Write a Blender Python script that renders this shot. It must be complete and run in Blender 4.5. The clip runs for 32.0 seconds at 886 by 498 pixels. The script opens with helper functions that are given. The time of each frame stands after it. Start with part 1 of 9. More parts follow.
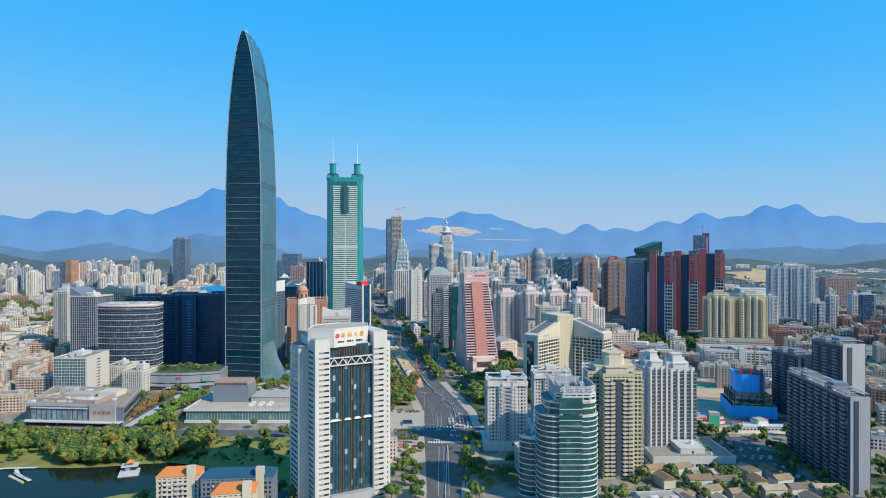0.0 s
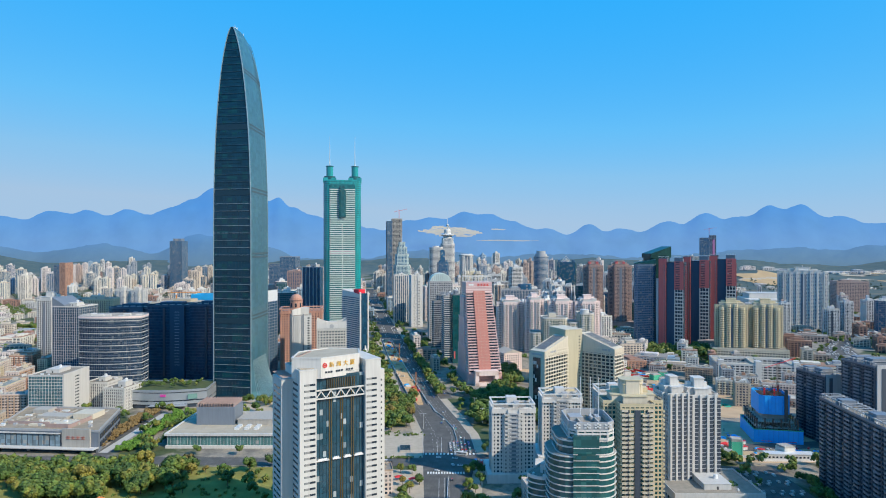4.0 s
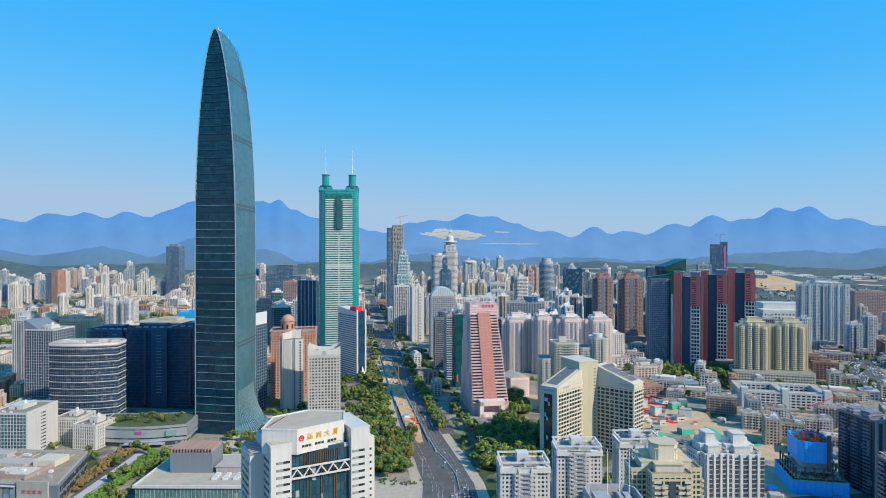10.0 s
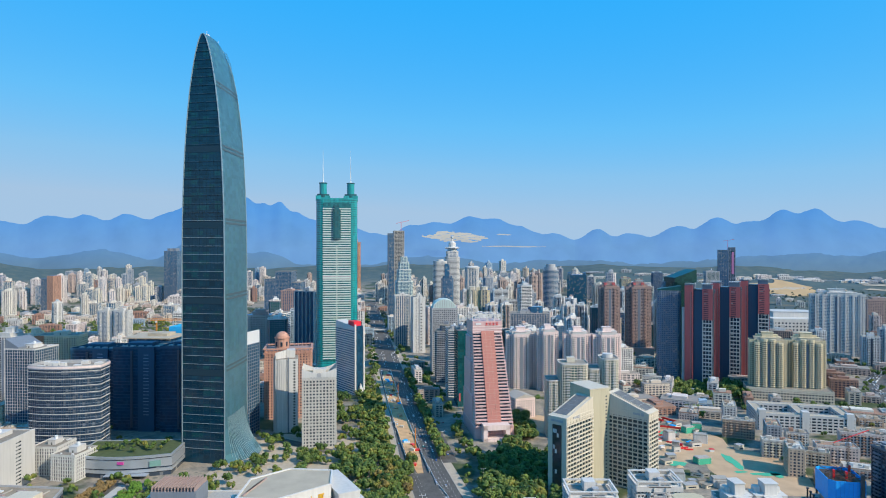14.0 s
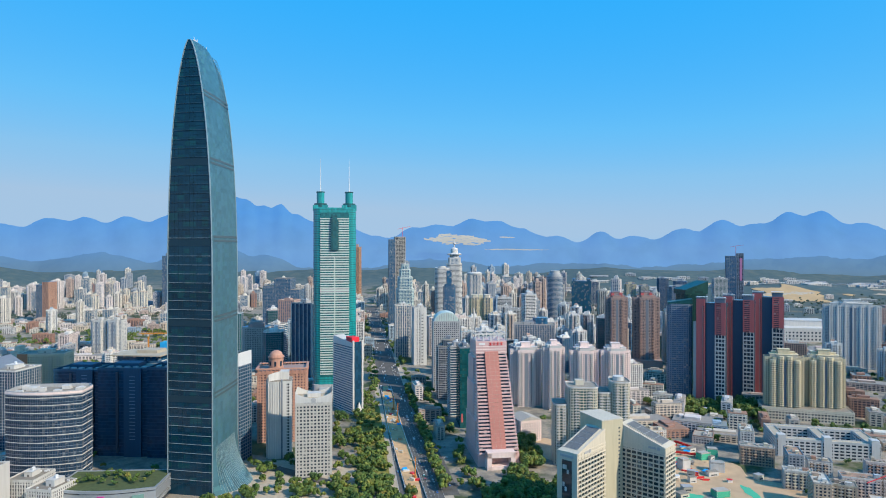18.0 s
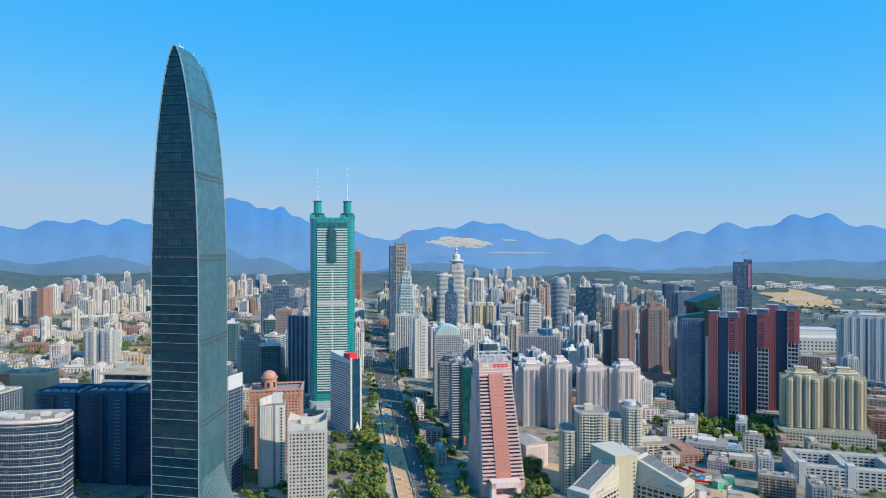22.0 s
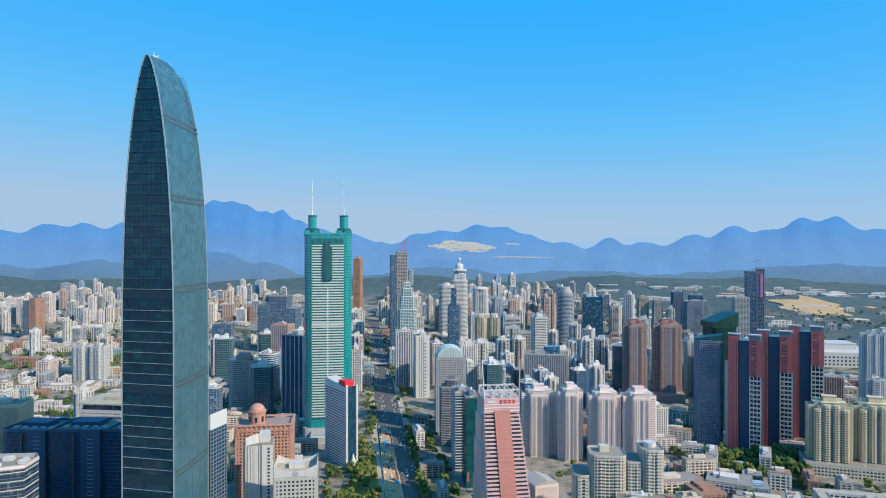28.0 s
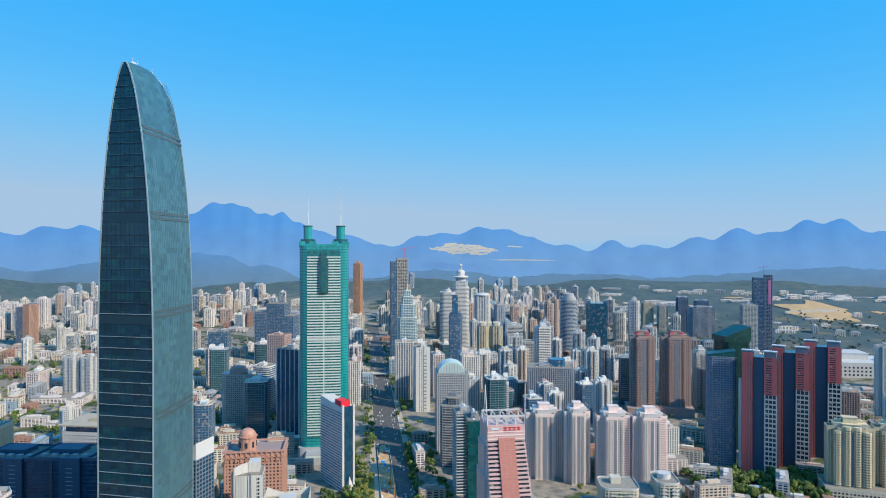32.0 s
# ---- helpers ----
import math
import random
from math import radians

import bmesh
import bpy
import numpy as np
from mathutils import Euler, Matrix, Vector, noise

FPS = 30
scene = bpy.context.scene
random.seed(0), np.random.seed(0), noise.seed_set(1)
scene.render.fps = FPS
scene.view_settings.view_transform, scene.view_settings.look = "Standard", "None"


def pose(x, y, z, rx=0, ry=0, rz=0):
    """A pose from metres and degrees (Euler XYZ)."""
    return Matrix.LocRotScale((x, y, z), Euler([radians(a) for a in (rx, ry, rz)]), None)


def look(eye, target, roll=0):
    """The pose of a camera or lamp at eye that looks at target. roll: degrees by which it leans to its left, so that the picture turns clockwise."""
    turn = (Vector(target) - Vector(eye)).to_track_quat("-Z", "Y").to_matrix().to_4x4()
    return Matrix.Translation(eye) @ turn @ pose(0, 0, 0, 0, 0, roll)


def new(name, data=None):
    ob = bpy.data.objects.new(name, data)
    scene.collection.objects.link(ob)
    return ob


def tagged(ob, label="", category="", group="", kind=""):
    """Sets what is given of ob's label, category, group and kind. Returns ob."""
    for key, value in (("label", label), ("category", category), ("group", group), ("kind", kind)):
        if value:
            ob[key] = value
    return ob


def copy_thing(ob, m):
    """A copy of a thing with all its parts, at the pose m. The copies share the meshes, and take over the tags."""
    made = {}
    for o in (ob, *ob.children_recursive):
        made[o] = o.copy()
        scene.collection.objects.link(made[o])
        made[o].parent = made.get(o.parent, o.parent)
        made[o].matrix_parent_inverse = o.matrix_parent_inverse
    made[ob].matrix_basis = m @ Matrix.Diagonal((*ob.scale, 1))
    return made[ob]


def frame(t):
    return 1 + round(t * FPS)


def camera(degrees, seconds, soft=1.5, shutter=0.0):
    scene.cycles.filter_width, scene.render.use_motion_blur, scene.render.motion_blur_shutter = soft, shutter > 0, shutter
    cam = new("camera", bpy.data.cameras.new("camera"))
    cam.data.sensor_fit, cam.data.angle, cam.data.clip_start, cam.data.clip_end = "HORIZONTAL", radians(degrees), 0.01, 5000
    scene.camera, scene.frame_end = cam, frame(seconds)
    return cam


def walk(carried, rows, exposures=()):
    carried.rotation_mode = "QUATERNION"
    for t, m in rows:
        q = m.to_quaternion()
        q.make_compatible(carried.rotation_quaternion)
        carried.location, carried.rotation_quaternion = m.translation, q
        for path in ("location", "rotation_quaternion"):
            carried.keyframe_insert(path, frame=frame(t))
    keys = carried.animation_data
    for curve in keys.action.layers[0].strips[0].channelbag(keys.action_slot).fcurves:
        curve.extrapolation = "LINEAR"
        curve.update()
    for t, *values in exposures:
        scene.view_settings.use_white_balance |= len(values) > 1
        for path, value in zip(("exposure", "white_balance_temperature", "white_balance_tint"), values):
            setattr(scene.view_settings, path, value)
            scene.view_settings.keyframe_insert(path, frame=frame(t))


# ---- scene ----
cam = camera(69.4, 32.0, soft=1.0)
PATH = [
    (0, pose(0.63, -0.59, 169.40, 89.885, 0, 0.045)),
    (1.5, pose(0.96, 16.56, 173.23, 89.848, 0, 0.085)),
    (3, pose(1.26, 33.31, 177.77, 89.818, 0, 0.132)),
    (4.5, pose(1.54, 49.70, 182.91, 89.795, 0, 0.185)),
    (6, pose(1.80, 65.77, 188.54, 89.778, 0, 0.243)),
    (8, pose(2.11, 86.77, 196.65, 89.764, 0, 0.327)),
    (10, pose(2.38, 107.34, 205.26, 89.757, 0, 0.418)),
    (12, pose(2.62, 127.56, 214.20, 89.755, 0, 0.513)),
    (14, pose(2.82, 147.49, 223.31, 89.756, 0, 0.611)),
    (16, pose(2.98, 167.20, 232.46, 89.761, 0, 0.711)),
    (18, pose(3.10, 186.73, 241.56, 89.767, 0, 0.810)),
    (20, pose(3.19, 206.12, 250.54, 89.773, 0, 0.908)),
    (22, pose(3.24, 225.41, 259.34, 89.780, 0, 1.002)),
    (24, pose(3.25, 244.62, 267.95, 89.786, 0, 1.091)),
    (26, pose(3.22, 263.77, 276.37, 89.792, 0, 1.174)),
    (28, pose(3.15, 282.88, 284.64, 89.798, 0, 1.248)),
    (30, pose(3.05, 301.94, 292.81, 89.804, 0, 1.312)),
    (31, pose(2.98, 311.45, 296.88, 89.807, 0, 1.340)),
    (32, pose(2.91, 320.95, 300.96, 89.810, 0, 1.364)),
]
walk(cam, PATH)

# ---------- world and sun ----------
SUN_ELEV, SUN_AZ = 36.0, 123.0   # degrees; azimuth clockwise from +y (ahead)
EXPOSURE = 0.0
scene.view_settings.exposure = EXPOSURE
world = bpy.data.worlds.new("world")
scene.world = world
world.use_nodes = True
wn = world.node_tree
wn.nodes.clear()
w_out = wn.nodes.new("ShaderNodeOutputWorld")
w_bg = wn.nodes.new("ShaderNodeBackground")
w_sky = wn.nodes.new("ShaderNodeTexSky")
w_hue = wn.nodes.new("ShaderNodeHueSaturation")
w_sky.sky_type = "NISHITA"
w_sky.sun_disc = False
w_sky.sun_elevation = radians(SUN_ELEV)
w_sky.sun_rotation = radians(SUN_AZ)
w_sky.air_density, w_sky.dust_density, w_sky.ozone_density = 1.0, 0.6, 3.0
w_hue.inputs["Saturation"].default_value = 1.3
w_sep = wn.nodes.new("ShaderNodeSeparateColor")
w_fac = wn.nodes.new("ShaderNodeMath")
w_fac.operation, w_fac.use_clamp = "MULTIPLY", True
w_fac.inputs[1].default_value = 0.14
w_ramp = wn.nodes.new("ShaderNodeValToRGB")
w_ramp.color_ramp.elements.new(0.5)
w_ramp.color_ramp.elements.new(0.6)
w_ramp.color_ramp.elements.new(0.7)
# clear winter sky: deep blue overhead, pale towards the horizon
for el, (p, c) in zip(w_ramp.color_ramp.elements, ((0.035, (0.024, 0.31, 0.78)), (0.062, (0.026, 0.42, 0.98)), (0.19, (0.13, 0.52, 0.95)), (0.34, (0.25, 0.55, 0.86)), (0.62, (0.38, 0.56, 0.77)))):
    el.position, el.color = p, (*c, 1)
w_bg.inputs["Strength"].default_value = 1.0
wn.links.new(w_sky.outputs[0], w_hue.inputs["Color"])
wn.links.new(w_hue.outputs[0], w_sep.inputs[0])
wn.links.new(w_sep.outputs[0], w_fac.inputs[0])
wn.links.new(w_fac.outputs[0], w_ramp.inputs[0])
wn.links.new(w_ramp.outputs[0], w_bg.inputs["Color"])
wn.links.new(w_bg.outputs[0], w_out.inputs[0])

sun_data = bpy.data.lights.new("sun", "SUN")
sun_data.energy = 4.9
sun_data.angle = radians(0.6)
sun_data.color = (1.0, 0.885, 0.71)
sun = new("sun", sun_data)
se, sa = radians(SUN_ELEV), radians(SUN_AZ)
sun_way = Vector((math.sin(sa) * math.cos(se), math.cos(sa) * math.cos(se), math.sin(se)))
sun.matrix_world = look(Vector((0, 0, 600)) + sun_way * 100, (0, 0, 600))


# ---------- materials ----------
def nodes_of(mat):
    mat.use_nodes = True
    nt = mat.node_tree
    return nt, nt.nodes["Principled BSDF"]


def mixc(nt, a, b, fac, blend="MIX"):
    n = nt.nodes.new("ShaderNodeMix")
    n.data_type, n.blend_type = "RGBA", blend
    for sock, val in ((n.inputs[0], fac), (n.inputs[6], a), (n.inputs[7], b)):
        if isinstance(val, bpy.types.NodeSocket):
            nt.links.new(val, sock)
        elif isinstance(val, (tuple, list)):
            sock.default_value = (*val[:3], 1)
        else:
            sock.default_value = val
    return n.outputs[2]


def noise_of(nt, scale, detail=3, coord="Object", stretch=(1, 1, 1)):
    tc = nt.nodes.new("ShaderNodeTexCoord")
    mp = nt.nodes.new("ShaderNodeMapping")
    mp.inputs["Scale"].default_value = stretch
    nz = nt.nodes.new("ShaderNodeTexNoise")
    nz.inputs["Scale"].default_value, nz.inputs["Detail"].default_value = scale, detail
    nt.links.new(tc.outputs[coord], mp.inputs[0])
    nt.links.new(mp.outputs[0], nz.inputs["Vector"])
    return nz.outputs[0]


def ramp(nt, val, stops):
    r = nt.nodes.new("ShaderNodeValToRGB")
    while len(r.color_ramp.elements) < len(stops):
        r.color_ramp.elements.new(0.5)
    for el, (p, c) in zip(r.color_ramp.elements, stops):
        el.position = p
        el.color = (*c, 1) if isinstance(c, (tuple, list)) else (c, c, c, 1)
    nt.links.new(val, r.inputs[0])
    return r.outputs[0]


def add_bump(nt, bsdf, val, strength=0.2, dist=0.1):
    b = nt.nodes.new("ShaderNodeBump")
    b.inputs["Strength"].default_value, b.inputs["Distance"].default_value = strength, dist
    nt.links.new(val, b.inputs["Height"])
    nt.links.new(b.outputs[0], bsdf.inputs["Normal"])


def wall_mat(name, col, rough=0.75, vary=0.12, stain=0.35):
    """Painted or tiled wall: rain streaks, blotches, and a small difference from piece to piece."""
    m = bpy.data.materials.new(name)
    nt, b = nodes_of(m)
    dark = tuple(c * 0.62 for c in col)
    light = tuple(min(1, c * 1.12) for c in col)
    streak = ramp(nt, noise_of(nt, 0.55, 4, stretch=(1, 1, 0.08)), [(0.42, 0.0), (0.75, 1.0)])
    blot = noise_of(nt, 0.06, 3)
    c1 = mixc(nt, col, light, blot)
    st = nt.nodes.new("ShaderNodeMath")
    st.operation = "MULTIPLY"
    nt.links.new(streak, st.inputs[0])
    st.inputs[1].default_value = stain
    c2 = mixc(nt, c1, dark, st.outputs[0])
    oi = nt.nodes.new("ShaderNodeObjectInfo")
    tint = ramp(nt, oi.outputs["Random"], [(0.0, 1 - vary), (1.0, 1.0)])
    c3 = mixc(nt, c2, tint, 1.0, "MULTIPLY")
    nt.links.new(c3, b.inputs["Base Color"])
    b.inputs["Roughness"].default_value = rough
    add_bump(nt, b, noise_of(nt, 3.0, 4), 0.15, 0.05)
    return m


def glass_mat(name, col, rough=0.08, cell=(3.0, 3.0, 3.4), curtain=(0.35, 0.36, 0.36), share=0.06, spec=0.6, metal=0.0, wave=0.02):
    """Dark window glass, pane by pane a little different, with drawn curtains behind some panes."""
    m = bpy.data.materials.new(name)
    nt, b = nodes_of(m)
    tc = nt.nodes.new("ShaderNodeTexCoord")
    sn = nt.nodes.new("ShaderNodeVectorMath")
    sn.operation = "SNAP"
    sn.inputs[1].default_value = cell
    wnz = nt.nodes.new("ShaderNodeTexWhiteNoise")
    nt.links.new(tc.outputs["Object"], sn.inputs[0])
    nt.links.new(sn.outputs[0], wnz.inputs["Vector"])
    pane = ramp(nt, wnz.outputs["Value"], [(0.0, tuple(c * 0.75 for c in col)), (1 - share - 0.02, tuple(c * 1.2 for c in col)), (1 - share, curtain), (1.0, tuple(c * 0.7 for c in curtain))])
    oi = nt.nodes.new("ShaderNodeObjectInfo")
    tint = ramp(nt, oi.outputs["Random"], [(0.0, 0.85), (1.0, 1.0)])
    nt.links.new(mixc(nt, pane, tint, 1.0, "MULTIPLY"), b.inputs["Base Color"])
    b.inputs["Roughness"].default_value = rough
    b.inputs["Metallic"].default_value = metal
    b.inputs["Specular IOR Level"].default_value = spec
    add_bump(nt, b, noise_of(nt, 0.35, 2), wave, 0.3)
    return m


def plain_mat(name, col, rough=0.6, metal=0.0, vary=0.0, grain=3.0, amount=0.25):
    m = bpy.data.materials.new(name)
    nt, b = nodes_of(m)
    c = mixc(nt, tuple(x * (1 - amount) for x in col), tuple(min(1, x * (1 + amount)) for x in col), noise_of(nt, grain, 4))
    if vary:
        oi = nt.nodes.new("ShaderNodeObjectInfo")
        c = mixc(nt, c, ramp(nt, oi.outputs["Random"], [(0.0, 1 - vary), (1.0, 1.0)]), 1.0, "MULTIPLY")
    nt.links.new(c, b.inputs["Base Color"])
    b.inputs["Roughness"].default_value = rough
    b.inputs["Metallic"].default_value = metal
    return m


def hue_mat(name, stops, rough=0.7, stain=0.35):
    """Like wall_mat, with the paint chosen house by house."""
    m = bpy.data.materials.new(name)
    nt, b = nodes_of(m)
    oi = nt.nodes.new("ShaderNodeObjectInfo")
    base = ramp(nt, oi.outputs["Random"], stops)
    base.node.color_ramp.interpolation = "CONSTANT"
    streak = ramp(nt, noise_of(nt, 0.5, 4, stretch=(1, 1, 0.1)), [(0.4, 1.0), (0.8, 1 - stain)])
    c = mixc(nt, base, streak, 1.0, "MULTIPLY")
    blot = ramp(nt, noise_of(nt, 0.08, 3), [(0.3, 0.85), (0.7, 1.0)])
    nt.links.new(mixc(nt, c, blot, 1.0, "MULTIPLY"), b.inputs["Base Color"])
    b.inputs["Roughness"].default_value = rough
    add_bump(nt, b, noise_of(nt, 2.0, 4), 0.15, 0.05)
    return m


WHITE = wall_mat("white_tile", (0.54, 0.535, 0.525), 0.6, 0.06, 0.3)
OFFWHITE = wall_mat("offwhite_tile", (0.59, 0.575, 0.555), 0.6, 0.08, 0.35)
LILAC = wall_mat("pale_lilac_tile", (0.76, 0.62, 0.59), 0.6, 0.08, 0.3)
PINK = wall_mat("pink_granite", (0.62, 0.42, 0.42), 0.45, 0.08, 0.25)
ROSE = wall_mat("rose_granite", (0.42, 0.16, 0.13), 0.4, 0.08, 0.25)
BROWNSTONE = wall_mat("brown_pink_stone", (0.44, 0.29, 0.245), 0.6, 0.08, 0.3)
CREAM = wall_mat("cream_tile", (0.57, 0.515, 0.42), 0.6, 0.06, 0.3)
GOLD = wall_mat("yellow_tile", (0.55, 0.475, 0.32), 0.6, 0.08, 0.35)
GREYW = wall_mat("grey_tile", (0.37, 0.38, 0.40), 0.6, 0.08, 0.35)
SLATE = wall_mat("slate_cladding", (0.17, 0.20, 0.245), 0.5, 0.08, 0.3)
REDW = wall_mat("deep_red_tile", (0.50, 0.115, 0.115), 0.55, 0.08, 0.3)
BRICKW = wall_mat("brown_brick_tile", (0.36, 0.265, 0.245), 0.7, 0.1, 0.3)
CONC = wall_mat("concrete", (0.40, 0.38, 0.35), 0.85, 0.1, 0.45)
ROOFC = plain_mat("roof_screed", (0.29, 0.26, 0.22), 0.9, grain=0.3, vary=0.25, amount=0.35)
PALEROOF = plain_mat("pale_roof", (0.42, 0.365, 0.285), 0.85, grain=0.12, amount=0.25)
STEEL = plain_mat("white_steel", (0.72, 0.73, 0.74), 0.4, 0.2)
DARKSTEEL = plain_mat("dark_steel", (0.08, 0.085, 0.09), 0.5, 0.3)
# one tower's glazing: front in its shaded tone, side lightened for sky reflection
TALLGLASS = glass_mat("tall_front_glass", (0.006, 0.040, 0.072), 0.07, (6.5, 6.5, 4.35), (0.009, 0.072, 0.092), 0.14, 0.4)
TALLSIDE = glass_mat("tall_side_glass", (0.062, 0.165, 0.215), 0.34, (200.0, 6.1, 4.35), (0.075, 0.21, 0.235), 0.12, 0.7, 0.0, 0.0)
NAVY = glass_mat("navy_glass", (0.016, 0.068, 0.128), 0.2, (3, 3, 4), (0.03, 0.09, 0.15), 0.1, 0.4)
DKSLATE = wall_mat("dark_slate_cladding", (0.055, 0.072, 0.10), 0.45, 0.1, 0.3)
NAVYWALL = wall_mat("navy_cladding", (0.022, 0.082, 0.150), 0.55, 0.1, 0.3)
BLUEGREY = wall_mat("blue_grey_tile", (0.17, 0.215, 0.28), 0.55, 0.1, 0.3)
# raised towards blue: haze over dark windows is put into the base colour
GLASS = glass_mat("window_glass", (0.030, 0.048, 0.072), 0.1, spec=0.5)
BLUEGLASS = glass_mat("blue_glass", (0.03, 0.115, 0.22), 0.08, share=0.08, spec=0.8)
TEALGLASS = glass_mat("teal_glass", (0.015, 0.30, 0.32), 0.14, (3, 3, 60), (0.02, 0.34, 0.35), 0.15, 0.8, 0.0, 0.0)
DKTEAL = glass_mat("dark_teal_glass", (0.012, 0.10, 0.115), 0.1, (3, 3, 3.8), (0.03, 0.12, 0.12), 0.15, 0.8)
TEALSTRIPE = wall_mat("pale_green_cladding", (0.50, 0.60, 0.57), 0.4, 0.04, 0.2)
MIDGLASS = glass_mat("grey_glass", (0.035, 0.055, 0.085), 0.12)


# ---------- mesh helpers ----------
class Geo:
    """Collects boxes, prisms and tubes for one mesh."""

    def __init__(self):
        self.v, self.f = [], []

    def add(self, verts, faces):
        n = len(self.v)
        self.v += [tuple(p) for p in verts]
        self.f += [tuple(i + n for i in fc) for fc in faces]
        return self

    def box(self, x, y, z, sx, sy, sz, turn=0.0, bottom=True):
        """A box on its base centre (x, y, z)."""
        c, s = math.cos(turn), math.sin(turn)
        pts = []
        for dz in (0, sz):
            for dx, dy in ((-sx / 2, -sy / 2), (sx / 2, -sy / 2), (sx / 2, sy / 2), (-sx / 2, sy / 2)):
                pts.append((x + dx * c - dy * s, y + dx * s + dy * c, z + dz))
        fc = [(4, 5, 6, 7), (0, 1, 5, 4), (1, 2, 6, 5), (2, 3, 7, 6), (3, 0, 4, 7)]
        if bottom:
            fc.append((3, 2, 1, 0))
        return self.add(pts, fc)

    def prism(self, poly, z0, z1, top=True, bottom=False, scale=1.0):
        n = len(poly)
        cx, cy = sum(p[0] for p in poly) / n, sum(p[1] for p in poly) / n
        up = [(cx + (x - cx) * scale, cy + (y - cy) * scale, z1) for x, y in poly]
        fc = [(i, (i + 1) % n, n + (i + 1) % n, n + i) for i in range(n)]
        if top:
            fc.append(tuple(range(n, 2 * n)))
        if bottom:
            fc.append(tuple(reversed(range(n))))
        return self.add([(x, y, z0) for x, y in poly] + up, fc)

    def ring(self, outer, inner, z0, z1):
        """A band between two outlines with the same number of corners."""
        n = len(outer)
        v = [(x, y, z) for z in (z0, z1) for pl in (outer, inner) for x, y in pl]
        fc = []
        for i in range(n):
            j = (i + 1) % n
            fc += [(i, j, 2 * n + j, 2 * n + i), (2 * n + i, 2 * n + j, 3 * n + j, 3 * n + i), (j, i, n + i, n + j), (n + j, n + i, 3 * n + i, 3 * n + j)]
        return self.add(v, fc)

    def tube(self, x, y, z0, z1, r0, r1=None, n=16, cap=True):
        r1 = r0 if r1 is None else r1
        v = [(x + r * math.cos(2 * math.pi * i / n), y + r * math.sin(2 * math.pi * i / n), z) for z, r in ((z0, r0), (z1, r1)) for i in range(n)]
        fc = [(i, (i + 1) % n, n + (i + 1) % n, n + i) for i in range(n)]
        if cap:
            fc.append(tuple(range(n, 2 * n)))
        return self.add(v, fc)

    def bar(self, a, b, r, n=4):
        """A straight bar from a to b."""
        a, b = Vector(a), Vector(b)
        q = (b - a).to_track_quat("Z", "Y").to_matrix()
        v = []
        for p in (a, b):
            for i in range(n):
                w = 2 * math.pi * (i + 0.5) / n
                v.append(p + q @ Vector((r * math.cos(w), r * math.sin(w), 0)))
        return self.add(v, [(i, (i + 1) % n, n + (i + 1) % n, n + i) for i in range(n)] + [tuple(range(n, 2 * n)), tuple(reversed(range(n)))])

    def dome(self, x, y, z, r, h, n=16, rings=5):
        v, fc = [], []
        for k in range(rings):
            w = math.pi / 2 * k / rings
            v += [(x + r * math.cos(w) * math.cos(2 * math.pi * i / n), y + r * math.cos(w) * math.sin(2 * math.pi * i / n), z + h * math.sin(w)) for i in range(n)]
        v.append((x, y, z + h))
        for k in range(rings - 1):
            fc += [(k * n + i, k * n + (i + 1) % n, (k + 1) * n + (i + 1) % n, (k + 1) * n + i) for i in range(n)]
        fc += [((rings - 1) * n + i, (rings - 1) * n + (i + 1) % n, rings * n) for i in range(n)]
        return self.add(v, fc)

    def mesh(self, name, mat, smooth=False):
        me = bpy.data.meshes.new(name)
        me.from_pydata(self.v, [], self.f)
        if mat:
            me.materials.append(mat)
        if smooth:
            me.shade_smooth()
        return me


def part(name, geo, mat, parent, label="", kind="", at=(0, 0, 0), turn=0.0, smooth=False):
    """One mesh object under a thing or a part. geo: a Geo or a mesh shared with other pieces."""
    me = geo.mesh(name, mat, smooth) if isinstance(geo, Geo) else geo
    ob = new(name, me)
    ob.parent = parent
    ob.location = at
    ob.rotation_euler = (0, 0, turn)
    if label or kind:
        tagged(ob, label=label, kind=kind)
    return ob


def thing(name, x, y, turn=0.0, label="", category="building", group="", z=0.0, kind=""):
    ob = new(name)
    ob.empty_display_size = 1
    ob.location, ob.rotation_euler = (x, y, z), (0, 0, radians(turn))
    return tagged(ob, label, category, group, kind)


def rect(w, d, cx=0.0, cy=0.0):
    return [(cx - w / 2, cy - d / 2), (cx + w / 2, cy - d / 2), (cx + w / 2, cy + d / 2), (cx - w / 2, cy + d / 2)]


def rounded(w, d, r, seg=4, cx=0.0, cy=0.0):
    pts = []
    for sx, sy, a0 in ((1, -1, -90), (1, 1, 0), (-1, 1, 90), (-1, -1, 180)):
        for k in range(seg + 1):
            a = radians(a0 + 90 * k / seg)
            pts.append((cx + sx * (w / 2 - r) + r * math.cos(a), cy + sy * (d / 2 - r) + r * math.sin(a)))
    return pts


def chamfered(w, d, c, cx=0.0, cy=0.0):
    return rounded(w, d, c, 1, cx, cy)


def cross_plan(w, d, nx, ny):
    """A plus-shaped outline with notched corners."""
    a, b = w / 2, d / 2
    return [(-a + nx, -b), (a - nx, -b), (a - nx, -b + ny), (a, -b + ny), (a, b - ny), (a - nx, b - ny), (a - nx, b), (-a + nx, b), (-a + nx, b - ny), (-a, b - ny), (-a, -b + ny), (-a + nx, -b + ny)]


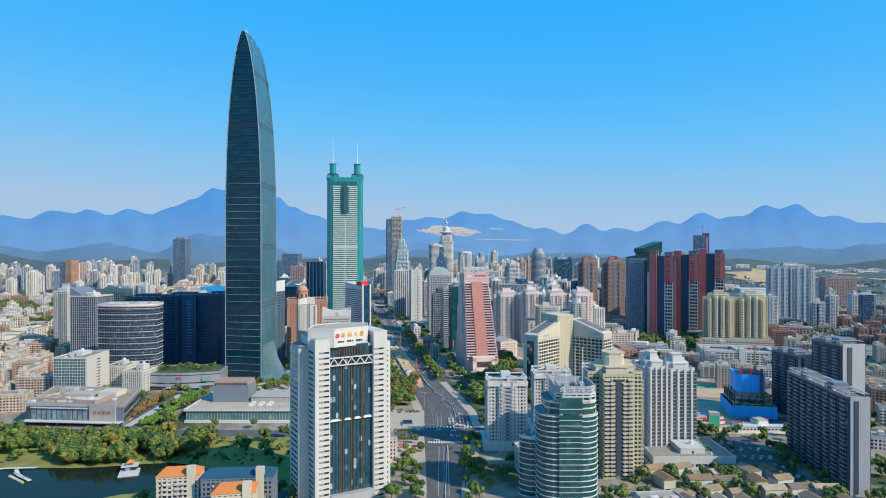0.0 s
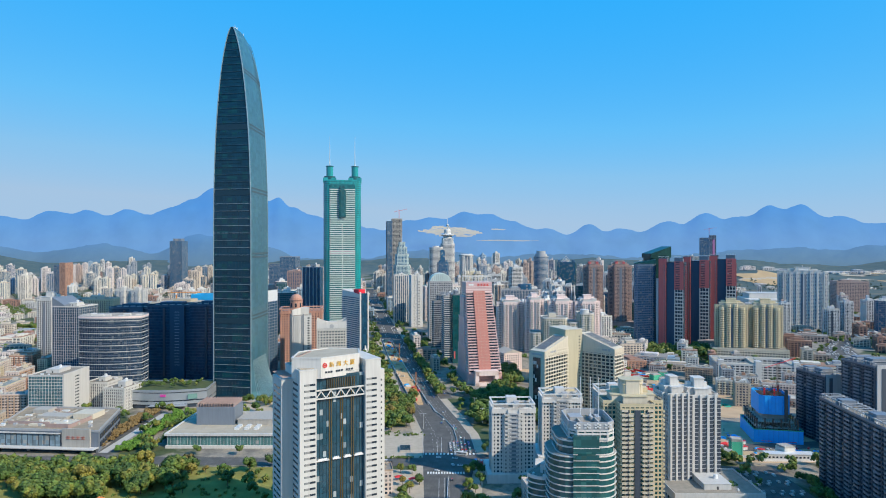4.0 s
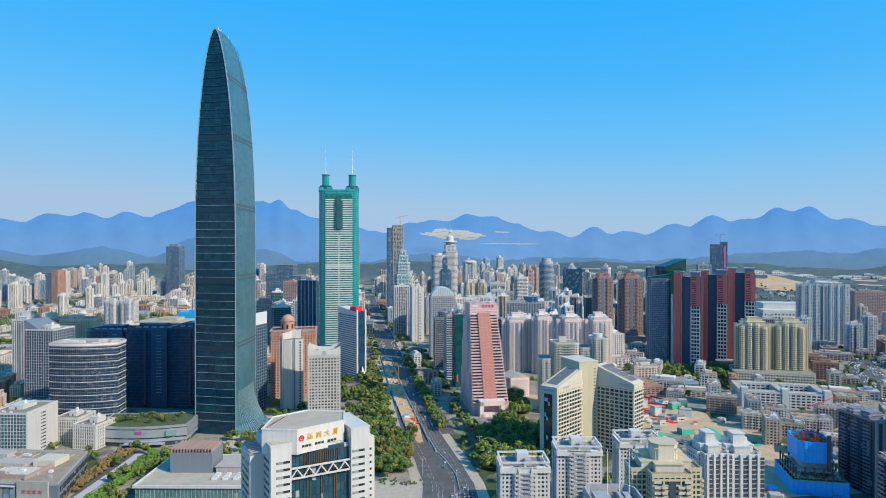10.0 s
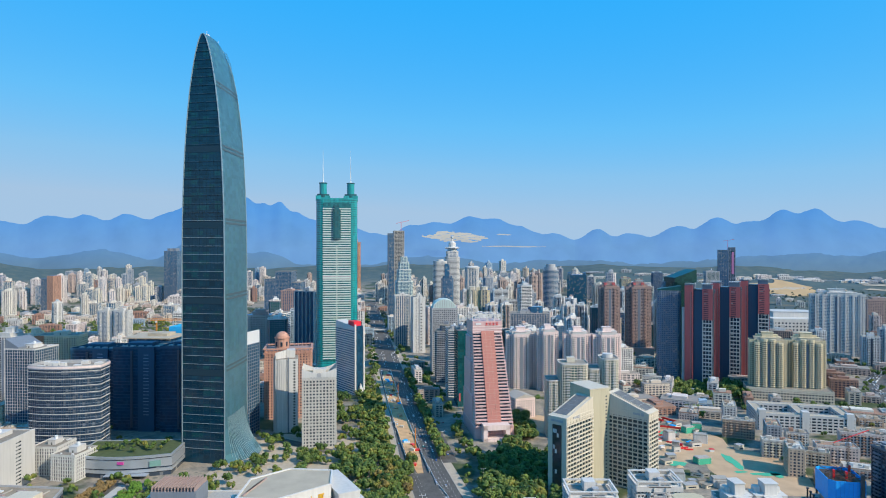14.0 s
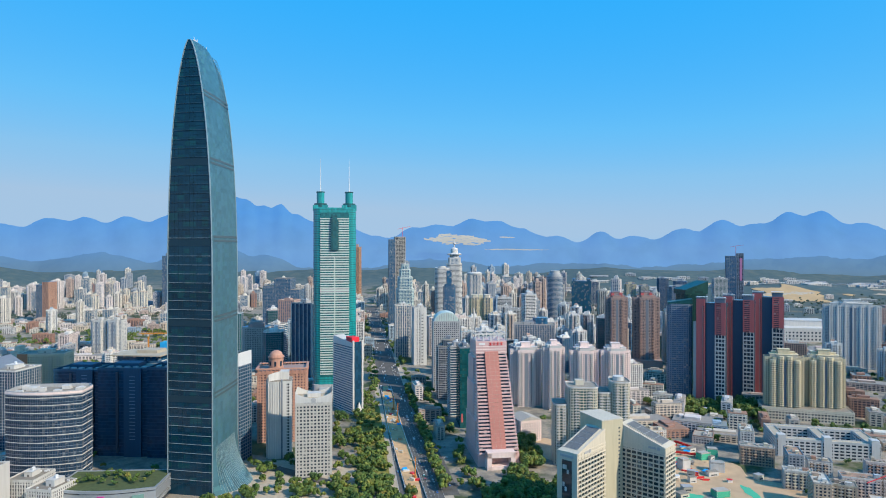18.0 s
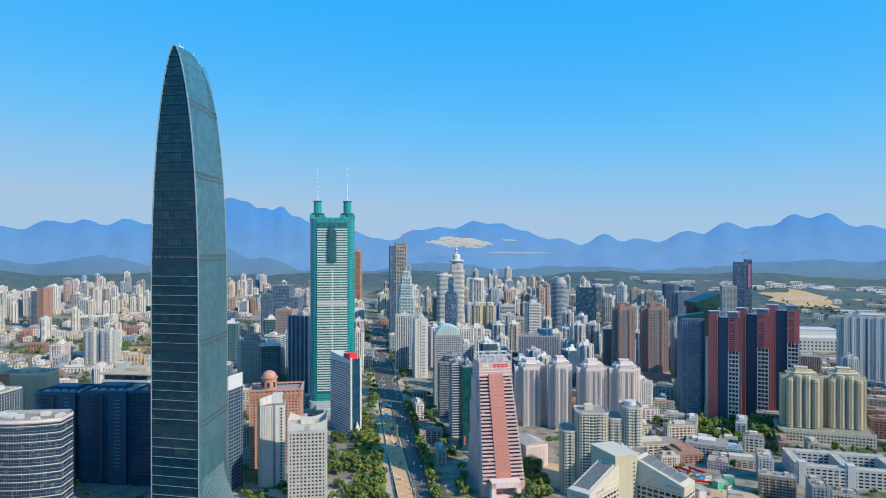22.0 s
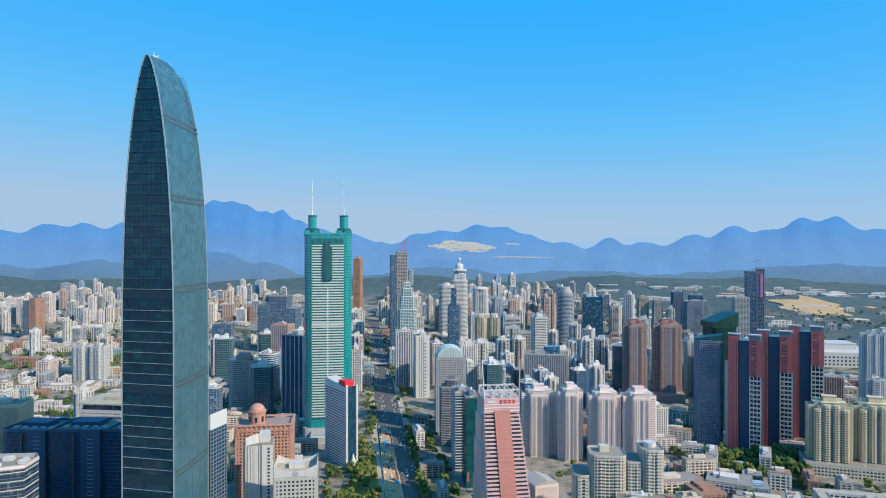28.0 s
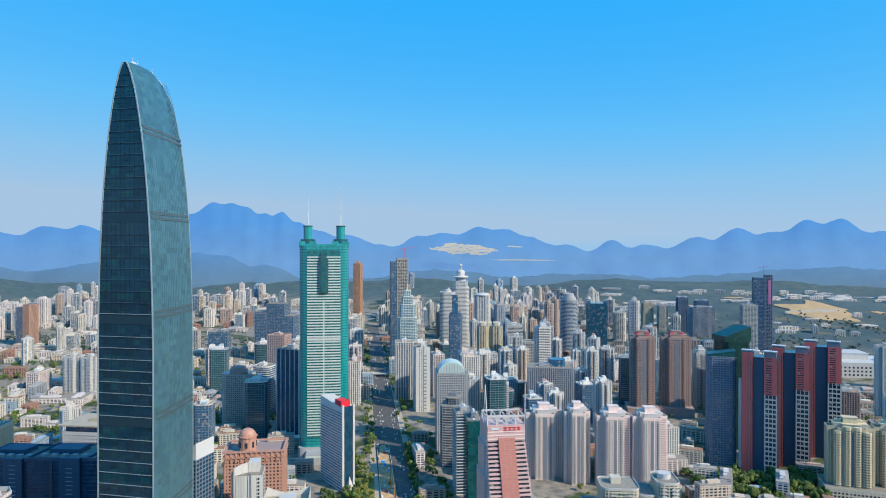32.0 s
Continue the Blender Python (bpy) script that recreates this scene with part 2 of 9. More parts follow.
def grown(poly, by):
    """The outline pushed outwards (inwards where by < 0)."""
    n, out = len(poly), []
    for i in range(n):
        p0, p1, p2 = Vector(poly[i - 1]), Vector(poly[i]), Vector(poly[(i + 1) % n])
        d1, d2 = (p1 - p0).normalized(), (p2 - p1).normalized()
        n1, n2 = Vector((d1.y, -d1.x)), Vector((d2.y, -d2.x))
        m = n1 + n2
        k = by / max(0.3, 1 + n1.dot(n2))
        out.append((p1.x + m.x * k, p1.y + m.y * k))
    return out


def edges(poly, least=2.0):
    for i in range(len(poly)):
        p, q = Vector(poly[i]), Vector(poly[(i + 1) % len(poly)])
        if (q - p).length >= least:
            yield p, q, (q - p).length, math.atan2(q.y - p.y, q.x - p.x)


def facade(own, poly, z0, z1, floor=3.4, bay=4.0, wall=OFFWHITE, glass=GLASS, band=0.4, pier=0.3, proud=0.35, split=None, core="glazing", glabel=""):
    """Glazing set back behind a band a storey and a pier a bay."""
    part(core, Geo().prism(poly, z0, z1), glass, own, glabel)
    nf = max(1, round((z1 - z0) / floor))
    fh = (z1 - z0) / nf
    joined = Geo()
    y = own.location.y
    bands_apart = split if split is not None else y < 1000
    piers_apart = split if split is not None else y < 740
    out, inn = grown(poly, proud), grown(poly, -0.1)
    if band > 0:
        rg = Geo().ring(out, inn, 0, fh * band)
        me = rg.mesh("floor_band", wall) if bands_apart else None
        for k in range(nf + 1):
            z = z0 + k * fh - (fh * band if k == nf else 0)
            if bands_apart:
                part("floor_band", me, None, own, at=(0, 0, z))
            else:
                joined.add([(x, y, zz + z) for x, y, zz in rg.v], rg.f)
    if pier > 0:
        kept = {}
        for p, q, ln, ang in edges(poly):
            nb = max(1, round(ln / bay))
            w = ln / nb * pier
            for k in range(nb + 1):
                s = min(max(k * ln / nb, w / 2), ln - w / 2)
                o = Vector((math.sin(ang), -math.cos(ang))) * (proud / 2 - 0.02)
                c = p + (q - p) * (s / ln) + o
                if piers_apart:
                    key = round(w, 2)
                    if key not in kept:
                        kept[key] = Geo().box(0, 0, 0, w, proud, z1 - z0, 0, False).mesh("pier", wall)
                    part("pier", kept[key], None, own, at=(c.x, c.y, z0), turn=ang)
                else:
                    joined.box(c.x, c.y, z0, w, proud, z1 - z0, ang, False)
    if joined.v:
        part("facade_grid", joined, wall, own, kind="stuff")


def balconies(own, p, q, z0, z1, floor, depth=1.3, wall=WHITE, gap=0.35, split=None, name="balcony", rail=1.1):
    """A column of balconies along the wall from p to q."""
    p, q = Vector(p), Vector(q)
    ln, ang = (q - p).length, math.atan2(q.y - p.y, q.x - p.x)
    c = (p + q) / 2 + Vector((math.sin(ang), -math.cos(ang))) * depth / 2
    g = Geo().box(0, 0, 0, ln, depth, gap).box(0, -depth / 2 + 0.1, gap, ln, 0.2, rail).box(-ln / 2 + 0.1, 0, gap, 0.2, depth, rail).box(ln / 2 - 0.1, 0, gap, 0.2, depth, rail)
    n = int((z1 - z0) / floor)
    split = split if split is not None else own.location.y < 700
    if split:
        me = g.mesh(name, wall)
        for k in range(1, n):
            part(name, me, None, own, at=(c.x, c.y, z0 + k * floor), turn=ang)
    else:
        jg = Geo()
        cs, sn = math.cos(ang), math.sin(ang)
        for k in range(1, n):
            jg.add([(c.x + x * cs - y * sn, c.y + x * sn + y * cs, z + z0 + k * floor) for x, y, z in g.v], g.f)
        part(name, jg, wall, own, kind="stuff")


def rooftop(own, poly, z, wall=OFFWHITE, parapet=1.2, seed=0, house=True, roof=ROOFC, tank=True):
    """Roof slab, parapet, stair house, water tank and air-conditioning boxes."""
    rnd = random.Random(seed)
    part("roof_slab", Geo().prism(grown(poly, 0.2), z, z + 0.3), roof, own)
    part("parapet", Geo().ring(grown(poly, 0.45), grown(poly, 0.1), z, z + parapet + 0.3), wall, own)
    xs, ys = [p[0] for p in poly], [p[1] for p in poly]
    w, d = max(xs) - min(xs), max(ys) - min(ys)
    cx, cy = (max(xs) + min(xs)) / 2, (max(ys) + min(ys)) / 2
    if house:
        hw, hd, hh = w * rnd.uniform(0.28, 0.4), d * rnd.uniform(0.3, 0.45), rnd.uniform(3.5, 6)
        hx, hy = cx + rnd.uniform(-0.1, 0.1) * w, cy + rnd.uniform(-0.1, 0.1) * d
        g = Geo().box(hx, hy, z + 0.3, hw, hd, hh)
        g.box(hx, hy, z + 0.3 + hh, hw + 0.6, hd + 0.6, 0.3)
        hs = part("stair_house", g, wall, own)
        part("door", Geo().box(hx, hy - hd / 2, z + 0.3, 1.4, 0.2, 2.2), DARKSTEEL, hs)
        if tank:
            part("water_tank", Geo().tube(hx + hw * 0.15, hy, z + hh + 0.6, z + hh + 3.2, min(1.6, hd / 3), n=12).dome(hx + hw * 0.15, hy, z + hh + 3.2, min(1.6, hd / 3), 0.5, 12, 3), STEEL, own)
    for k in range(rnd.randint(3, 6)):
        ax, ay = cx + rnd.uniform(-0.42, 0.42) * w, cy + rnd.choice((-1, 1)) * rnd.uniform(0.3, 0.4) * d
        part("air_unit", Geo().box(ax, ay, z + 0.3, rnd.uniform(1.2, 2.6), rnd.uniform(1, 2), rnd.uniform(1, 1.8)), STEEL, own)


# ---------- ground, hills ----------
def road_x(y):
    """Middle of the avenue."""
    return 4 - 0.152 * (y - 600) if y > 600 else 4 + (600 - y) * -0.012


def ground_mat():
    m = bpy.data.materials.new("city_ground")
    nt, b = nodes_of(m)
    n1 = noise_of(nt, 0.012, 5)
    n2 = noise_of(nt, 0.06, 4)
    n3 = noise_of(nt, 0.4, 3)
    paved = ramp(nt, n2, [(0.35, (0.17, 0.155, 0.135)), (0.5, (0.27, 0.24, 0.20)), (0.62, (0.36, 0.30, 0.23)), (0.7, (0.14, 0.14, 0.12))])
    green = ramp(nt, n2, [(0.3, (0.035, 0.06, 0.022)), (0.55, (0.06, 0.085, 0.03)), (0.75, (0.12, 0.12, 0.05))])
    mask = ramp(nt, n1, [(0.53, 0.0), (0.59, 1.0)])
    city = mixc(nt, paved, green, mask)
    # open country beyond the river: fields and woods, bluish tones painted for haze
    tc = nt.nodes.new("ShaderNodeTexCoord")
    sep = nt.nodes.new("ShaderNodeSeparateXYZ")
    nt.links.new(tc.outputs["Object"], sep.inputs[0])
    ms = []
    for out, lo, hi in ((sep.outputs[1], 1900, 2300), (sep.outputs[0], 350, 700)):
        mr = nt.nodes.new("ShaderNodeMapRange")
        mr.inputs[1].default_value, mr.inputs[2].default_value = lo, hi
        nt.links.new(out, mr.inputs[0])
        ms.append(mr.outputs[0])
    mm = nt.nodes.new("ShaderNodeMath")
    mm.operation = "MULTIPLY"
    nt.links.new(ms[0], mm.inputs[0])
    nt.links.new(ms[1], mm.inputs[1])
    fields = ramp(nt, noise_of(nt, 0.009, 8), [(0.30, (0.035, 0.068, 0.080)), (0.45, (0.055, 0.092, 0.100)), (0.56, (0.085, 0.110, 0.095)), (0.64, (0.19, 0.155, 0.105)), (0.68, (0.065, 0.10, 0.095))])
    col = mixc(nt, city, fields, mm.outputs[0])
    # wooded hills, haze painted into their bluish greens
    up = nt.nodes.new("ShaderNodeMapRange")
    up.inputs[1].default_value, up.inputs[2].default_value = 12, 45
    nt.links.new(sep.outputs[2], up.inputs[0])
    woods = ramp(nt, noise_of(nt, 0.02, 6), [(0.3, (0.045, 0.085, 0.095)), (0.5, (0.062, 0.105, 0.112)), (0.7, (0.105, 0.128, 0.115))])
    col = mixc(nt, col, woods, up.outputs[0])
    grit = ramp(nt, n3, [(0.3, 0.8), (0.7, 1.1)])
    nt.links.new(mixc(nt, col, grit, 1.0, "MULTIPLY"), b.inputs["Base Color"])
    b.inputs["Roughness"].default_value = 0.9
    return m


def land(x, y):
    """Height of the land: flat town, low hills far off."""
    far = min(1.0, max(0.0, (y - 2700) / 1500))
    h = far * far * 90 + far * 45 * noise.fractal(Vector((x / 700, y / 700, 1.0)), 1, 2, 3)
    h += 175 * math.exp(-((x + 3000) / 480) ** 2 - ((y - 3700) / 300) ** 2)
    h += 18 * math.exp(-((x - 2000) / 900) ** 2 - ((y - 3300) / 420) ** 2) + 48 * math.exp(-((x - 1570) / 280) ** 2 - ((y - 3230) / 260) ** 2)
    return max(0.0, h) if y > 2300 else 0.0


gv, gf = [], []
xs = [-6500, -5000] + list(range(-4200, 4201, 120)) + [5000, 6500]
ys = [-2500, -800] + list(range(0, 4901, 100))
for yy in ys:
    for xx in xs:
        gv.append((xx, yy, land(xx, yy)))
for j in range(len(ys) - 1):
    for i in range(len(xs) - 1):
        a = j * len(xs) + i
        gf.append((a, a + 1, a + 1 + len(xs), a + len(xs)))
gme = bpy.data.meshes.new("ground")
gme.from_pydata(gv, [], gf)
gme.shade_smooth()
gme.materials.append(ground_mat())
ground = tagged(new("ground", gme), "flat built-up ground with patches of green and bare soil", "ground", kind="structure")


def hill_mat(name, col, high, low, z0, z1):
    """Far hills: a plain backdrop behind all the rest; haze painted as glow, paler and greyer towards the foot."""
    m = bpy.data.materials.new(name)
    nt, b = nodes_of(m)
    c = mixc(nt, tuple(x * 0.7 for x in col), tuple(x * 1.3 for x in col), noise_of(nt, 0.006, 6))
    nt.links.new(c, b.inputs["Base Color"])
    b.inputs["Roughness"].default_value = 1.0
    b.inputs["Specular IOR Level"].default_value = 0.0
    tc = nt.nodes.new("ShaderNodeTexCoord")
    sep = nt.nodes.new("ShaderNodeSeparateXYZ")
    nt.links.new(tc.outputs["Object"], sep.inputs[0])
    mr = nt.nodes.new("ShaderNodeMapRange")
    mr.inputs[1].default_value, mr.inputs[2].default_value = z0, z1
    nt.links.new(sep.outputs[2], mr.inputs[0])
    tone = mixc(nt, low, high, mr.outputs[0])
    # faint shading of the folds, multiplied into the glow
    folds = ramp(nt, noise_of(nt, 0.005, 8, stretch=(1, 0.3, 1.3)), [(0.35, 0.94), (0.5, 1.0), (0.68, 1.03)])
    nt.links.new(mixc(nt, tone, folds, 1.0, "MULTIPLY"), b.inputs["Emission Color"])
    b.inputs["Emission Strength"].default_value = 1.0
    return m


def range_of_hills(name, y_foot, y_top, peaks, base, rough, mat, label, foot=0.0):
    """Hills as one relief: peaks of (place across, height, width) melt together."""
    v, f = [], []
    cols, rows = 701, 25
    for r in range(rows):
        t = r / (rows - 1)
        for c in range(cols):
            s = -1.1 + 2.2 * c / (cols - 1)
            yy = y_foot + (y_top - y_foot) * t
            xx = s * (yy - 167) * 1.02
            k = (sum((h * math.exp(-((s - p) / w) ** 2)) ** 3 for p, h, w in peaks)) ** (1 / 3)
            nz = noise.fractal(Vector((s * 13, t * 5, base * 0.01)), 0.62, 2.1, 7) - 0.5 * abs(noise.noise(Vector((s * 30, t * 2, 7.0))))
            top = base + k + rough * nz
            v.append((xx, yy, foot + (top - foot) * (t ** 1.05) + rough * 0.5 * nz * math.sin(t * math.pi)))
    for r in range(rows - 1):
        for c in range(cols - 1):
            a = r * cols + c
            f.append((a, a + 1, a + 1 + cols, a + cols))
    me = bpy.data.meshes.new(name)
    me.from_pydata(v, [], f)
    me.shade_smooth()
    me.materials.append(mat)
    return tagged(new(name, me), label, "hills", kind="structure")


# quarry and hills glow: daylight and haze put into emission
QUARRY = hill_mat("glowing_quarry_face", (0.24, 0.22, 0.18), (0.36, 0.37, 0.36), (0.27, 0.29, 0.32), 240, 330)
HILL_FAR = hill_mat("hazy_far_hill", (0.02, 0.05, 0.06), (0.075, 0.258, 0.66), (0.135, 0.285, 0.59), 220, 480)
HILL_MID = hill_mat("hazy_middle_hill", (0.03, 0.05, 0.05), (0.080, 0.225, 0.51), (0.100, 0.180, 0.30), 60, 260)
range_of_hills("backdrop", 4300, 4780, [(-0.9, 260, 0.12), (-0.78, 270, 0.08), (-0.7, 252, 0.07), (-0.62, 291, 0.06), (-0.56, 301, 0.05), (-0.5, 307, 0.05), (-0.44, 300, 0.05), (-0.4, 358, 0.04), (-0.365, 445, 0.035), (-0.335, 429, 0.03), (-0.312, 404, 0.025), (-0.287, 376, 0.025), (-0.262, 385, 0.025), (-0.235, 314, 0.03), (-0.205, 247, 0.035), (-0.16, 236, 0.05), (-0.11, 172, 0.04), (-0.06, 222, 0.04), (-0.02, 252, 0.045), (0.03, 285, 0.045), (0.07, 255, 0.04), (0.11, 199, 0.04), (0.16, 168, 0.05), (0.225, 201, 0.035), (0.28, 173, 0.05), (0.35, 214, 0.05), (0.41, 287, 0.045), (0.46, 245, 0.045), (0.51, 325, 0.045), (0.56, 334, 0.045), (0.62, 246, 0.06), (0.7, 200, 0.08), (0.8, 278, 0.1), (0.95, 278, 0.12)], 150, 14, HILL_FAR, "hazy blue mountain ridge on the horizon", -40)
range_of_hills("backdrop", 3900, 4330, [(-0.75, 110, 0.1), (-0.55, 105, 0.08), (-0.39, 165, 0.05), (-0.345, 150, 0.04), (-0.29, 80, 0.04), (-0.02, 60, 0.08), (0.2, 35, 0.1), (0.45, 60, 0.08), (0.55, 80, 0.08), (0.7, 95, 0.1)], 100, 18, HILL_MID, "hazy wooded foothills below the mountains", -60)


def quarry(sc, zc, rs, rz, y):
    """A pale rock face on the far ridge, cut in ragged terraces; its brightness is partly glow."""
    g = Geo()
    for k in range(9):
        f = k / 8 * 2 - 1
        n0, n1 = (noise.noise(Vector((f * 2.6, e, sc * 9))) for e in (1.5, 7.5))
        half = rs * (1 - abs(f) ** 1.8) ** 0.6
        xa, xb = sc - half * (1 + 0.5 * n0) - f * rs * 0.25, sc + half * (1 + 0.6 * n1) - f * rs * 0.7
        z0, z1 = zc + rz * (f - 0.13), zc + rz * (f + 0.13)
        row = []
        for j in range(25):
            u = xa + (xb - xa) * j / 24
            w = rz * 0.22 * noise.noise(Vector((u * 120, f * 3, 4.0))) * (k > 0) + rz * 0.12 * math.sin(u * 90)
            row.append((u * (y - 167), y + 6 * k, w))
        g.add([(x, yy, z0 + w) for x, yy, w in row] + [(x, yy, z1 + w * 1.1) for x, yy, w in row], [(j, j + 1, 26 + j, 25 + j) for j in range(24)])
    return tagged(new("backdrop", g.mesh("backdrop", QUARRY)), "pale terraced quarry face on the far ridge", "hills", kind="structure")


quarry(0.008, 288, 0.040, 36, 4440)
quarry(0.086, 303, 0.010, 5, 4500)
quarry(0.10, 222, 0.042, 4, 4180)


# ---------- named towers ----------
def between(fl, fr, depth, name, label, category="building", group=""):
    """A thing whose front runs from fl to fr. Returns it and its width."""
    a, b = Vector(fl), Vector(fr)
    ang = math.atan2(b.y - a.y, b.x - a.x)
    c = (a + b) / 2 + Vector((-math.sin(ang), math.cos(ang))) * depth / 2
    return thing(name, c.x, c.y, math.degrees(ang), label, category, group), (b - a).length


def simple_tower(name, label, fl, fr, depth, h, wall, glass=GLASS, floor=3.3, bay=4, band=0.4, pier=0.3, poly=None, seed=1, split=None, proud=0.4, group=""):
    own, w = between(fl, fr, depth, name, label, group=group)
    pl = poly(w, depth) if poly else rect(w, depth)
    facade(own, pl, 0, h, floor, bay, wall, glass, band, pier, proud, split)
    rooftop(own, pl, h, wall, seed=seed)
    return own, w


def tall_half(z):
    """Half the width of the tall tower's front at height z."""
    u = max(0.0, (z - 190) / 253)
    return max(0.6, 23.6 * (1 - u ** 2.35) ** 0.63 if u < 1 else 0.6)


SKEW = -math.atan(0.19)


def tall_tower():
    own = thing("skyscraper", -251, 836.5, 0, "tall dark glass skyscraper with a tapered rounded top and flared base", "skyscraper")
    D = 33.5
    levels = [6 + k * 8.7 for k in range(50)] + [436, 440, 442]
    levels[0] = 0
    ny = 11

    def side_x(z, y, s):
        flare = 24 * max(0.0, 1 - z / 52) ** 2.2 * max(0.0, 1 - ((y - 2) / 35.5) ** 2) ** 0.8 if s > 0 else 6 * max(0.0, 1 - z / 48) ** 2.4
        return s * (tall_half(z) * (1 + 0.03 * (1 - (y / D) ** 2)) + flare)

    def bow(z, y):
        """The crest rises a little in the middle and drops at the back."""
        return (3.0 * (1 - (y / D) ** 2) - (9.0 * (y / D) ** 2 if y > 0 else 0)) * max(0.0, (z - 300) / 142) ** 2

    for s, nm in ((1, "side_glazing"), (-1, "side_glazing")):
        v, f = [], []
        for z in levels:
            for k in range(ny):
                y = -D + 2 * D * k / (ny - 1)
                x = side_x(z, y, s)
                v.append((x, y - (x * 0.19 if k == 0 else 0), z + bow(z, y)))
        for a in range(len(levels) - 1):
            for k in range(ny - 1):
                i = a * ny + k
                q = (i, i + 1, i + 1 + ny, i + ny)
                f.append(q if s > 0 else tuple(reversed(q)))
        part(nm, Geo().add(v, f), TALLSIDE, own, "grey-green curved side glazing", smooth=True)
        # upright ribs on the bowed side
        for k in range(1, 22) if s > 0 else ():
            y = -D + 2 * D * k / 22
            g = Geo()
            for z0, z1 in zip(levels[:-2], levels[1:-1]):
                xa, xb = side_x(z0, y, s), side_x(z1, y, s)
                n = len(g.v)
                o = 0.12 * s
                g.add([(xa + o, y - 0.13, z0), (xa + o, y + 0.13, z0), (xb + o, y + 0.13, z1), (xb + o, y - 0.13, z1), (xa - o, y - 0.13, z0), (xa - o, y + 0.13, z0), (xb - o, y + 0.13, z1), (xb - o, y - 0.13, z1)], [(0, 1, 2, 3), (4, 0, 3, 7), (1, 5, 6, 2)])
            part("rib", g, RIBM, own)
        for z in () if s < 0 else (94, 98, 168, 172, 246, 250, 322, 326, 388, 392):
            g = Geo()
            for k in range(ny - 1):
                y0, y1 = -D + 2 * D * k / (ny - 1), -D + 2 * D * (k + 1) / (ny - 1)
                g.add([(side_x(z, y0, s) + 0.35 * s, y0, z), (side_x(z, y1, s) + 0.35 * s, y1, z), (side_x(z + 2.2, y1, s) + 0.35 * s, y1, z + 2.2), (side_x(z + 2.2, y0, s) + 0.35 * s, y0, z + 2.2)], [(0, 1, 2, 3) if s > 0 else (3, 2, 1, 0)])
            part("louvre_band", g, SIDELOUVRE, own, "brown-grey louvred plant floor")
    for s in (-1, 1):
        v, f = [], []
        for z in levels:
            h = tall_half(z)
            sk = 0.19 * h if s < 0 else 0
            zz = z + bow(z, s * D)
            v += [(-h, s * D + sk, zz), (h, s * D - sk, zz)]
        for a in range(len(levels) - 1):
            q = (2 * a, 2 * a + 1, 2 * a + 3, 2 * a + 2)
            f.append(q if s < 0 else tuple(reversed(q)))
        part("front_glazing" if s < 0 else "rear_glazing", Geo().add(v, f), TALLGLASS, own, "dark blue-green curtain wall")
        for e in (-1, 1):
            g = Geo()
            for z0, z1 in zip(levels[:-1], levels[1:]):
                sk = -0.19 * e if s < 0 else 0
                g.bar((e * tall_half(z0), s * (D + 0.2) + sk * tall_half(z0), z0 + bow(z0, s * D)), (e * tall_half(z1), s * (D + 0.2) + sk * tall_half(z1), z1 + bow(z1, s * D)), 0.6, 4)
            part("edge_fin", g, FINM, own, "pale metal edge fin")
    bars = 0
    for k in range(1, 100):
        z = 6 + k * 4.35
        h = tall_half(z)
        if h < 3 or any(a < z < a + 9 for a in (88, 162, 240, 318)):
            continue
        big = k % 2 == 0
        # shelves above 250 m take the darker fin colour
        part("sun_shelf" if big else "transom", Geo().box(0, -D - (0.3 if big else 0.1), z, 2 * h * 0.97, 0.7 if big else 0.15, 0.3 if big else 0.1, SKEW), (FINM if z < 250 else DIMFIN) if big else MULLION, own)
    for z in (90, 164, 242, 320):
        part("louvre_band", Geo().box(0, -D - 0.15, z, 2 * tall_half(z) * 0.96, 0.3, 6.5, SKEW), LOUVRE, own)
    for k in range(-5, 6):
        x = k * 4.0
        zt = 430.0
        while zt > 200 and tall_half(zt) < abs(x) + 0.5:
            zt -= 3
        part("mullion", Geo().box(x, -D - 0.06 - 0.19 * x, 6, 0.1, 0.16, zt - 6, SKEW), MULLION, own)
    # crown: maintenance cradle rail and small masts
    part("crown_rail", Geo().bar((0, -30, 442.5), (0, -8, 444.6), 0.6).bar((0, -8, 444.6), (0, 12, 444), 0.6).bar((0, 12, 444), (0, 30, 439), 0.6).box(0, -20, 443, 1.6, 5, 2.4), STEEL, own)
    for y in (-22, -14, 10):
        part("mast", Geo().bar((0, y, 442), (0, y, 448), 0.25), STEEL, own)
    # flared glass skirt ribs at the foot
    for k in range(24):
        y = -30 + k * 2.2
        g = Geo()
        for j in range(8):
            z0, z1 = 46 * j / 8, 46 * (j + 1) / 8
            g.bar((side_x(z0, y, 1) + 0.3, y, z0), (side_x(z1, y, 1) + 0.3, y, z1), 0.22)
        part("skirt_rib", g, SKIRT, own, "pale green steel skirt rib")
    return own


SIDELOUVRE = plain_mat("side_louvre", (0.085, 0.125, 0.145), 0.5, 0.2)
MULLION = plain_mat("dark_mullion", (0.012, 0.05, 0.075), 0.3, 0.3)
RIBM = plain_mat("grey_rib", (0.10, 0.21, 0.27), 0.35, 0.4)
SKIRT = plain_mat("skirt_steel", (0.34, 0.46, 0.50), 0.35, 0.3)
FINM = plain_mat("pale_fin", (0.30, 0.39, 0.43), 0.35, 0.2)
DIMFIN = plain_mat("dark_fin", (0.05, 0.11, 0.15), 0.4, 0.3)
LOUVRE = plain_mat("louvre", (0.012, 0.040, 0.062), 0.45, 0.2)
tall_tower()


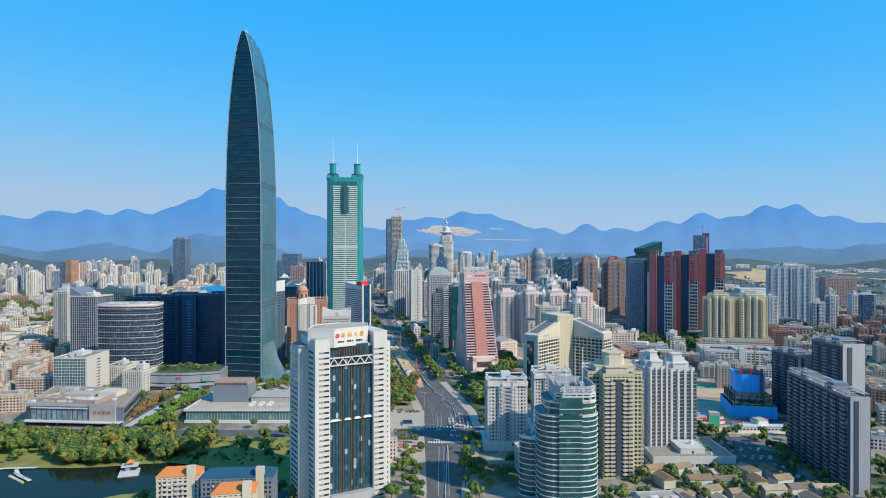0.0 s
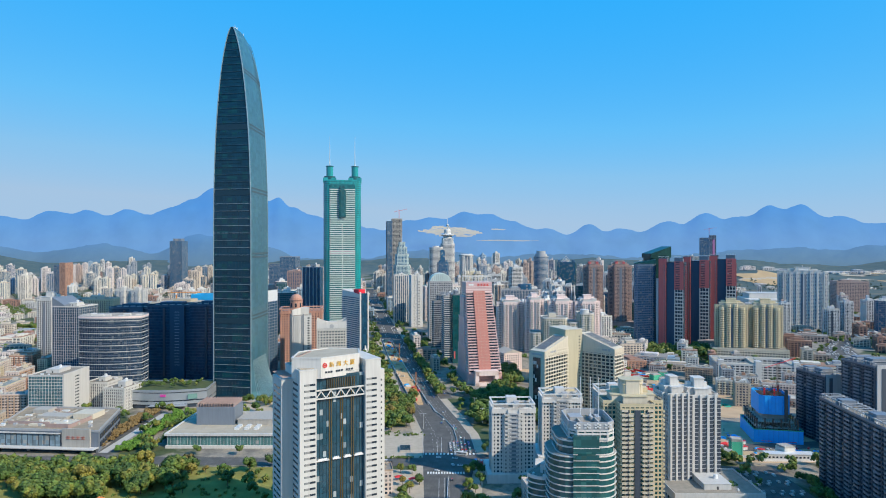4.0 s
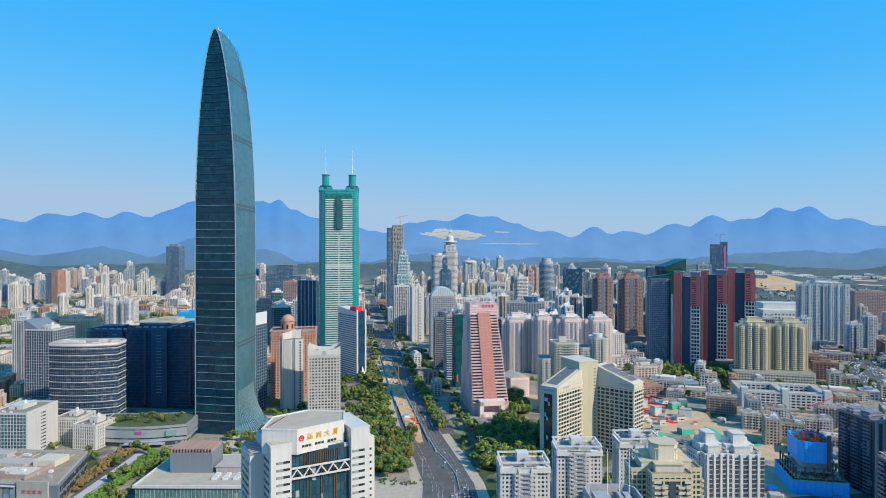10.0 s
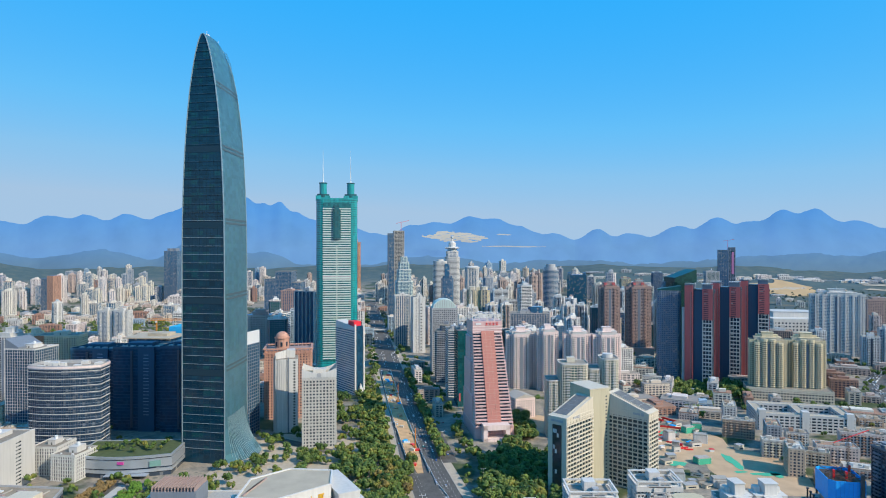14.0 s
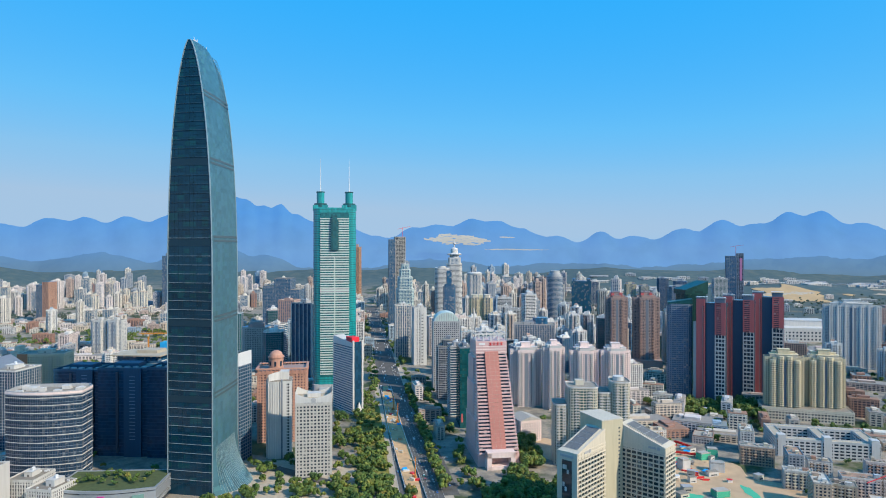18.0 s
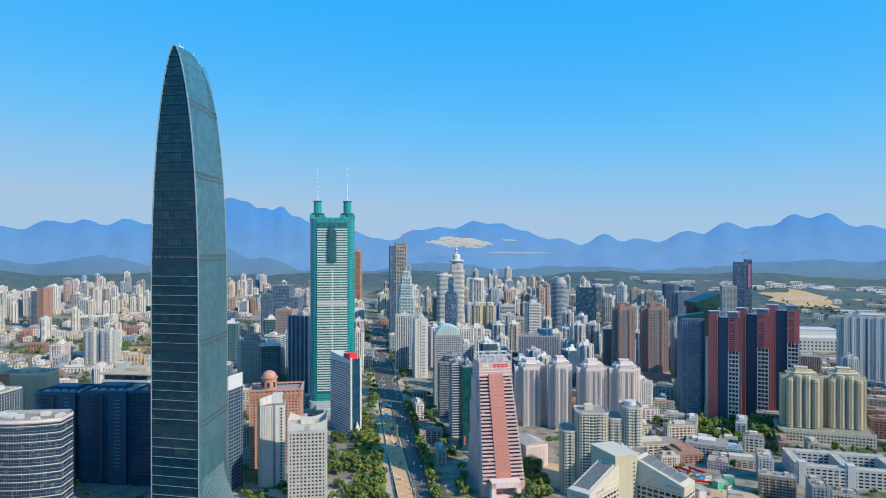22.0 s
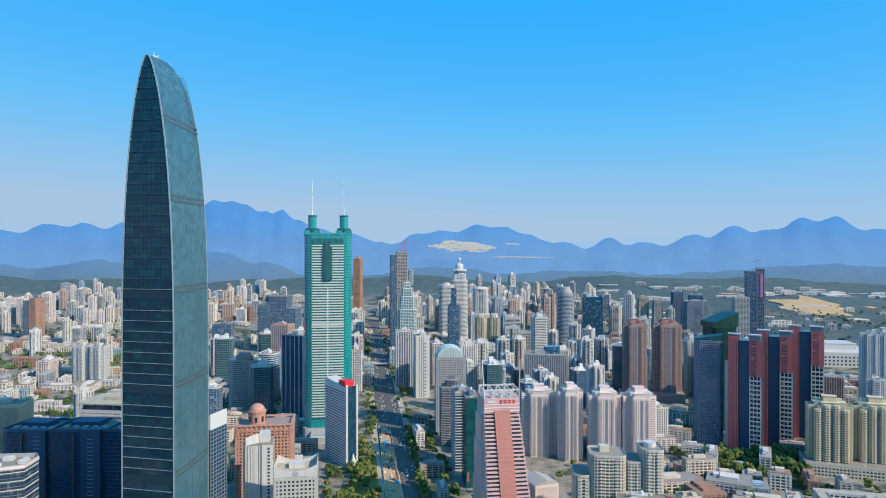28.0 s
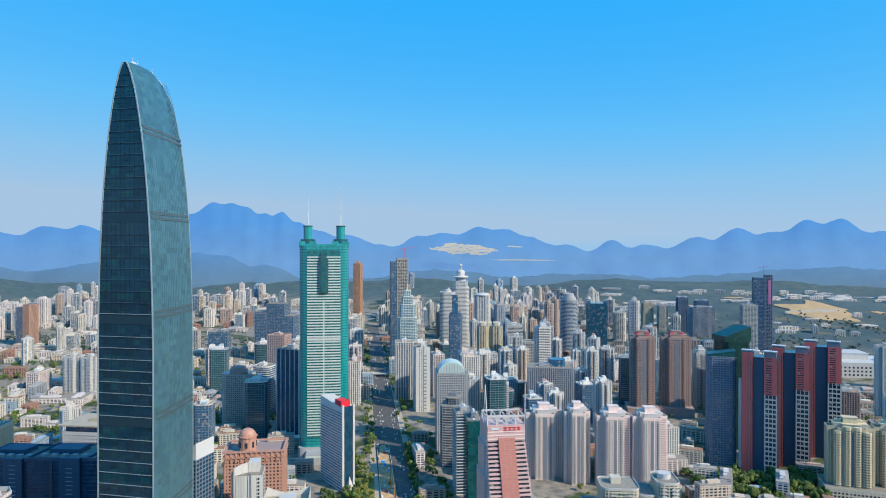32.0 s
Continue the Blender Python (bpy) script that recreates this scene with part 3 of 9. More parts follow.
FRONTTEAL = glass_mat("front_teal_glass", (0.012, 0.14, 0.16), 0.12, (3, 3, 3.87), (0.02, 0.18, 0.19), 0.15, 0.7)


def teal_tower():
    own = thing("skyscraper", -190, 1239, 9.2, "green glass skyscraper with two drums and twin masts", "skyscraper")
    pl = rounded(69, 35, 12, 6)
    part("glazing", Geo().prism(pl, 18, 303), TEALGLASS, own, "teal curtain wall")
    me = Geo().ring(grown(pl, 0.25), grown(pl, -0.2), 0, 0.55).mesh("floor_band", DKTEAL)
    for k in range(73):
        part("floor_band", me, None, own, at=(0, 0, 22 + k * 3.87))
    part("front_panel", Geo().box(0, -17.6, 30, 46, 1.0, 266), FRONTTEAL, own)
    mb = Geo().box(0, 0, 0, 46.5, 1.6, 1.85).mesh("stripe", TEALSTRIPE)
    for k in range(66):
        z = 34 + k * 3.87
        if z < 292:
            part("stripe", mb, None, own, at=(0, -18.0, z))
    part("plant_band", Geo().box(0, -18.3, 168, 46.6, 0.8, 5), GREYW, own)
    part("spine", Geo().box(0, -18.9, 34, 1.6, 0.8, 190), TEALSTRIPE, own)
    g = Geo().prism([(-6.5, -21.5), (-2.5, -22.3), (2.5, -22.3), (6.5, -21.5), (6.5, -17), (-6.5, -17)], 236, 284, bottom=True)
    part("glass_bay", g, DKTEAL, own, "dark green hanging glass bay")
    part("bay_cap", Geo().box(0, -20, 284, 8, 4.4, 8), DKTEAL, own)
    part("roof_beam", Geo().box(0, -13, 296, 30, 8, 8).box(0, 0, 303, 44, 22, 2), TEALGLASS, own)
    for x in (-23.2, 23.2):
        dr = part("drum", Geo().tube(x, 0, 303, 330, 6.3, n=20), TEALGLASS, own, "round glass drum")
        part("drum_ring", Geo().tube(x, 0, 306, 312, 10.5, n=20), DKTEAL, dr)
        part("drum_cap", Geo().tube(x, 0, 330, 331.5, 7.0, n=20), DKTEAL, dr)
        part("shoulder", Geo().box(x, 0, 300, 24, 20, 9), TEALGLASS, own)
        part("mast", Geo().tube(x, 0, 331, 350, 0.9, 0.5, 8).tube(x, 0, 350, 386, 0.5, 0.15, 8), STEEL, own, "slender white mast")
    part("base", Geo().prism(rounded(72, 38, 6, 3), 0, 18), GREYW, own)
    part("podium", Geo().box(6, -24, 0, 60, 30, 14), GREYW, own)
    part("podium_band", Geo().box(6, -39.2, 9, 60, 0.6, 3), TEALSTRIPE, own)
    return own


teal_tower()


def slots(own, p, q, z0, z1, floor, w_frac=0.7, h=1.2, mat=None, name="window", off=0.0):
    """One strip window a storey on the wall from p to q."""
    p, q = Vector(p), Vector(q)
    ln, ang = (q - p).length, math.atan2(q.y - p.y, q.x - p.x)
    c = (p + q) / 2 + (q - p) * off + Vector((math.sin(ang), -math.cos(ang))) * 0.06
    me = Geo().box(0, 0, 0, ln * w_frac, 0.24, h).mesh(name, mat or GLASS)
    for k in range(int((z1 - z0) / floor)):
        part(name, me, None, own, at=(c.x, c.y, z0 + k * floor + 1.0), turn=ang)


GOLDSTRIP = plain_mat("gold_strip", (0.20, 0.125, 0.035), 0.4, 0.4)
SIGNGOLD = plain_mat("gold_sign", (0.75, 0.42, 0.03), 0.4, 0.1)
SIGNRED = plain_mat("red_sign", (0.65, 0.03, 0.03), 0.4)
ATRIUM = glass_mat("blue_atrium_glass", (0.022, 0.075, 0.115), 0.05, (2.1, 2.1, 3.55), (0.45, 0.52, 0.56), 0.02, 0.8, 0.0, 0.06)
DARKGLASS = glass_mat("dark_atrium_glass", (0.014, 0.034, 0.046), 0.06, (2.0, 2.0, 3.6), (0.55, 0.6, 0.62), 0.035, 0.7)


def office_front():
    own, w = between((-82, 411.5), (-37.9, 436.5), 34, "office_tower", "white office tower with twin piers and dark glass centre")
    a, d, H = w / 2, 17.0, 109.0
    fl = 3.55
    # two white piers
    for s in (-1, 1):
        x0, x1 = (-a, -a + 10) if s < 0 else (a - 10, a)
        cx = (x0 + x1) / 2
        pr = part("pier", Geo().box(cx, -2, 0, 10, 2 * d - 4, H if s < 0 else H + 3.2).box(cx, -2, H if s < 0 else H + 3.2, 10.5, 2 * d - 3.6, 0.8), WHITE, own, "white panelled pier")
        slots(own, (x0, -d), (x1, -d), 0, H - 3, fl, 0.66, 1.15, None, "window", 0.1 * -s)
    part("wing", Geo().box(a + 3.5, 4, 0, 7, 2 * d - 12, 104), WHITE, own, "lower white side wing")
    slots(own, (a, -d + 10), (a + 7, -d + 10), 0, 102, fl, 0.5, 1.15)
    slots(own, (-a, d - 6), (-a, -d), 0, H - 3, fl, 0.72, 1.15)
    part("wing", Geo().box(-a - 3.5, 6, 0, 7, 2 * d - 14, 103), WHITE, own)
    slots(own, (-a - 7, d - 2), (-a - 7, -d + 13), 0, 100, fl, 0.7, 1.15)
    # recessed glass centre
    part("atrium_glazing", Geo().box(0, 0, 0, w - 19.8, 2 * d - 6, 105), ATRIUM, own, "blue reflecting curtain wall")
    for k in range(1, 31):
        part("transom", Geo().box(0, -d + 2.95, k * fl, w - 20, 0.15, 0.1), MULLION, own)
    for k in range(13):
        x = -12.6 + k * 2.1
        part("mullion", Geo().box(x, -d + 2.9, 3, 0.1, 0.2, 101), MULLION, own)
    for x in (-6.6, -5.4, 0.4, 1.6, 7.2, 8.4):
        part("gold_strip", Geo().box(x, -d + 2.7, 3, 0.3, 0.5, 92), GOLDSTRIP, own)
    for k in range(16):
        part("gold_strip", Geo().box(-8 + k * 1.15, -d + 2.7, 96.5, 0.24, 0.5, 6.5), GOLDSTRIP, own)
    for x0, x1 in ((-15, -7), (-5, 0), (2, 7), (8.6, 15)):
        part("service_ledge", Geo().box((x0 + x1) / 2, -d + 2.2, 55, x1 - x0, 1.6, 0.5).box((x0 + x1) / 2, -d + 2.4, 55.5, (x1 - x0) * 0.7, 0.8, 0.8), STEEL, own, "white service ledge with equipment")
    for z, r in ((91.5, 0.42),):
        tr = part("truss", Geo().box(0, -d + 1.2, z, w - 20, 0.8, 0.8).box(0, -d + 1.2, z + 5.0, w - 20, 0.8, 0.8), WHITE, own, "white roof truss")
        for k in range(10):
            xa, xb = -a + 10 + (w - 20) * k / 10, -a + 10 + (w - 20) * (k + 1) / 10
            za, zb = (z + 0.6, z + 4.8) if k % 2 == 0 else (z + 4.8, z + 0.6)
            part("brace", Geo().bar((xa, -d + 1.2, za), (xb, -d + 1.2, zb), r), WHITE, tr)
    # crown with the sign wall
    cp = [(-27.5, -8), (-12.8, -17.6), (13.4, -12), (20, 5), (3, 17), (-17, 12)]
    cr = part("crown", Geo().prism(cp, 104, 115.6, bottom=True), OFFWHITE, own, "grey-white crown with a flat roof")
    part("crown_rim", Geo().ring(grown(cp, 0.2), grown(cp, -0.6), 115.6, 116.3), OFFWHITE, own)
    part("crown_roof", Geo().prism(grown(cp, -0.6), 115.6, 115.8), PALEROOF, own)
    for k in range(6):
        part("roof_slat", Geo().box(-22 + k * 1.9, -4 + k * 2.2, 115.8, 0.7, 7, 0.7, radians(-40)), BRICKW, own)
    SA = math.atan2(5.6, 26.5)
    for k in range(11):
        if k % 4 != 3:
            part("crown_window", Geo().box(-9.5 + k * 1.75, -16.95 + k * 1.75 * 0.211, 106.9, 1.3, 0.4, 1.1, SA), GLASS, cr)
    em = part("sign_mark", Geo().ring([(2.0 * math.cos(2 * math.pi * k / 24), 2.0 * math.sin(2 * math.pi * k / 24)) for k in range(24)], [(1.3 * math.cos(2 * math.pi * k / 24), 1.3 * math.sin(2 * math.pi * k / 24)) for k in range(24)], -0.2, 0.2).box(0, 0, -0.2, 1.2, 1.2, 0.4), SIGNRED, cr, "round red emblem as a plain shape", at=(-10.4, -17.3, 111.6))
    em.scale = (0.72, 0.72, 1)
    em.rotation_euler = (math.pi / 2, 0, SA)
    for k, ch in enumerate("新闻大厦"):
        x = -5.8 + k * 4.7
        tx = new("sign_letter", bpy.data.curves.new("sign_letter", "FONT"))
        tx.data.body, tx.data.size, tx.data.extrude, tx.data.align_x = ch, 3.5, 0.12, "CENTER"
        tx.data.materials.append(SIGNGOLD)
        me = bpy.data.meshes.new_from_object(tx.evaluated_get(bpy.context.evaluated_depsgraph_get()))
        bpy.data.objects.remove(tx)
        lt = part("sign_letter", me, None, cr, "raised gold sign character", at=(x, -17.1 + (x + 9.5) * 0.211, 110.3))
        lt.rotation_euler = (math.pi / 2, 0, SA)
    part("roof_deck", Geo().box(-a + 5.5, -2, H + 0.9, 9.5, 2 * d - 7, 0.3), PALEROOF, own)
    for k in range(4):
        part("air_unit", Geo().box(-a + 3 + k * 2, 4 + k * 2, H + 1.2, 1.6, 1.6, 1.5), GREYW, own)
    for k in range(9):
        part("roof_slat", Geo().box(-a - 3.5, -6 + k * 2.6, 104.5, 7.5, 0.5, 0.5), BRICKW, own)
    part("lobby", Geo().box(0, -d + 0.5, 0, w - 20, 6, 7), GREYW, own)
    return own


office_front()


def pink_bank():
    own, w = between((33, 884), (77, 891), 78, "bank_tower", "pink terraced bank tower with a sloping rose panel")
    a, d = w / 2, 39.0
    fl = 3.55
    nf = 33

    def front(z):
        return -d + max(0.0, (z - 14)) * 0.40

    def half(z):
        return a - max(0.0, z - 20) * 0.042

    for k in range(4, nf):
        z = k * fl
        h, y = half(z), front(z)
        part("storey_glazing", Geo().box(0, (y + d) / 2 + 1, z, 2 * h - 2.4, d - y - 2.5, fl), GLASS, own)
        for s in (-1, 1):
            part("terrace", Geo().box(s * (h + 8) / 2, (y + d) / 2, z, h - 8, d - y, 1.45), PINK, own)
            part("terrace_end", Geo().box(s * (h - 1.2), (y + d) / 2 + 3, z + 1.4, 2.6, d - y - 4, 1.2), LILAC, own)
    # corner towers that step back
    for s in (-1, 1):
        for z0, z1 in ((0, 46), (46, 84), (84, 112)):
            y = front(z1) + 3
            part("corner_block", Geo().box(s * (half(z0) - 2), (y + d) / 2 + 2, z0, 5.5, d - y - 6, z1 - z0), PINK, own)
    g = Geo()
    y0, y1 = front(12) - 1.2, front(118) - 1.2
    g.add([(-8, y0, 12), (8, y0, 12), (8, y1, 120), (-8, y1, 120), (-8, y0 + 4, 12), (8, y0 + 4, 12), (8, y1 + 4, 120), (-8, y1 + 4, 120)], [(0, 1, 2, 3), (4, 0, 3, 7), (1, 5, 6, 2), (3, 2, 6, 7)])
    sp = part("sloping_panel", g, ROSE, own, "rose granite sloping panel")
    for k in range(27):
        t = (k + 0.5) / 27
        part("panel_joint", Geo().box(0, y0 + (y1 - y0) * t - 0.12, 12 + 108 * t, 15.6, 0.3, 0.14), BROWNSTONE, sp)
    for x in (-2.7, 2.7):
        part("panel_joint", Geo().bar((x, y0 - 0.05, 12.3), (x, y1 - 0.05, 119.8), 0.14), BROWNSTONE, sp)
    hz = half(118)
    part("crown", Geo().box(0, 20.5, 117, 2 * hz, 37, 15), PINK, own, "pink crown wall with a sign")
    for k in range(3):
        part("crown_band", Geo().box(0, 1.8, 118.5 + k * 3.4, 2 * hz + 0.4, 0.5, 0.9), LILAC, own)
    for k in range(4):
        x = -1 + k * 4.3
        part("sign_bar", Geo().box(x, 1.7, 127, 3.2, 0.5, 0.7).box(x, 1.7, 129.4, 3.4, 0.5, 0.6).box(x, 1.7, 127, 0.7, 0.5, 3.2), SIGNRED, own)
    part("sign_bar", Geo().box(-11, 1.7, 127.6, 7, 0.5, 2.2), STEEL, own)
    fy = 4.5
    fr = part("roof_frame", Geo().box(0, fy, 139, 2 * hz + 2, 1.2, 1.6).box(0, fy + 24, 139, 2 * hz + 2, 1.2, 1.6), WHITE, own, "open white roof frame")
    for x in (-hz, -hz / 2, 0, hz / 2, hz):
        part("frame_post", Geo().box(x, fy, 132, 1.2, 1.2, 7).box(x, fy + 24, 132, 1.2, 1.2, 7).box(x, fy + 12, 139.2, 0.9, 24, 1.0), WHITE, fr)
    for k in range(4):
        xa, xb = -hz + k * hz / 2, -hz + (k + 1) * hz / 2
        part("brace", Geo().bar((xa, fy, 132.4), (xb, fy, 139), 0.4).bar((xb, fy, 132.4), (xa, fy, 139), 0.4), WHITE, fr)
    for s in (-1, 1):
        part("mast", Geo().bar((s * hz, fy - 1, 132), (s * (hz + 1.5), fy + 2, 170), 0.6).bar((s * (hz + 2), fy + 8, 132), (s * (hz + 1.5), fy + 2, 168), 0.35), WHITE, own, "leaning white mast")
    part("portal", Geo().box(0, -d - 3, 0, 30, 14, 3.5).box(-13, -d - 3, 0, 5, 14, 18).box(13, -d - 3, 0, 5, 14, 18).box(0, -d - 3, 13, 31, 14, 6), LILAC, own, "pale entrance portal")
    part("podium", Geo().box(0, 2, 0, 2 * a + 2, 2 * d - 2, 13.8), PINK, own)
    return own


pink_bank()


ROOFPANEL = plain_mat("grey_roof_panel", (0.15, 0.155, 0.16), 0.6, grain=0.4, vary=0.2, amount=0.5)


def wedge_wing(fl, fr, depth, h_low, h_high, wall, label, low_left=False, seed=0):
    """A wing with a gridded front and a roof that slopes along its length."""
    own, w = between(fl, fr, depth, "bank_wing", label, "building")
    a, d = w / 2, depth / 2
    facade(own, rect(w, depth), 0, h_low, 3.75, 4.8, wall, DARKGLASS, 0.3, 0.16, 0.9)
    za, zb = (h_low, h_high) if low_left else (h_high, h_low)
    g = Geo().add([(-a - 0.6, -d - 0.6, h_low - 6), (a + 0.6, -d - 0.6, h_low - 6), (a + 0.6, d, h_low - 6), (-a - 0.6, d, h_low - 6), (-a - 0.6, -d - 0.6, za), (a + 0.6, -d - 0.6, zb), (a + 0.6, d, zb), (-a - 0.6, d, za)], [(4, 5, 6, 7), (0, 1, 5, 4), (1, 2, 6, 5), (2, 3, 7, 6), (3, 0, 4, 7)])
    cr = part("sloping_crown", g, wall, own, "plain sloping crown wall")
    if low_left:
        part("end_wall", Geo().box(-a - 1.4, 0, 0, 1.0, depth + 1.4, h_low), wall, own, "plain end wall")
        part("glass_strip", Geo().box(-a - 2.1, 0, 0, 0.8, depth * 0.5, h_low - 7), DARKGLASS, own, "tall dark glass strip")
        part("sign_bar", Geo().box(-a - 2.1, 0, h_low - 4.5, 0.6, depth * 0.7, 2), GREYW, own)
    s = 1 if low_left else -1
    part("sign_bar", Geo().box(-s * a * 0.45, -d - 0.9, h_low - 2.6, 6.5, 0.4, 1.9), GREYW, cr)
    part("sign_mark", Geo().box(-s * a * 0.45 + 5.6, -d - 0.9, h_low - 3, 2.8, 0.4, 2.8), GREYW, cr, "round emblem as a plain shape")
    def slope(x):
        return za + (zb - za) * (x + a) / (2 * a)

    q = [(-a * 0.82, -d * 0.72), (a * 0.82, -d * 0.72), (a * 0.82, d * 0.8), (-a * 0.82, d * 0.8)]
    sky = part("skylight", Geo().add([(x, y, slope(x) + 0.35) for x, y in q], [(0, 1, 2, 3)]), ROOFPANEL, cr, "grey panelled sloping roof")
    for k in range(5):
        x = -a * 0.82 + a * 1.64 * k / 4
        part("roof_joint", Geo().bar((x, -d * 0.72, slope(x) + 0.45), (x, d * 0.8, slope(x) + 0.45), 0.16), GREYW, sky)
    part("roof_upstand", Geo().bar((-a * 0.82, -d * 0.72, slope(-a * 0.82) + 0.5), (a * 0.82, -d * 0.72, slope(a * 0.82) + 0.5), 0.35).bar((-a * 0.82, d * 0.8, slope(-a * 0.82) + 0.5), (a * 0.82, d * 0.8, slope(a * 0.82) + 0.5), 0.35), CREAM, sky)
    return own


wedge_wing((106, 711), (136, 744), 18, 72, 84, CREAM, "cream bank wing with gridded windows and sloping roof", True)
wedge_wing((152, 752), (182, 726), 20, 72, 86, CREAM, "shaded cream bank wing with sloping roof", False)
bc, bw = between((133, 742), (153, 750), 34, "bank_core", "tall yellow slab joining two bank wings")
part("slab", Geo().box(0, 0, 0, bw, 34, 90), wall_mat("straw_tile", (0.50, 0.45, 0.32), 0.6, 0.06, 0.25), bc)
part("coping", Geo().box(0, 0, 90, bw + 0.8, 34.8, 0.8), CREAM, bc)
slots(bc, (0.15 * bw, -17), (0.5 * bw, -17), 4, 86, 3.35, 0.25, 1.3)
slots(bc, (bw / 2, -17), (bw / 2, 17), 4, 86, 3.35, 0.5, 1.3)


def flats(name, label, fl, fr, depth, h, wall, accent=None, glass=GLASS, floor=3.0, notch=(0.2, 0.22), bay=3.2, seed=1, group="", split=None, crown=True, recess=True, band=0.45, pier=0.45, bal=True):
    """A block of flats: stepped plan, balconies up its bays, a stepped crown."""
    own, w = between(fl, fr, depth, name, label, group=group)
    accent = accent or wall
    pl = cross_plan(w, depth, w * notch[0], depth * notch[1])
    facade(own, pl, 0, h, floor, bay, wall, glass, band, pier, 0.4, split)
    a, d = w / 2, depth / 2
    if bal:
        for s in (-1, 1):
            c = s * (a - w * notch[0] - 2.6)
            balconies(own, (c - 2.0, -d), (c + 2.0, -d), 0, h, floor, 1.4, accent, split=split)
            balconies(own, (s * a, -s * 2), (s * a, s * 2), 0, h, floor, 1.3, accent, split=False)
    if recess:
        # slate strip on the wall face, its tone painted for a recess in shade
        part("recess", Geo().box(0, -d - 0.3, 0, w * 0.1, 0.5, h - 4), SLATE, own, "dark strip painted as a shaded recess")
    if crown:
        part("crown", Geo().prism(cross_plan(w * 0.72, depth * 0.72, w * 0.16, depth * 0.16), h, h + 4.5), accent, own)
        part("crown_cap", Geo().prism(cross_plan(w * 0.76, depth * 0.76, w * 0.17, depth * 0.17), h + 4.5, h + 5.1), wall, own)
        part("lift_house", Geo().box(0, 0, h + 5.1, w * 0.3, depth * 0.34, 6.5).box(0, 0, h + 11.6, w * 0.34, depth * 0.38, 0.5), wall, own)
        for s in (-1, 1):
            part("water_tank", Geo().box(s * w * 0.24, depth * 0.1, h + 5.1, w * 0.13, depth * 0.18, 3), wall, own)
    part("parapet", Geo().ring(grown(pl, 0.5), grown(pl, 0.1), h, h + 1.3), wall, own)
    part("roof_slab", Geo().prism(grown(pl, 0.2), h, h + 0.25), ROOFC, own)
    return own


# near blocks beside the avenue
GREENGLASS = glass_mat("green_tinted_glass", (0.018, 0.098, 0.108), 0.1, (3, 3, 3.5), (0.04, 0.15, 0.15), 0.1, 0.7)
for (fl, fr, dp, h, sd) in (((38, 536), (71, 537), 24, 56, 1), ((83, 578), (116, 578), 24, 54, 2), ((135, 600), (167, 600), 24, 53, 3)):
    own = flats("apartment_tower", "grey-white tiled apartment tower with a louvred centre", fl, fr, dp, h, OFFWHITE, OFFWHITE, seed=sd, notch=(0.27, 0.06), group="grey-white apartment towers", crown=False, bay=2.7)
    w = (Vector(fr) - Vector(fl)).length
    for k in range(int(h / 3)):
        part("louvre", Geo().box(0, -dp / 2 - 0.9, 1 + k * 3, w * 0.24, 1.0, 1.2), GREYW, own)
    for x in (-w * 0.13, w * 0.13):
        part("strip_wall", Geo().box(x, -dp / 2 - 0.7, 0, 0.8, 1.4, h), OFFWHITE, own)
    part("crown_frame", Geo().ring(rect(w + 1, dp + 1), rect(w - 3, dp - 3), h - 3, h + 0.6).ring(rect(w + 0.4, dp + 0.4), rect(w - 2, dp - 2), h + 3.4, h + 4.4), OFFWHITE, own, "open roof frame")
    for x in (-w / 2 + 0.8, 0, w / 2 - 0.8):
        for y in (-dp / 2 + 0.8, dp / 2 - 0.8):
            part("frame_post", Geo().box(x, y, h + 0.5, 1.2, 1.2, 3), OFFWHITE, own)
    part("stair_house", Geo().box(0, 4, h, 8, 9, 6.5), OFFWHITE, own)
    part("stair_house", Geo().box(3, -4, h, 4, 5, 4), GREYW, own)
    part("podium", Geo().box(4, 3, 0, w + 16, dp + 12, 7), OFFWHITE, own)


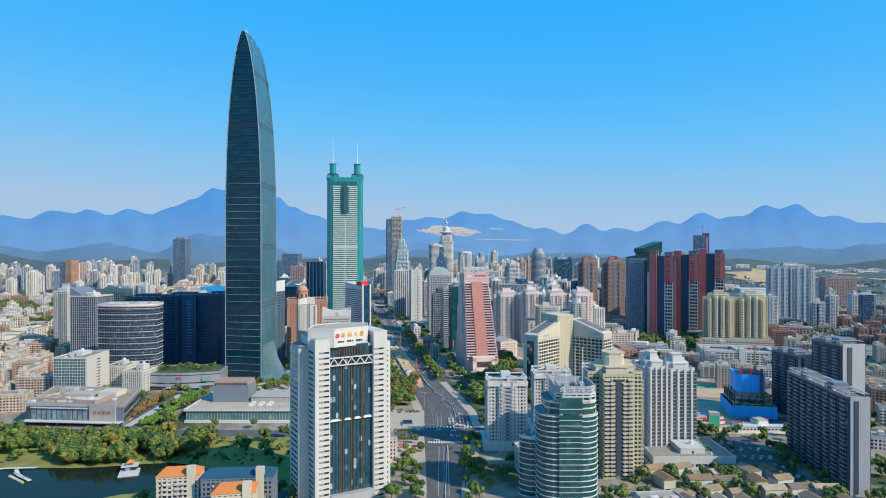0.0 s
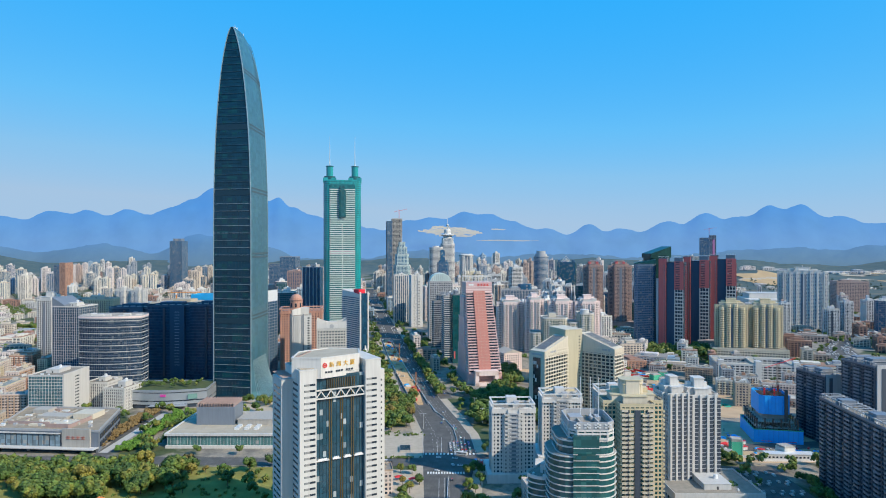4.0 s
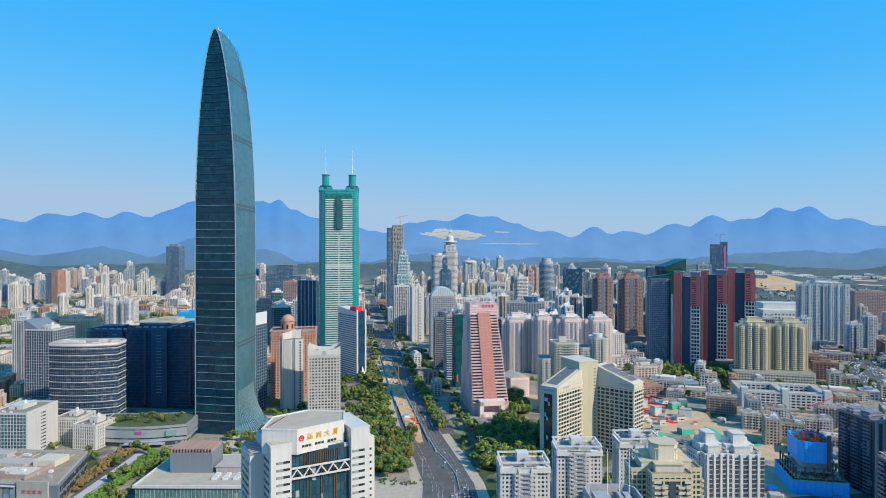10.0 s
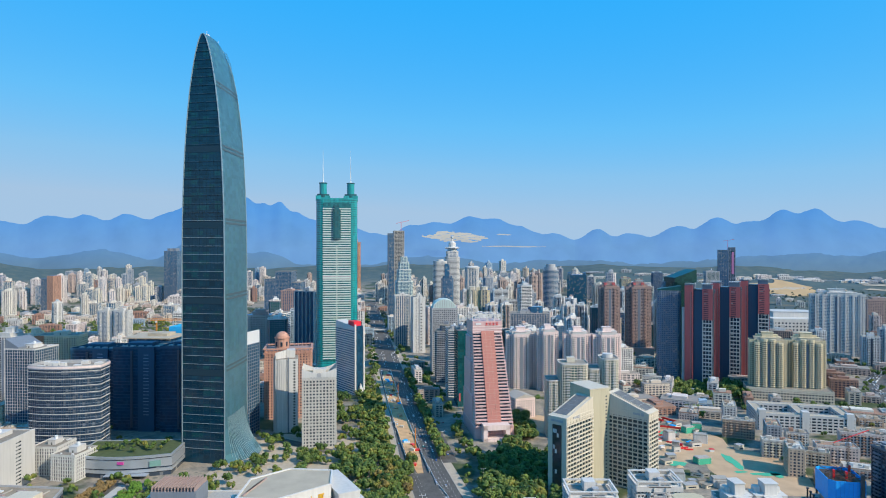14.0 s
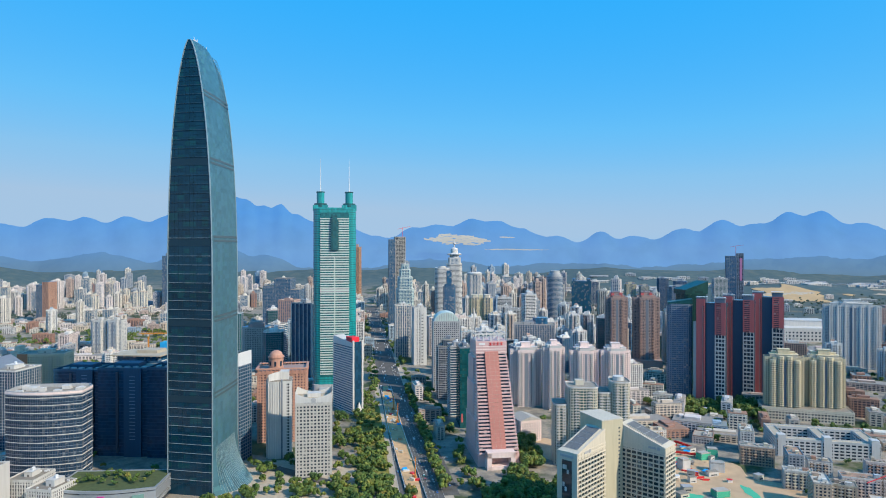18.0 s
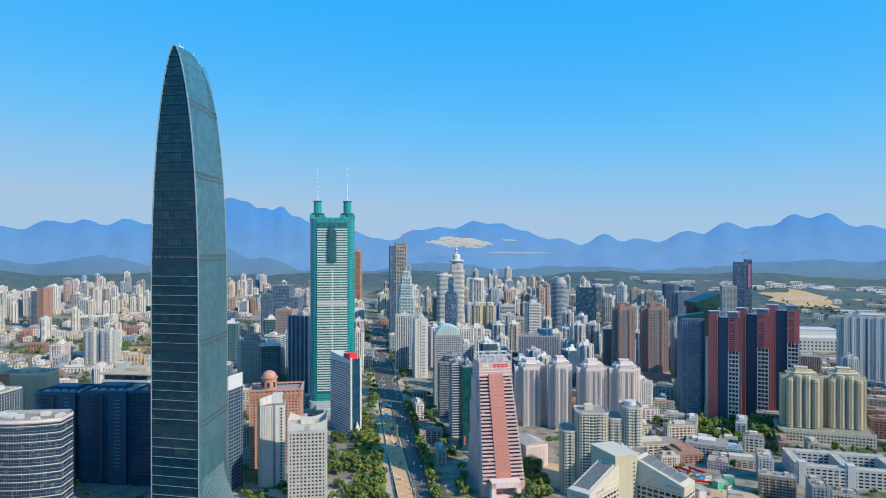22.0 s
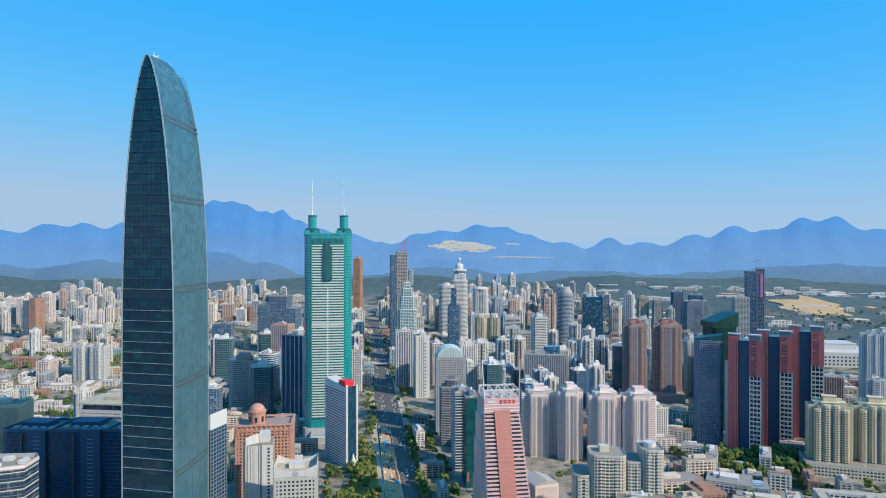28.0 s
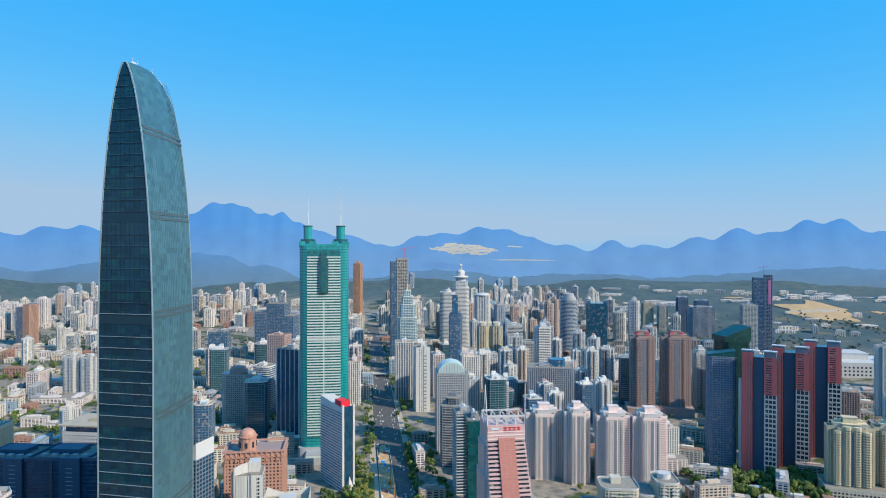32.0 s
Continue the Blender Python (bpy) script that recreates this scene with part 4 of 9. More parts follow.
def curved_office():
    own, w = between((63, 414), (103, 414), 34, "office_tower", "white-banded office tower with curved green glass front")
    pl = rounded(w, 34, 12, 5)
    facade(own, pl, 0, 60, 3.6, 4, OFFWHITE, GREENGLASS, 0.16, 0, 0.5)
    pl1 = rounded(w * 0.84, 32, 9, 4, 1.5)
    facade(own, pl1, 60, 69, 3.6, 4, OFFWHITE, GREENGLASS, 0.2, 0, 0.5)
    part("step_roof", Geo().prism(grown(pl1, 0.3), 69, 69.3), ROOFC, own)
    pl2 = chamfered(w * 0.64, 31, 4, 4, -0.5)
    facade(own, pl2, 69.3, 75, 2.85, 4, OFFWHITE, GREENGLASS, 0.35, 0.12, 0.7)
    part("sign_wall", Geo().ring(grown(pl2, 0.5), grown(pl2, -0.3), 75, 79.5), GREYW, own, "grey crown band for the sign")
    for k in range(4):
        x = -5 + k * 6
        part("sign_bar", Geo().box(x, -16.7, 76, 3.8, 0.5, 0.7).box(x, -16.7, 77.6, 3.8, 0.5, 0.7).box(x, -16.7, 76, 0.8, 0.5, 3), STEEL, own)
    part("roof_slab", Geo().prism(pl2, 75, 75.4), ROOFC, own)
    part("step_roof", Geo().prism(pl, 60, 60.3), ROOFC, own)
    part("front_bay", Geo().box(0, -17.1, 0, 15, 2.4, 72), GREENGLASS, own, "dark green glass bay")
    for k in range(19):
        part("bay_transom", Geo().box(0, -18.4, k * 3.6, 15.2, 0.3, 0.4), OFFWHITE, own)
    part("bay_tip", Geo().add([(-9, -16.5, 52), (9, -16.5, 52), (5, -19.2, 62), (-5, -19.2, 62), (0, -16, 44)], [(0, 1, 2, 3), (0, 4, 1)]), DKTEAL, own)
    for x in (-14, -6, 6, 14):
        part("roof_beam", Geo().box(x * 0.9 + 4, 0, 75.4, 1, 26, 2.4), CONC, own)
    for x in (-3, 3, 8):
        part("mast", Geo().bar((x + 4, 3, 75), (x + 4, 3, 102), 0.24), STEEL, own)
    part("air_plant", Geo().box(-2, 4, 75.4, 8, 9, 3), GREYW, own)
    part("air_plant", Geo().box(10, 5, 75.4, 6, 8, 2.4), GREYW, own)
    lo, w2 = between((52, 440), (63, 432), 24, "office_annexe", "low curved annexe with white bands and green glass")
    facade(lo, rounded(w2 + 2, 26, 6, 4), 0, 40, 3.6, 4, OFFWHITE, GREENGLASS, 0.18, 0, 0.45)
    rooftop(lo, rounded(w2 + 2, 26, 6, 4), 40, WHITE, seed=5)


curved_office()

own = flats("apartment_tower", "yellow-tiled apartment tower with stacked balconies", (109, 468), (149, 468), 34, 76, GOLD, CREAM, GREENGLASS, notch=(0.22, 0.3), bay=3.4, band=0.36, pier=0.26)
for x in (-9.0, -4.6, 4.6, 9.0):
    balconies(own, (x - 1.7, -17), (x + 1.7, -17), 0, 74, 3.0, 1.8, CREAM)
# dark boxes on the front imitate the shade of recesses
for x, ww in ((-6.8, 1.6), (0, 3.6), (6.8, 1.6)):
    part("recess", Geo().box(x, -17.5, 3, ww, 0.8, 70), DKSLATE, own, "dark strip painted as a shaded recess")
for y in (-6, 0, 6):
    balconies(own, (20, y - 1.5), (20, y + 1.5), 0, 74, 3.0, 1.5, GOLD)
part("crown_drum", Geo().prism(chamfered(15, 13, 3), 81, 90), CREAM, own)
part("crown_slab", Geo().prism(chamfered(16, 14, 3), 90, 90.8), GOLD, own)

for fl, fr, h, sd in (((164, 515), (184, 517), 72, 4), ((183, 524), (208, 524), 69, 5)):
    own = flats("apartment_slab", "white apartment slab with dark strips for recess shade", fl, fr, 26, h, OFFWHITE, OFFWHITE, notch=(0.12, 0.2), bay=3.4, seed=sd, group="white apartment slabs", pier=0.4, band=0.35, bal=False)
    w = (Vector(fr) - Vector(fl)).length
    for x in (-w * 0.32, -w * 0.1, w * 0.12, w * 0.34):
        part("upright", Geo().box(x, -13.6, 0, w * 0.07, 1.6, h + 1), OFFWHITE, own)
        # shade of the recess between uprights, painted as a dark strip
        part("recess", Geo().box(x + w * 0.1, -13.3, 2, w * 0.11, 1.0, h - 3), DKSLATE, own, "dark strip painted as a shaded recess")
        lg = Geo()
        for f in range(int(h / 3) - 1):
            lg.box(x + w * 0.1, -13.9, 3 + f * 3, w * 0.12, 0.9, 0.5)
        part("ledges", lg, GREYW, own, kind="stuff")
pod = thing("podium_block", 192, 512, 0, "low white podium with flat roof", "building")
facade(pod, rect(62, 50), 0, 9, 4.5, 5, WHITE, GLASS, 0.5, 0.3, 0.4)
rooftop(pod, rect(62, 50), 9, WHITE, seed=8)


def dark_slab(fl, fr, depth, h, seed):
    own, w = between(fl, fr, depth, "apartment_slab", "long dark grey apartment slab with balcony grid", group="dark apartment slabs")
    facade(own, rect(w, depth), 0, h, 3.0, 3.6, DKSLATE, GLASS, 0.35, 0.25, 0.35)
    a, d = w / 2, depth / 2
    n = int(w / 12)
    for k in range(n):
        c = -a + (k + 0.5) * w / n
        balconies(own, (c - 3.4, -d), (c + 3.4, -d), 0, h, 3.0, 1.5, SLATE, split=k % 3 == 0)
    # sunlit end and shaded long face are put into pale and dark cladding
    part("end_wall", Geo().box(a + 0.7, 0, 0, 1.2, depth * 0.9, h + 2), GREYW, own, "pale grey end wall")
    part("end_strip", Geo().box(a + 1.4, -depth * 0.18, 2, 0.5, depth * 0.2, h - 3), DKSLATE, own)
    part("roof_beam", Geo().box(0, -d + 1, h + 3.2, w, 0.8, 0.6).box(0, d - 1, h + 3.2, w, 0.8, 0.6), GREYW, own)
    for k in range(int(w / 5)):
        part("pergola_bar", Geo().box(-a + 2.5 + k * 5, 0, h + 3.8, 0.5, depth, 0.4).box(-a + 2.5 + k * 5, -d + 1, h, 0.4, 0.4, 3.3), GREYW, own)
    rooftop(own, rect(w, depth), h, SLATE, seed=seed, house=False)
    part("lift_house", Geo().box(a * 0.4, 0, h, 10, depth * 0.7, 6).box(-a * 0.5, 0, h, 8, depth * 0.7, 5), SLATE, own)


dark_slab((287, 532), (277, 436), 14, 66, 1)
dark_slab((357, 618), (361, 580), 24, 80, 2)
dark_slab((344, 668), (349, 630), 16, 62, 3)


# ---------- middle distance, right of the avenue ----------
def red_tower(fl, fr, depth, h, first):
    own, w = between(fl, fr, depth, "apartment_tower", "dark apartment tower with deep red fin and white grid", group="red-finned apartment towers")
    a, d = w / 2, depth / 2
    facade(own, rect(w * 0.9, depth * 0.8), 0, h - 6, 3.1, 3.2, DKSLATE, NAVY, 0.3, 0.3, 0.35, split=False)
    # red fin on one half
    part("red_fin", Geo().box(-a + w * 0.2, -d, 0, w * 0.26, 5, h), REDW, own, "deep red upright wall")
    part("grey_edge", Geo().box(-a + w * 0.02, -d + 0.5, 0, w * 0.08, 5, h * 0.78), GREYW, own)
    slots(own, (-a + w * 0.25, -d - 2.5), (-a + w * 0.32, -d - 2.5), 4, h - 8, 3.1, 0.7, 1.5)
    # dark navy panel on the wall, painted for the gap's shadow
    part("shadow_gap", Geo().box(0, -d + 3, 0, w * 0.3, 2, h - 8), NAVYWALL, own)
    # white grid below, red head above on the other half
    x0, x1 = w * 0.13, a - w * 0.05
    part("grid_back", Geo().box((x0 + x1) / 2, -d + 1.5, 0, x1 - x0, 5, h - 6), MIDGLASS, own)
    part("red_head", Geo().box((x0 + x1) / 2, -d - 1.2, h * 0.66, x1 - x0, 0.8, h * 0.31), REDW, own)
    for k in range(int(h * 0.66 / 6.2)):
        part("grid_bar", Geo().box((x0 + x1) / 2, -d - 1.3, k * 6.2, x1 - x0, 1.0, 1.9), WHITE, own)
    for j in range(4):
        part("grid_post", Geo().box(x0 + 0.8 + (x1 - x0 - 1.6) * j / 3, -d - 1.2, 0, 1.5 if j in (0, 3) else 0.8, 1.0, h * 0.66), WHITE, own)
    for k in range(int(h * 0.31 / 3.1)):
        part("window", Geo().box(x0 + (x1 - x0) * 0.36, -d - 1.35, h * 0.66 + 0.9 + k * 3.1, (x1 - x0) * 0.46, 0.6, 1.4), MIDGLASS, own)
    balconies(own, (a * 0.9, -2.5), (a * 0.9, 2.5), 0, h - 10, 3.1, 1.5, REDW, split=False)
    for s in (-1, 1):
        part("roof_fin", Geo().box(s * a * 0.55, -d + 5, h - 6, w * 0.3, 9, 7).box(s * a * 0.55, -d + 5, h + 1, w * 0.36, 10, 0.5), SLATE, own)
        part("roof_canopy", Geo().box(s * a * 0.55, -d + 3, h + 3.2, w * 0.34, 8, 0.5).box(s * a * 0.4, -d + 5, h + 1, 0.5, 0.5, 2.3).box(s * a * 0.7, -d + 5, h + 1, 0.5, 0.5, 2.3), STEEL, own)


red_tower((381, 1190), (422, 1166), 30, 160, True)
red_tower((433, 1216), (478, 1192), 30, 162, False)
red_tower((497, 1254), (544, 1232), 30, 164, False)

CROWNGLASS = glass_mat("bottle_green_glass", (0.008, 0.045, 0.045), 0.3, (4, 4, 3.6), (0.012, 0.065, 0.06), 0.3, 0.35)
own, w = between((348, 1215), (384, 1205), 30, "apartment_tower", "blue-green glass apartment tower with curved crown")
facade(own, rounded(w, 30, 6, 3), 0, 150, 3.2, 3.6, BLUEGREY, BLUEGLASS, 0.34, 0.2, 0.4)
part("curved_crown", Geo().add([(-w / 2, -15, 150), (w / 2, -15, 150), (w / 2, 15, 150), (-w / 2, 15, 150), (-w / 2, -12, 152), (w / 2, -12, 158), (w / 2, 12, 158), (-w / 2, 12, 152)], [(0, 1, 5, 4), (1, 2, 6, 5), (2, 3, 7, 6), (3, 0, 4, 7), (4, 5, 6, 7)]), CROWNGLASS, own)
own, w = between((398, 1275), (440, 1285), 34, "office_tower", "green glass tower with a sloping glass crown")
facade(own, rounded(w, 34, 8, 4), 0, 160, 3.6, 4, CROWNGLASS, CROWNGLASS, 0.2, 0.1, 0.3)
part("sloping_crown", Geo().add([(-w / 2, -17, 160), (w / 2, -17, 160), (w / 2, 17, 160), (-w / 2, 17, 160), (-w / 2, -17, 168), (w / 2, -17, 182), (w / 2, 17, 182), (-w / 2, 17, 168)], [(0, 1, 5, 4), (1, 2, 6, 5), (2, 3, 7, 6), (3, 0, 4, 7), (4, 5, 6, 7)]), CROWNGLASS, own)

BUFF = wall_mat("buff_tile", (0.62, 0.53, 0.36), 0.6, 0.06, 0.3)
for fl, fr, sd in (((447, 1098), (494, 1083), 1), ((500, 1093), (548, 1077), 2)):
    own = flats("apartment_tower", "cream apartment tower with white balconies above a podium", fl, fr, 30, 84, BUFF, CREAM, seed=sd, group="cream apartment towers", notch=(0.2, 0.25), bay=3)
    for x in (-15.5, -5.2, 5.2, 15.5):
        col = chamfered(6.4, 5, 1.6, x, -15.5)
        facade(own, col, 0, 81 if abs(x) > 10 else 86, 3.0, 3.2, BUFF, GLASS, 0.5, 0.1, 0.5, False, core="bay_glazing")
        part("bay_cap", Geo().prism(grown(col, 0.6), 81 if abs(x) > 10 else 86, 82 if abs(x) > 10 else 87.2), BUFF, own)
pod = thing("podium_block", 498, 1092, -18, "cream five-storey podium below twin towers", "building")
facade(pod, rect(112, 44), 0, 16, 4, 4, CREAM, GLASS, 0.45, 0.35, 0.4)
rooftop(pod, rect(112, 44), 16, CREAM, seed=3, house=False)


def school():
    own, w = between((378, 930), (480, 905), 62, "school_block", "white five-storey school block round courtyards", "school")
    bars = [(0, -27, w, 9), (0, 27, w, 9), (-w / 2 + 5, 0, 10, 46), (0, 0, 10, 46), (w / 2 - 5, 0, 10, 46)]
    for x, y, sx, sy in bars:
        wing = rect(sx, sy, x, y)
        part("wing", Geo().prism(wing, 0, 19), GLASS, own)
        me = Geo().ring(grown(wing, 0.5), grown(wing, -0.2), 0, 1.6).mesh("floor_band", WHITE)
        for k in range(6):
            part("floor_band", me, None, own, at=(0, 0, k * 3.6))
        g = Geo()
        for p, q, ln, ang in edges(wing, 8):
            n = round(ln / 6)
            for j in range(n + 1):
                c = p + (q - p) * min(max(j / n, 0.02), 0.98)
                g.box(c.x + math.sin(ang) * 0.2, c.y - math.cos(ang) * 0.2, 0, 1.6, 0.7, 19, ang, False)
        part("pier", g, WHITE, own, kind="stuff")
        part("roof_slab", Geo().prism(grown(wing, 0.3), 19.6, 20), PALEROOF, own)
        part("parapet", Geo().ring(grown(wing, 0.6), grown(wing, 0.1), 19.5, 21), WHITE, own)
    for x in (-w / 2 + 5, w / 2 - 5, 0):
        part("stair_tower", Geo().box(x, -28, 0, 8, 10, 25), WHITE, own)


school()

for fl, fr, h, dp, sd in (((92, 1150), (138, 1150), 84, 30, 1), ((139, 1132), (171, 1132), 90, 30, 2), ((178, 1122), (219, 1122), 88, 30, 3), ((222, 1118), (264, 1118), 88, 30, 4)):
    own = flats("apartment_tower", "pale lilac tiled apartment tower with stepped crown", fl, fr, dp, h, LILAC, WHITE, seed=sd, group="lilac apartment towers", notch=(0.24, 0.3), bay=2.8, floor=2.95)
    w = (Vector(fr) - Vector(fl)).length
    part("arch_crown", Geo().box(-w * 0.24, -4, h + 1, w * 0.16, 10, 5).box(w * 0.24, -4, h + 1, w * 0.16, 10, 5), WHITE, own)
    for x in (-w * 0.17, w * 0.17):
        part("strip_window", Geo().box(x, -dp / 2 - 0.35, 2, 1.8, 0.3, h - 6), GLASS, own)


def terraced_flats():
    own, w = between((116, 892), (198, 888), 34, "apartment_terrace", "white curved apartment block with stepped banded storeys")
    for k, (x0, x1, h) in enumerate(((-41, -26, 66), (-26, 6, 86), (6, 22, 80), (22, 41, 92))):
        pl = rounded(x1 - x0, 30, 5, 3, (x0 + x1) / 2, (k % 2) * -3)
        facade(own, pl, 0, h, 3.1, 3.6, CREAM, GREENGLASS, 0.34, 0.2, 0.6)
        for bx in (-0.22, 0.22):
            balconies(own, ((x0 + x1) / 2 + (x1 - x0) * bx - 2, -15 + (k % 2) * -3), ((x0 + x1) / 2 + (x1 - x0) * bx + 2, -15 + (k % 2) * -3), 0, h, 3.1, 1.6, OFFWHITE, split=False)
        part("roof_slab", Geo().prism(pl, h, h + 0.4), ROOFC, own)
        part("parapet", Geo().ring(grown(pl, 0.9), grown(pl, 0.5), h, h + 1.5), WHITE, own)
    part("roof_house", Geo().box(-12, 0, 86, 9, 9, 6), CREAM, own)
    part("roof_drum", Geo().tube(31, -2, 92, 97, 6, n=16), WHITE, own)
    lo, w2 = between((150, 868), (196, 862), 24, "apartment_terrace", "lower white banded terrace block")
    pl = rounded(w2, 24, 8, 4)
    facade(lo, pl, 0, 52, 3.1, 3.6, OFFWHITE, GREENGLASS, 0.36, 0.2, 0.7)
    rooftop(lo, pl, 52, WHITE, seed=4)


terraced_flats()
own, w = between((88, 975), (114, 985), 30, "house_block", "small pink walled block with a pitched roof")
facade(own, rect(w, 30), 0, 26, 3.3, 3.6, LILAC, GLASS, 0.45, 0.45, 0.3)
part("pitched_roof", Geo().add([(-w / 2 - 0.5, -15.5, 26), (w / 2 + 0.5, -15.5, 26), (w / 2 + 0.5, 15.5, 26), (-w / 2 - 0.5, 15.5, 26), (0, -15.5, 31), (0, 15.5, 31)], [(0, 4, 5, 3), (1, 2, 5, 4), (0, 1, 4), (2, 3, 5)]), CONC, own)

# brown twins
for fl, fr, h, sd in (((312, 1472), (354, 1466), 138, 1), ((368, 1474), (418, 1466), 138, 2)):
    own = flats("apartment_tower", "brown-tiled apartment tower with red roof frames", fl, fr, 38, h, BRICKW, BROWNSTONE, seed=sd, group="brown apartment towers", notch=(0.22, 0.28), bay=2.9, split=False)
    for x in (-8, 8):
        part("roof_arch", Geo().box(x, -8, h + 3, 6, 1, 6).box(x, 8, h + 3, 6, 1, 6).box(x, 0, h + 9, 6.4, 17, 0.8), REDW, own)
    part("podium", Geo().box(0, -4, 0, 56, 50, 14).box(0, -4, 14, 57, 51, 0.8), BRICKW, own)
own = flats("apartment_tower", "white apartment slab beside brown towers", (442, 1520), (466, 1516), 30, 104, WHITE, WHITE, notch=(0.12, 0.2), seed=9, split=False)
# wide white tower
own = flats("apartment_tower", "wide white-blue apartment tower with a pagoda roof", (747, 1474), (838, 1440), 30, 124, OFFWHITE, WHITE, BLUEGLASS, notch=(0.1, 0.2), bay=3.5, seed=4, split=False)
for k in range(7):
    part("upright", Geo().box(-40 + k * 13.3, -15.8, 0, 2.4, 1.8, 126), WHITE, own)
part("pagoda_roof", Geo().prism(rect(22, 14), 129, 133, scale=0.5).prism(rect(30, 20), 126, 129, scale=0.8).bar((0, 0, 133), (0, 0, 140), 0.5), WHITE, own)
# tower with the pink banner
own, w = between((862, 2205), (910, 2188), 40, "office_tower", "blue glass tower under construction with a pink banner")
facade(own, rect(w * 0.6, 38, -w * 0.2), 0, 212, 4, 5, SLATE, BLUEGLASS, 0.15, 0.1, 0.3, False)
facade(own, rect(w * 0.38, 38, w * 0.3), 0, 220, 4, 5, BLUEGREY, GLASS, 0.3, 0.25, 0.3, False)
part("banner", Geo().box(w * 0.34, -19.8, 135, 7, 0.5, 70), plain_mat("pink_banner", (0.55, 0.2, 0.36), 0.7), own, "tall pink banner")
part("crane_mast", Geo().bar((4, 0, 212), (4, 0, 244), 0.7).bar((-12, 0, 240), (26, 0, 246), 0.5), SIGNRED, own)
own, w = between((740, 1995), (776, 1990), 30, "apartment_tower", "tall grey-green apartment tower with flat roof")
facade(own, rect(w, 30), 0, 150, 3.2, 3.6, GREYW, GREENGLASS, 0.35, 0.3, 0.3, False)
rooftop(own, rect(w, 30), 150, GREYW, seed=4)
own, w = between((1095, 1832), (1172, 1812), 60, "office_block", "broad red-brown office block with a flat roof")
facade(own, rect(w, 60), 0, 84, 4, 4, BRICKW, MIDGLASS, 0.5, 0.5, 0.3, False)
rooftop(own, rect(w, 60), 84, BRICKW, seed=2)

# ---------- along the avenue ----------
own, w = between((-28, 1256), (16, 1260), 42, "office_tower", "grey office tower with a green barrel roof")
facade(own, rect(w, 42), 0, 116, 3.5, 3.4, GREYW, MIDGLASS, 0.4, 0.4, 0.5)
g = Geo()
for k in range(8):
    a0, a1 = math.pi * k / 8, math.pi * (k + 1) / 8
    g.add([(-20 * math.cos(a0), -18, 116 + 15 * math.sin(a0)), (-20 * math.cos(a1), -18, 116 + 15 * math.sin(a1)), (-20 * math.cos(a1), 18, 116 + 15 * math.sin(a1)), (-20 * math.cos(a0), 18, 116 + 15 * math.sin(a0))], [(0, 1, 2, 3)])
g.add([(-20 * math.cos(math.pi * k / 8), -18, 116 + 15 * math.sin(math.pi * k / 8)) for k in range(9)], [tuple(range(9))])
part("barrel_roof", g, TEALSTRIPE, own, "pale green barrel roof")
for k in range(9):
    part("roof_rib", Geo().box(-16 + k * 4, -18.4, 117, 0.7, 0.8, 4 + 9 * math.sin(math.pi * (k + 0.5) / 9)), GREYW, own)
own, w = between((14, 1036), (31, 1038), 40, "office_tower", "dark green glass tower beside the bank")
facade(own, rect(w, 40), 0, 106, 3.8, 4, DKTEAL, DKTEAL, 0.25, 0.12, 0.3)
rooftop(own, rect(w, 40), 106, SLATE, seed=1)
part("sign_band", Geo().box(-6, -20.3, 8, 2.2, 0.6, 11), REDW, own, "tall red upright banner")
own, w = between((1, 1096), (22, 1099), 34, "office_tower", "dark blue glass tower with white floor bands")
facade(own, rect(w, 34), 0, 99, 3.6, 4, OFFWHITE, NAVY, 0.3, 0, 0.4)
rooftop(own, rect(w, 34), 99, GREYW, seed=6)
own, w = between((-22, 1192), (4, 1188), 36, "office_tower", "dark grey banded tower with a stepped flat top")
facade(own, chamfered(w, 36, 4), 0, 84, 3.5, 4, GREYW, MIDGLASS, 0.3, 0.1, 0.6)
facade(own, chamfered(w * 0.7, 26, 4, 3, 2), 84, 93, 3.0, 4, SLATE, MIDGLASS, 0.3, 0.2, 0.4)
part("step_roof", Geo().prism(chamfered(w, 36, 4), 84, 84.5), ROOFC, own)
part("roof_slab", Geo().prism(chamfered(w * 0.74, 28, 4, 3, 2), 93, 93.8), ROOFC, own)
part("lift_house", Geo().box(3, 4, 93.8, 7, 8, 5), SLATE, own)
own, w = between((128, 1474), (208, 1466), 42, "office_block", "broad grey office block with upright ribs")
facade(own, rect(w, 42), 0, 84, 3.6, 3.4, GREYW, BLUEGLASS, 0.12, 0.35, 0.9)
rooftop(own, rect(w, 42), 84, GREYW, seed=7)
part("glass_crown", Geo().prism(chamfered(30, 24, 5, 12, 4), 84, 97), BLUEGLASS, own)
own, w = between((395, 2290), (456, 2276), 44, "office_tower", "teal-blue glass tower with a pointed roof frame")
facade(own, rect(w, 44), 0, 128, 4, 5, DKTEAL, BLUEGLASS, 0.15, 0.1, 0.3, False)
part("roof_peak", Geo().bar((-16, -20, 128), (0, -20, 150), 0.9).bar((16, -20, 128), (0, -20, 150), 0.9).bar((-10, -20, 128), (0, -20, 141), 0.6).bar((10, -20, 128), (0, -20, 141), 0.6), STEEL, own, "pointed white roof frame")
for s in (-1, 1):
    part("roof_block", Geo().box(s * 24, 0, 128, 10, 36, 8), BLUEGLASS, own)
own = thing("office_tower", 320, 2165, 0, "round banded blue-grey office tower", "building")
facade(own, rounded(48, 48, 22, 6), 0, 150, 3.8, 4, GREYW, BLUEGLASS, 0.4, 0, 0.6, False)
